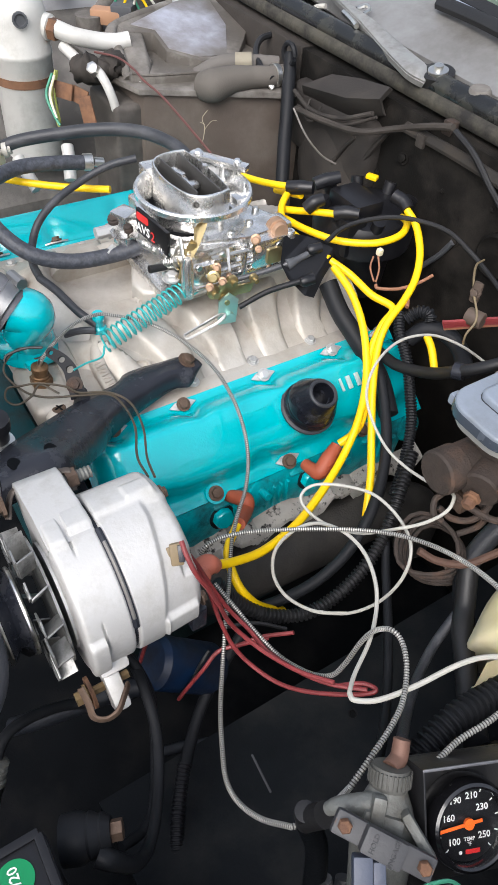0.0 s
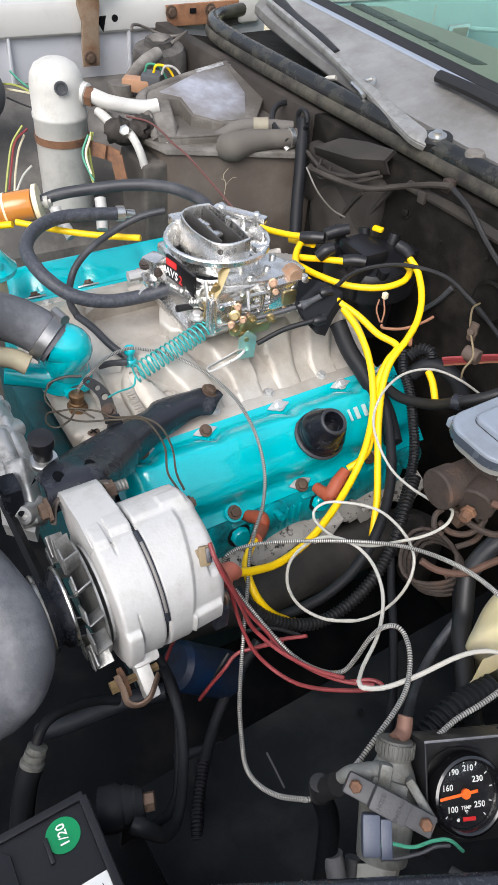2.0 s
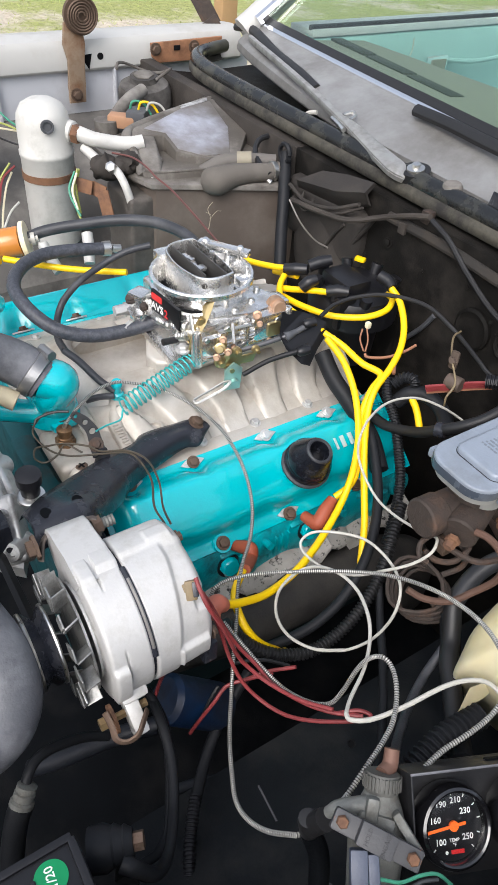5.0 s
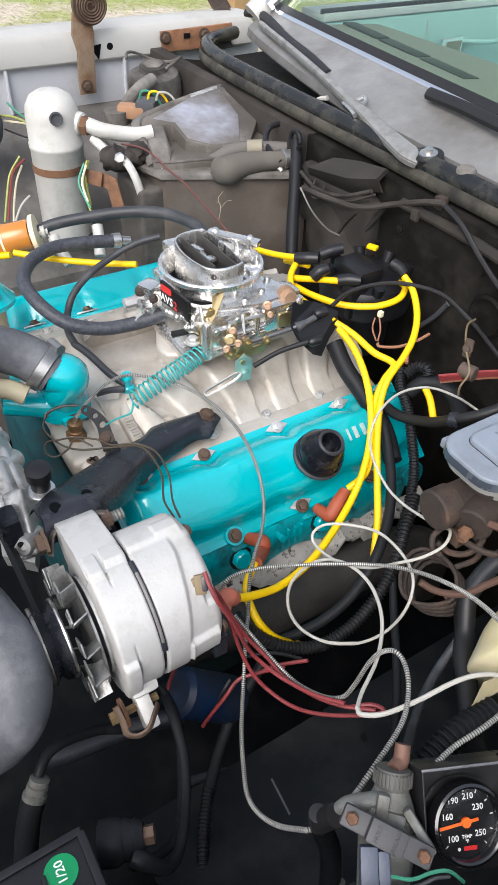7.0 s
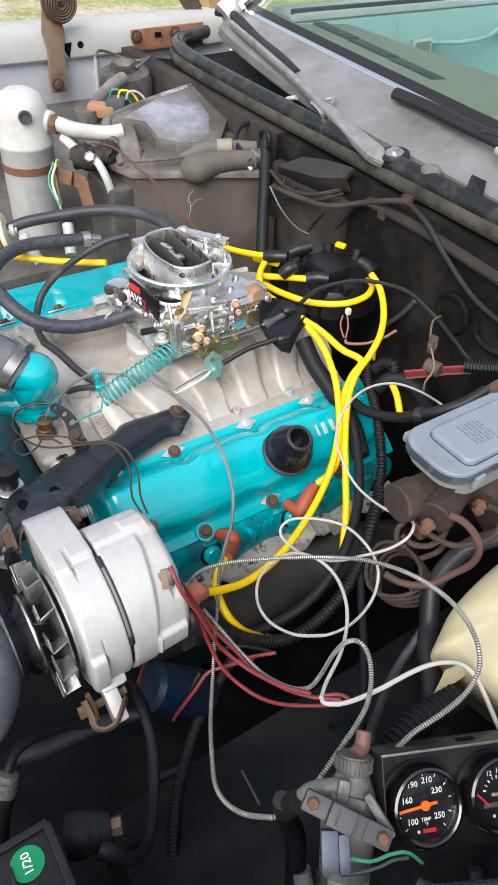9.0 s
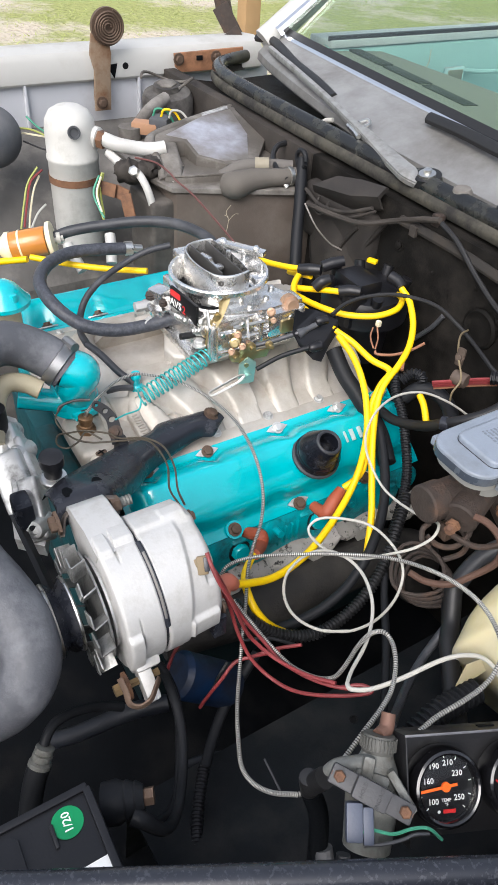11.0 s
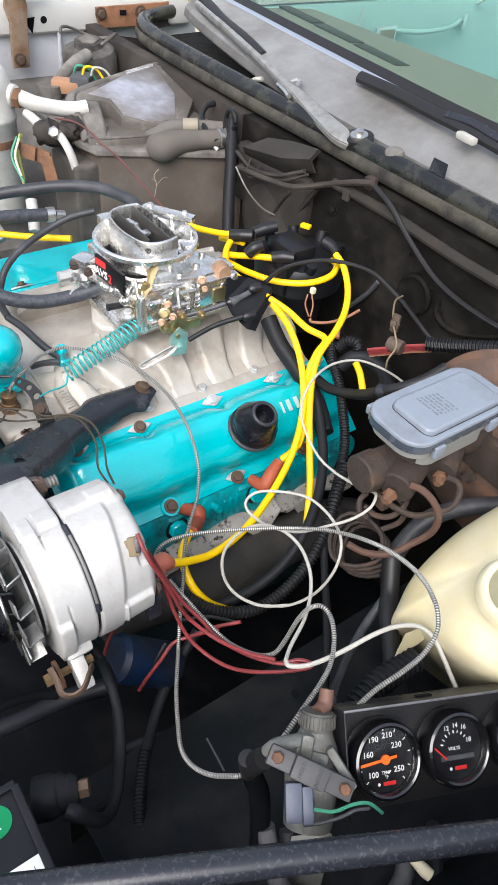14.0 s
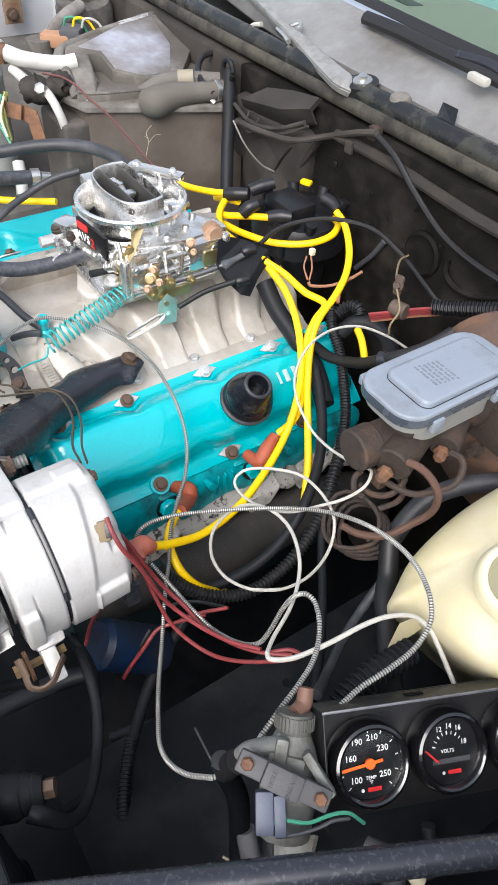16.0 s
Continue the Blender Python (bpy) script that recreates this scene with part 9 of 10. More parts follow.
b = B()
bar_a, bar_b = V(0.607, -0.245, 0.893), V(0.463, 0.887, -0.02).normalized()
rod(b, bar_a - bar_b * 0.42, bar_a + bar_b * 0.46, 0.0098, 24)
bar = single("support_bar", b, BAR_PAINT, "scuffed black round steel bar crossing above the battery", "bar")
b = B()
box(b, bar_a + bar_b * 0.46, (0.03, 0.05, 0.012), Matrix.Rotation(radians(-27), 3, "Z"), bev=0.003)
part("end_tab", b, BAR_PAINT, bar)
b = B()
box(b, bar_a - bar_b * 0.42, (0.03, 0.05, 0.012), Matrix.Rotation(radians(-27), 3, "Z"), bev=0.003)
part("end_tab", b, BAR_PAINT, bar)

sen = thing("pressure_valve_unit", (0.60, -0.1, 0.80), "stained grey alloy valve unit with a bolted sensor bracket", "valve unit")
b1, b2 = V(0.595, -0.133, 0.897), V(0.636, -0.104, 0.889)
neck = V(*(0.586, -0.087, 0.886))
tip = V(*(0.581, -0.076, 0.888))
foot = V(*(0.607, -0.104, 0.862))
nn = (foot - neck).normalized()
b = B()
taper(b, [neck, neck.lerp(foot, 0.25), neck.lerp(foot, 0.5), neck.lerp(foot, 0.8), foot, foot + nn * 0.04], [0.0100, 0.0125, 0.0165, 0.0200, 0.0210, 0.0180], 18)
part("body", b, GREY_SENDER, sen)
for p, q1, s in (*[(V(*a), V(*c), w) for a, c, w in zip([(0.595, -0.104, 0.889), (0.597, -0.111, 0.879), (0.611, -0.094, 0.886)], [(0.602, -0.111, 0.884), (0.611, -0.102, 0.883), (0.633, -0.092, 0.875)], (0.009, 0.010, 0.007))],):
    b = B()
    box(b, (p + q1) / 2, ((q1 - p).length + 0.008, s, 0.012), basis((0.4, -0.4, 0.8), q1 - p), bev=0.003)
    part("casting_rib", b, GREY_SENDER, sen)
b = B()
skin(b, [neck + nn * (0.0035 * k - 0.006) for k in range(6)], [0.0118, 0.0132, 0.0132, 0.0130, 0.0118, 0.0112], 24)
KNURL = mat("dark_knurled_ring", (0.075, 0.075, 0.068), 0.55, vary=0.25)
ring_k = part("knurled_ring", b, KNURL, sen, "dark knurled ring")
mm = basis(nn)
for k in range(30):
    a = 2 * math.pi * k / 30
    b = B()
    box(b, neck + mm @ V(0.0133 * math.cos(a), 0.0133 * math.sin(a), 0), (0.0014, 0.0014, 0.009), mm @ Matrix.Rotation(a, 3, "Z"))
    part("knurl", b, KNURL, ring_k)
b = B()
taper(b, [neck - nn * 0.004, tip, V(*(0.574, -0.069, 0.894))], [0.0062, 0.0060, 0.0056], 14)
part("copper_stub", b, mat("brown_copper", (0.15, 0.082, 0.060), 0.6, metal=0.3, vary=0.25, scale=90), sen, "brown copper stub pipe")
b = B()
wdir = (b2 - b1).normalized()
un = V(0.35, -0.35, 0.87)
un = (un - wdir * un.dot(wdir)).normalized()
r3 = basis(un, wdir)
box(b, (b1 + b2) / 2 + un * -0.002, ((b2 - b1).length + 0.013, 0.0145, 0.007), r3, bev=0.002)
box(b, (b1 + b2) / 2 + un * 0.004 - wdir * 0.001, (0.026, 0.016, 0.009), r3, bev=0.002)
br = part("sensor_bracket", b, mat("dark_sensor_plastic", (0.045, 0.046, 0.050), 0.5, vary=0.15, scale=60), sen, "grey plastic sensor bar")
td = r3 @ V(0, 1, 0)
td = td if td.dot(V(-0.5, 0.8, 0.3)) > 0 else -td
for word, off in (("HOLD", -0.0075), ("ENGAGE", 0.0050)):
    part("moulded_text", text_mesh(word, 0.0042, place((b1 + b2) / 2 + un * 0.0088 + wdir * off, un, td), 0.00012), LID_DARK, br, "moulded lettering")
for p in (b1, b2):
    b = B()
    lathe(b, [(0.0060, -0.004), (0.0060, 0.0012)], p, un, 16)
    lathe(b, [(0.0044, 0.001), (0.0044, 0.0046), (0.0036, 0.0056), (0, 0.0058)], p, un, 6)
    part("bolt", b, RUST, sen, "rusty brown bolt")
q = [V(*p) for p in [(0.616, -0.133, 0.883), (0.627, -0.14, 0.878), (0.623, -0.126, 0.882), (0.633, -0.132, 0.877)]]
CONN = mat("blue_grey_connector", (0.060, 0.072, 0.105), 0.45, vary=0.1, scale=60)
for a, c, w in ((q[0], q[1], 0.012), (q[2], q[3], 0.008)):
    b = B()
    box(b, (a + c) / 2, ((c - a).length + 0.012, w, 0.010), basis(un, c - a), bev=0.002)
    part("connector", b, CONN, sen, "blue-grey plug connector")
b = B()
lathe(b, [(0.006, -0.018), (0.0080, -0.016), (0.0080, 0.004), (0.0072, 0.006), (0.0072, 0.009), (0, 0.010)], (0.57, -0.134, 0.837), (-0.1, -0.15, 1), 16)
part("side_port", b, RUBBER, sen, "black rubber port")
b = B()
rod(b, *[(0.572, -0.134, 0.835), (0.579, -0.128, 0.856)], 0.0085, 14)
part("port_neck", b, RUBBER, sen)
b = B()
taper(b, [(0.579, -0.127, 0.867), (0.582, -0.123, 0.876), (0.587, -0.115, 0.88), (0.594, -0.104, 0.88)], [0.0045, 0.0055, 0.0062, 0.0080], 14)
part("port_boss", b, GREY_SENDER, sen)
b = B()
taper(b, [(0.573, -0.132, 0.822), (0.585, -0.129, 0.797), (0.598, -0.134, 0.76), (0.609, -0.139, 0.716)], [0.0085, 0.0085, 0.0085, 0.0085], 14)
# Near-black colour stands for the shadow below the port.
part("down_pipe", b, BAY_BLACK, sen, "pipe below the port, coloured near-black for the shadow there")
for pts, mm, word in (([(0.629, -0.144, 0.873), (0.629, -0.14, 0.879), (0.632, -0.129, 0.88), (0.641, -0.116, 0.877), (0.645, -0.101, 0.876), (0.65, -0.089, 0.872), (0.659, -0.081, 0.862)], GREEN_WIRE, "green"),
                      ([(0.635, -0.136, 0.869), (0.641, -0.125, 0.87), (0.646, -0.111, 0.871), (0.648, -0.1, 0.871), (0.652, -0.089, 0.867)], GREY_CONN, "grey")):
    wire("sensor_lead", pts, 0.0013, mm, f"thin {word} lead from the valve connector", "wire", "valve leads", 6)
HOSE_GREY = mat("dusty_grey_hose_rubber", (0.062, 0.064, 0.070), 0.55, vary=0.2, scale=40, dirt=(0.11, 0.112, 0.12), dirt_at=0.60, dirt_scale=20, bump=0.3)
wire("vapor_hose", [(0.6, -0.131, 0.769), (0.612, -0.134, 0.757), (0.626, -0.138, 0.743), (0.643, -0.136, 0.73), (0.663, -0.125, 0.72), (0.68, -0.107, 0.718), (0.692, -0.083, 0.724), (0.694, -0.062, 0.736), (0.688, -0.049, 0.75), (0.678, -0.045, 0.759), (0.668, -0.051, 0.759), (0.659, -0.055, 0.756)], 0.0080, HOSE_GREY, "dusty grey hose looping below the support bar", "hose", "hoses below the bar", 14)
wire("vapor_hose", [(0.605, -0.106, 0.73), (0.617, -0.115, 0.718), (0.628, -0.126, 0.705), (0.635, -0.135, 0.679), (0.649, -0.148, 0.628)], 0.0066, HOSE_GREY, "short grey hose hanging inside the hose loop", "hose", "hoses below the bar", 12)
wire("vapor_hose", [(0.674, 0.003, 0.739), (0.688, -0.003, 0.724), (0.707, -0.01, 0.696), (0.73, -0.024, 0.659)], 0.0058, HOSE, "thin black hose beside the cream connector", "hose", "hoses below the bar", 12)
b = B()
q = [V(*p) for p in [(0.677, -0.046, 0.767), (0.686, -0.044, 0.767), (0.697, -0.042, 0.767), (0.703, -0.04, 0.766)]]
taper(b, q, [0.0034, 0.0038, 0.0054, 0.0050], 14)
single("hose_connector", b, CREAM, "cream plastic connector on the grey hose", "connector")
b = B()
tube(b, [(0.673, -0.043, 0.765), (0.678, -0.04, 0.765), (0.685, -0.041, 0.762)], 0.0022, 8)
single("connector_clip", b, RUBBER, "thin black clip round the hose connector", "clip")
b = B()
q = [V(*p) for p in [(0.612, -0.108, 0.737), (0.63, -0.082, 0.748), (0.645, -0.1, 0.735), (0.63, -0.122, 0.724), (0.646, -0.1, 0.72), (0.653, -0.106, 0.695), (0.633, -0.125, 0.704)]]
slab(b, [[q[0], q[1]], [q[3], q[2]], [q[6], q[5]]], (0.002, 0.002, -0.002))
part("lower_bracket", b, GREY_SENDER, sen, "folded grey sheet bracket")
for pts in ([(0.59, -0.142, 0.681), (0.6, -0.137, 0.684), (0.608, -0.133, 0.687)], [(0.699, 0.009, 0.692), (0.707, 0.012, 0.688), (0.715, 0.015, 0.683)]):
    wire("pale_tab", pts, 0.0012, BEIGE, "thin pale metal tab in the dark below the bar", "tab", "pale tabs", 6)
b = B()
for k in range(2):
    a0, a1, a2, a3 = (V(*p) for p in ([(0.697, 0.08, 0.683), (0.715, 0.083, 0.67), (0.763, 0.018, 0.556), (0.743, 0.017, 0.572)] if k == 0 else [(0.726, 0.078, 0.687), (0.753, 0.097, 0.677), (0.801, 0.036, 0.566), (0.778, 0.023, 0.577)]))
    slab(b, [[a0, a1], [a3, a2]], (0, 0, -0.004))
single("inner_brace", b, mat("dark_blue_black_brace", (0.022, 0.027, 0.036), 0.5, vary=0.25, scale=30), "dark blue-black sloping braces below the bar", "brace")
tray = thing("battery_tray", (0.622, -0.374, 0.32), "black steel battery tray on legs", "tray")
b = B()
prism(b, rounded(0.486, 0.758, -0.464, -0.284, 0.01), 0.012, place((0, 0, 0.642)), bev=0.002)
part("shelf", b, BAY_BLACK, tray)
for x in (0.51, 0.735):
    b = B()
    box(b, (x, -0.374, 0.476), (0.03, 0.12, 0.332), bev=0.004)
    part("leg", b, BAY_BLACK, tray)
# ---- loose wires, capillary tubes and hoses hanging in the bay ----
def sheath(pts, label, r=0.0022, pitch=0.0021, seg=9):
    """Separate steel windings round a dark core."""
    b = B()
    path = resample(spline(pts, 14), pitch)
    for p, t, u, w in turns_of(path):
        rows = []
        for off, f in ((-0.34, 0.72), (-0.18, 1.0), (0.18, 1.0), (0.34, 0.72)):
            rows.append([b.verts.new(p + t * pitch * off + (u * math.cos(2 * math.pi * k / seg) + w * math.sin(2 * math.pi * k / seg)) * r * f) for k in range(seg)])
        for x, y in zip(rows, rows[1:]):
            for k in range(seg):
                b.faces.new((x[k], x[(k + 1) % seg], y[(k + 1) % seg], y[k]))
    ob = single("capillary_sheath", b, SHEATH, label, "sheath", "wound steel sheaths")
    b = B()
    skin(b, path, [r * 0.80] * len(path), 8)
    part("core", b, SHEATH_CORE, ob, "dark inner tube")
    return ob


SL = "thin grey wound-steel capillary sheath hanging over the engine"
sheath([(0.0655, -0.127, 0.852), (0.066, -0.119, 0.862), (0.0604, -0.1082, 0.866), (0.0434, -0.0815, 0.868), (0.0383, -0.0522, 0.869), (0.045, -0.032, 0.866), (0.065, -0.004, 0.861), (0.1, 0.021, 0.853), (0.149, 0.033, 0.848), (0.192, 0.033, 0.84), (0.223, 0.031, 0.821), (0.249, 0.023, 0.801), (0.274, 0.006, 0.785), (0.294, -0.016, 0.774)], SL)
sheath([(0.294, -0.016, 0.774), (0.318, -0.037, 0.769), (0.348, -0.057, 0.758), (0.379, -0.079, 0.753), (0.413, -0.102, 0.736), (0.447, -0.124, 0.736), (0.48, -0.142, 0.747), (0.504, -0.153, 0.756), (0.526, -0.156, 0.771), (0.548, -0.152, 0.792), (0.568, -0.142, 0.818)], SL)
sheath([(0.34, -0.086, 0.813), (0.338, -0.079, 0.82), (0.338, -0.064, 0.822), (0.345, -0.042, 0.824), (0.36, -0.01, 0.825), (0.379, 0.02, 0.829), (0.4, 0.046, 0.835), (0.427, 0.066, 0.847), (0.46, 0.077, 0.862), (0.499, 0.073, 0.886), (0.537, 0.063, 0.905), (0.567, 0.049, 0.914), (0.583, 0.04, 0.908), (0.59, 0.03, 0.902), (0.594, 0.014, 0.895), (0.595, -0.01, 0.893), (0.593, -0.033, 0.887), (0.595, -0.053, 0.886)],
       "thin grey wound-steel capillary sheath arching over the wires")
sheath([(0.363, -0.083, 0.794), (0.385, -0.075, 0.78), (0.414, -0.069, 0.773), (0.443, -0.061, 0.768), (0.471, -0.052, 0.779), (0.487, -0.043, 0.794), (0.49, -0.034, 0.812), (0.489, -0.022, 0.836), (0.492, -0.015, 0.853), (0.502, -0.012, 0.869), (0.512, -0.01, 0.869), (0.526, -0.016, 0.868), (0.539, -0.026, 0.864), (0.551, -0.041, 0.865), (0.56, -0.06, 0.867), (0.568, -0.083, 0.867), (0.575, -0.105, 0.861)],
       "thin grey wound-steel capillary sheath looping to the valve unit")
sheath([(0.568, -0.142, 0.818), (0.572, -0.131, 0.818), (0.574, -0.118, 0.825), (0.574, -0.11, 0.842), (0.575, -0.105, 0.861)], "short grey wound-steel sheath passing behind the valve unit")
WL, WC, WG = "loose white nylon tube looped in the bay", "tube", "white tubes"
wire("white_tube", [(0.356, 0.296, 0.855), (0.326, 0.303, 0.856), (0.299, 0.298, 0.861), (0.283, 0.269, 0.883), (0.266, 0.237, 0.897), (0.259, 0.2, 0.899), (0.268, 0.163, 0.894), (0.283, 0.139, 0.879), (0.308, 0.124, 0.87), (0.343, 0.118, 0.858), (0.375, 0.116, 0.86), (0.408, 0.116, 0.869)], 0.0015, WHITE_TUBE, WL, WC, WG, 8)
wire("white_tube", [(0.424, 0.121, 0.874), (0.434, 0.117, 0.878), (0.44, 0.105, 0.872), (0.434, 0.09, 0.858), (0.42, 0.073, 0.843), (0.396, 0.054, 0.82), (0.367, 0.038, 0.81), (0.339, 0.033, 0.807), (0.327, 0.036, 0.813), (0.328, 0.05, 0.821), (0.345, 0.068, 0.828), (0.372, 0.082, 0.837), (0.399, 0.085, 0.84), (0.425, 0.082, 0.838), (0.443, 0.073, 0.831), (0.451, 0.061, 0.808), (0.447, 0.045, 0.777), (0.433, 0.025, 0.753), (0.409, 0.006, 0.737)], 0.0016, WHITE_TUBE, WL, WC, WG, 8)
wire("white_tube", [(0.433, 0.025, 0.753), (0.409, 0.006, 0.737), (0.381, -0.008, 0.735), (0.36, -0.012, 0.75), (0.348, -0.004, 0.773), (0.351, 0.013, 0.798), (0.364, 0.029, 0.814), (0.39, 0.037, 0.827), (0.419, 0.037, 0.832), (0.449, 0.025, 0.836), (0.471, 0.009, 0.835), (0.492, -0.016, 0.838), (0.51, -0.047, 0.845), (0.521, -0.062, 0.851)], 0.0018, WHITE_TUBE, WL, WC, WG, 8)
wire("white_tube", [(0.521, -0.062, 0.851), (0.528, -0.063, 0.853), (0.538, -0.049, 0.857), (0.545, -0.022, 0.863), (0.55, 0.013, 0.869), (0.556, 0.035, 0.87), (0.565, 0.052, 0.866), (0.578, 0.059, 0.859), (0.593, 0.059, 0.849), (0.606, 0.058, 0.84), (0.62, 0.055, 0.834)], 0.0021, WHITE_TUBE, WL, WC, WG, 8)

RL, RC, RG = "faded red electrical wire", "wire", "red alternator wires"
for pts in ([(0.37, -0.119, 0.885), (0.375, -0.11, 0.863), (0.382, -0.098, 0.827), (0.392, -0.086, 0.796), (0.412, -0.075, 0.779), (0.434, -0.069, 0.771), (0.464, -0.057, 0.774), (0.49, -0.043, 0.783), (0.512, -0.023, 0.792)],
            [(0.374, -0.117, 0.875), (0.382, -0.103, 0.831), (0.394, -0.096, 0.788), (0.412, -0.09, 0.761), (0.433, -0.08, 0.748), (0.457, -0.069, 0.749), (0.479, -0.056, 0.761), (0.501, -0.037, 0.777), (0.515, -0.022, 0.79), (0.515, -0.017, 0.793), (0.505, -0.023, 0.791), (0.494, -0.039, 0.783)],
            [(0.362, -0.097, 0.786), (0.354, -0.112, 0.767), (0.35, -0.13, 0.751), (0.352, -0.148, 0.73), (0.356, -0.16, 0.702)],
            [(0.429, -0.037, 0.767), (0.412, -0.059, 0.752), (0.405, -0.079, 0.744), (0.398, -0.098, 0.737), (0.401, -0.115, 0.723), (0.4, -0.132, 0.698), (0.398, -0.14, 0.679)],
            [(0.405, -0.086, 0.747), (0.409, -0.071, 0.747), (0.414, -0.053, 0.747)]):
    wire("red_wire", pts, 0.0020, RED_WIRE, RL, RC, RG, 8)
wire("red_wire", [(0.379, -0.126, 0.912), (0.389, -0.127, 0.907), (0.399, -0.124, 0.892), (0.402, -0.114, 0.866), (0.405, -0.105, 0.838), (0.408, -0.097, 0.811), (0.414, -0.087, 0.789), (0.436, -0.074, 0.778), (0.468, -0.061, 0.786), (0.494, -0.045, 0.796)], 0.0020, RED_WIRE, RL, RC, RG, 8)
for pts, mm in (([(0.389, -0.102, 0.727), (0.393, -0.114, 0.716), (0.395, -0.125, 0.692), (0.394, -0.135, 0.677)], RUBBER), ([(0.384, -0.081, 0.746), (0.393, -0.053, 0.742), (0.409, -0.027, 0.732)], RUBBER)):
    wire("thin_lead", pts, 0.002, mm, "thin dark lead beside the red wires", "wire", "thin leads", 6)
OLIVE = mat("dull_olive_wire", (0.060, 0.048, 0.032), 0.5, vary=0.25, scale=90)
for pts in ([(0.064, -0.1221, 0.868), (0.0463, -0.1446, 0.860), (0.059, -0.1654, 0.850), (0.083, -0.157, 0.838), (0.105, -0.140, 0.838), (0.1298, -0.1101, 0.848), (0.1519, -0.0878, 0.858), (0.1753, -0.0828, 0.862), (0.2181, -0.0893, 0.872), (0.2614, -0.1073, 0.882), (0.2948, -0.1127, 0.892)],
            [(0.111, -0.126, 0.842), (0.0926, -0.1391, 0.845), (0.0997, -0.1516, 0.840), (0.1031, -0.168, 0.838), (0.0914, -0.1758, 0.839), (0.0774, -0.1694, 0.840), (0.0829, -0.157, 0.843), (0.0926, -0.1391, 0.847), (0.1127, -0.1185, 0.850), (0.1298, -0.1101, 0.852), (0.1519, -0.0878, 0.861), (0.1790, -0.0760, 0.864), (0.2225, -0.0830, 0.872), (0.2660, -0.1000, 0.882), (0.2980, -0.1080, 0.892)]):
    wire("twin_lead", pts, 0.0012, OLIVE, "thin dark twin lead over the black bracket", "wire", "twin leads", 6)
wire("sensor_lead", [(0.079, -0.166, 0.877), (0.077, -0.161, 0.882), (0.082, -0.144, 0.888), (0.09, -0.129, 0.889)], 0.0015, RUBBER, "thin black lead at the thermostat housing", "wire", "", 6)

b = B()
ribbed(b, [(0.345, -0.07, 0.759), (0.357, -0.059, 0.741), (0.372, -0.042, 0.724), (0.385, -0.02, 0.713), (0.395, 0.009, 0.708), (0.397, 0.038, 0.711), (0.394, 0.068, 0.72), (0.386, 0.098, 0.733), (0.372, 0.128, 0.75), (0.351, 0.157, 0.774), (0.325, 0.191, 0.791)], 0.0074, 0.0046, 0.32, 12)
single("conduit", b, RUBBER, "black ribbed conduit under the valve cover", "conduit", "ribbed conduits")
for pts, r, word in (
        ([(0.357, -0.026, 0.689), (0.363, 0.009, 0.692), (0.366, 0.047, 0.701), (0.361, 0.087, 0.717), (0.346, 0.125, 0.741), (0.319, 0.161, 0.76), (0.287, 0.189, 0.778), (0.25, 0.211, 0.797), (0.224, 0.222, 0.812)], 0.0064, "black loom hose curving below the yellow wires"),
        ([(0.368, -0.176, 0.756), (0.383, -0.171, 0.746), (0.402, -0.17, 0.73), (0.424, -0.178, 0.719), (0.451, -0.191, 0.702), (0.476, -0.206, 0.699), (0.49, -0.222, 0.705), (0.495, -0.243, 0.717)], 0.0044, "black hose dropping below the alternator"),
        ([(0.364, -0.045, 0.668), (0.377, -0.075, 0.652), (0.396, -0.108, 0.641), (0.419, -0.135, 0.633), (0.449, -0.163, 0.632)], 0.0062, "black hose in the dark of the bay"),
        ([(0.379, 0.122, 0.74), (0.41, 0.1, 0.727), (0.444, 0.075, 0.724), (0.476, 0.049, 0.723), (0.505, 0.023, 0.725), (0.539, -0.015, 0.743), (0.569, -0.06, 0.776)], 0.0046, "straight black tube below the brake lines"),
        ([(0.498, 0.092, 0.793), (0.507, 0.061, 0.78), (0.523, 0.026, 0.785), (0.544, -0.01, 0.803), (0.565, -0.044, 0.836)], 0.0045, "clear-grey hose running to the valve unit"),
        ([(0.4, -0.31, 0.727), (0.388, -0.302, 0.742), (0.377, -0.288, 0.747), (0.37, -0.266, 0.738), (0.365, -0.238, 0.716), (0.367, -0.217, 0.699)], 0.0050, "dark hose below the alternator"),
        ([(0.465, 0.134, 0.791), (0.493, 0.111, 0.781), (0.529, 0.081, 0.773), (0.574, 0.037, 0.793), (0.593, 0.017, 0.807)], 0.0105, "black hose between tank and gauge panel")):
    wire("bay_hose", pts, r, HOSE if "clear" in word else DEEP, word, "hose", "hoses deep in the bay", 12)
b = B()
ribbed(b, [(0.441, -0.157, 0.635), (0.471, -0.179, 0.631), (0.496, -0.194, 0.628), (0.525, -0.209, 0.623), (0.555, -0.225, 0.615)], 0.0068, 0.0036, 0.18, 10)
single("conduit", b, PLASTIC, "black ribbed conduit running forward in the bay", "conduit", "ribbed conduits")
b = B()
ribbed(b, [(0.573, 0.053, 0.821), (0.572, 0.032, 0.821), (0.572, 0.008, 0.821), (0.575, -0.016, 0.816), (0.58, -0.042, 0.809), (0.589, -0.058, 0.805)], 0.0120, 0.0060, 0.25, 12)
single("conduit", b, DEEP, "black ribbed conduit behind the gauge panel", "conduit", "ribbed conduits")
b = B()
q = [(0.357, -0.149, 0.695), (0.37, -0.101, 0.655), (0.37, -0.122, 0.61)]
lathe(b, [(0.0, 0), (0.022, 0.0), (0.027, 0.006), (0.027, 0.075), (0.022, 0.085), (0, 0.085)], q[0], V(*q[1]) - V(*q[0]), 24)
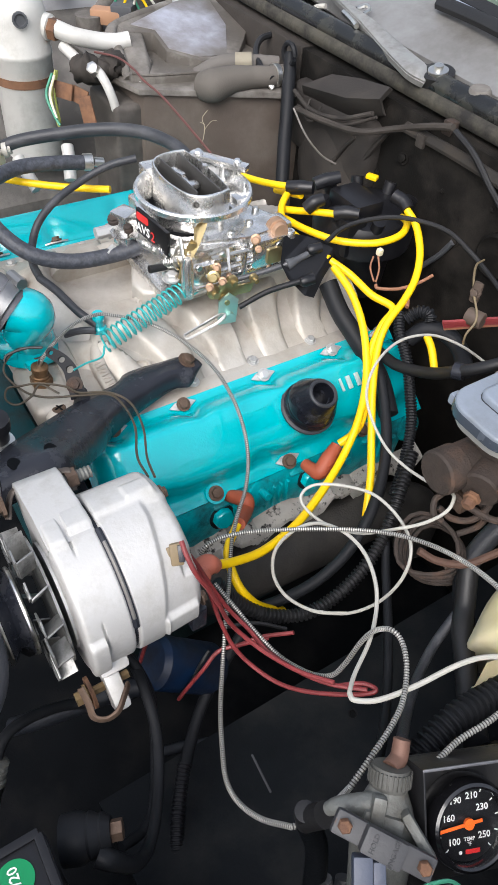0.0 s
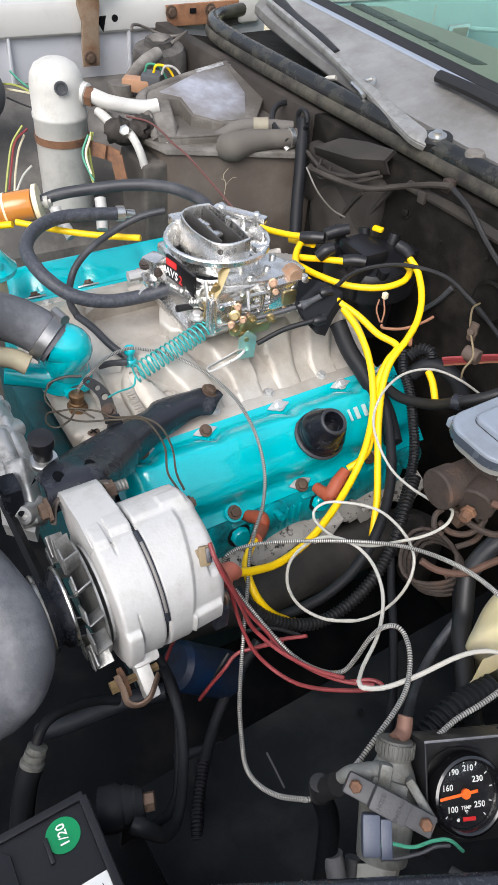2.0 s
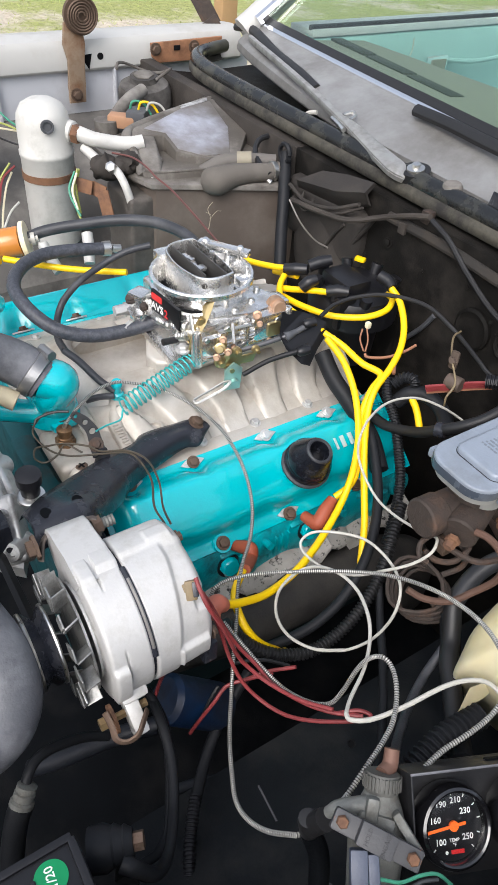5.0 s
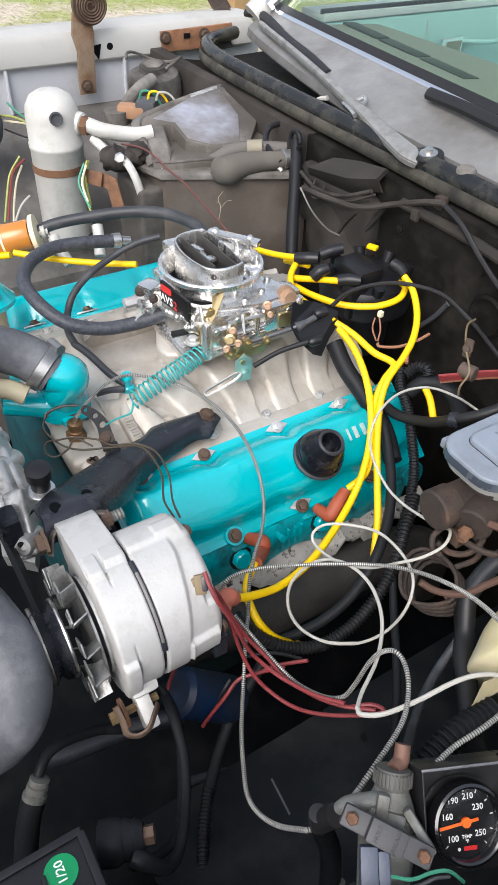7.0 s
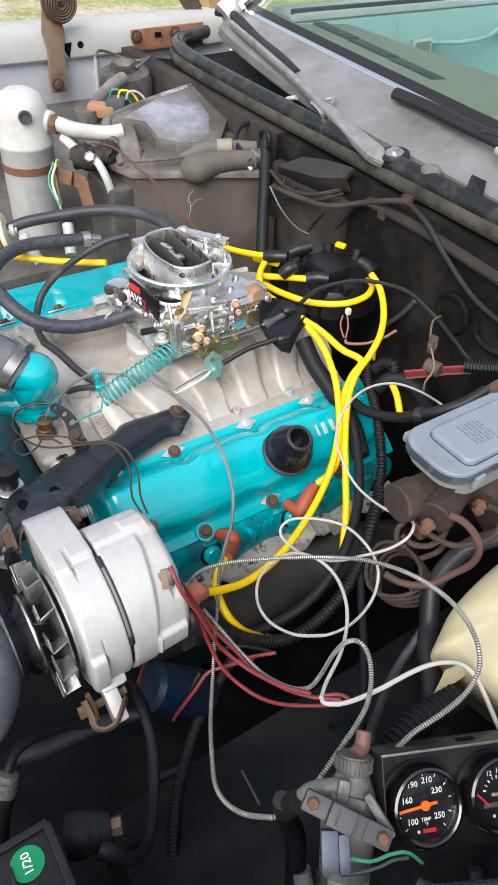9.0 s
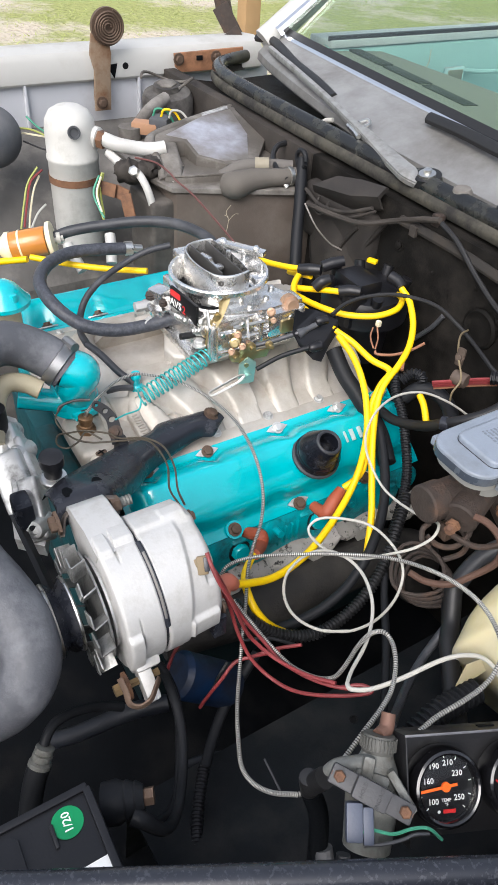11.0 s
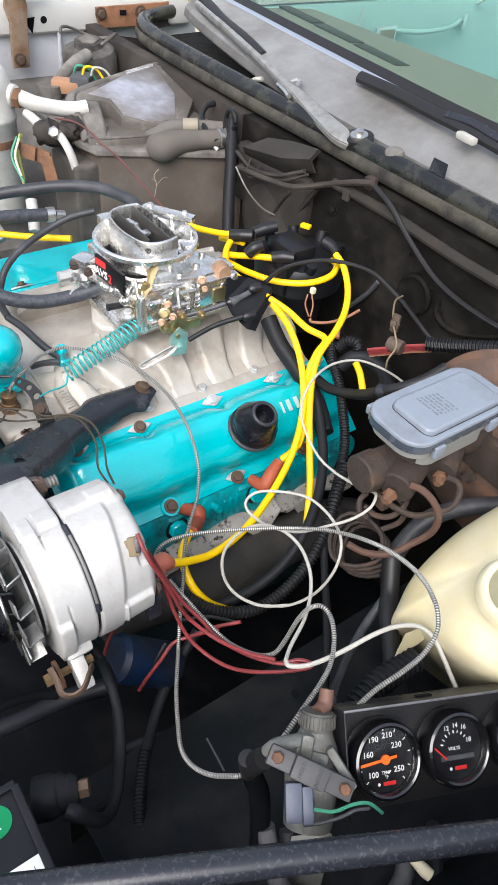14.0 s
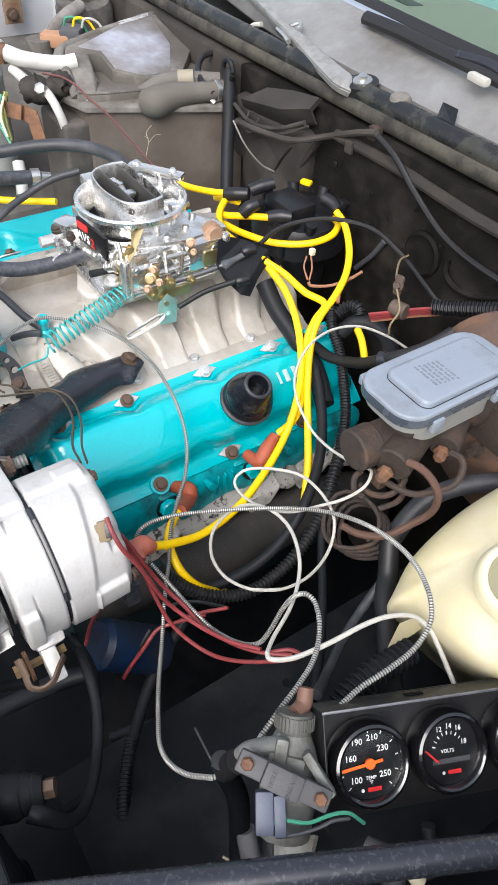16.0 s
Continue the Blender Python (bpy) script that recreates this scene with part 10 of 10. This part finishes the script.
single("blue_canister", b, BLUE, "dark blue painted canister below the alternator", "canister")
b = B()
tube(b, [(0.406, -0.228, 0.823), (0.417, -0.227, 0.816), (0.426, -0.227, 0.809), (0.431, -0.219, 0.806), (0.431, -0.209, 0.809), (0.423, -0.2, 0.811), (0.414, -0.193, 0.806)], 0.0035, 8, 8, 0.5)
single("adjuster_strap", b, BOLT_BROWN, "bent tan steel strap under the alternator pivot", "strap")
wire("stray_rod", [(0.472, -0.1, 0.654), (0.491, -0.101, 0.652), (0.509, -0.102, 0.65)], 0.0012, GREY_CONN, "thin stray wire on the black panel", "wire", "", 6)
b = B()
lathe(b, [(0.0045, 0), (0.0045, 0.001), (0.0032, 0.001), (0.0030, 0.0), (0, 0.0)], (0.504, -0.015, 0.715), (0, -0.3, 1), 16)
single("panel_hole", b, BAY_BLACK, "small hole in the black inner panel", "hole")
for pts, r in (([(0.267, -0.29, 0.512), (0.285, -0.258, 0.533), (0.301, -0.225, 0.558), (0.317, -0.191, 0.583), (0.33, -0.148, 0.587)], 0.011), ([(0.386, -0.161, 0.532), (0.407, -0.13, 0.565), (0.434, -0.1, 0.593)], 0.006)):
    wire("dark_strut", pts, r, mat("blue_black_strut", (0.009, 0.011, 0.016), 0.5, vary=0.35, scale=30, dirt=(0.017, 0.019, 0.024), dirt_at=0.6, dirt_scale=18), "blue-black metal strut in the dark of the bay", "strut", "struts deep in the bay", 12)
b = B()
lathe(b, [(0.0066, -0.007), (0.0092, -0.006), (0.0092, -0.001), (0.0082, 0.0), (0.0098, 0.001), (0.0098, 0.006), (0.0088, 0.007), (0.0112, 0.009), (0.0112, 0.013)], (0.395, -0.306, 0.738), V(0.40, -0.55, -0.73), 18)
single("hose_ferrule", b, GREY_SENDER, "dull grey crimped ferrule on the steering hose", "ferrule")
wire("steering_hose", [(0.400, -0.312, 0.729), (0.404, -0.320, 0.716), (0.416, -0.332, 0.690), (0.44, -0.35, 0.64)], 0.0110, DEEP, "thick black steering hose beside the battery", "hose", "", 14)
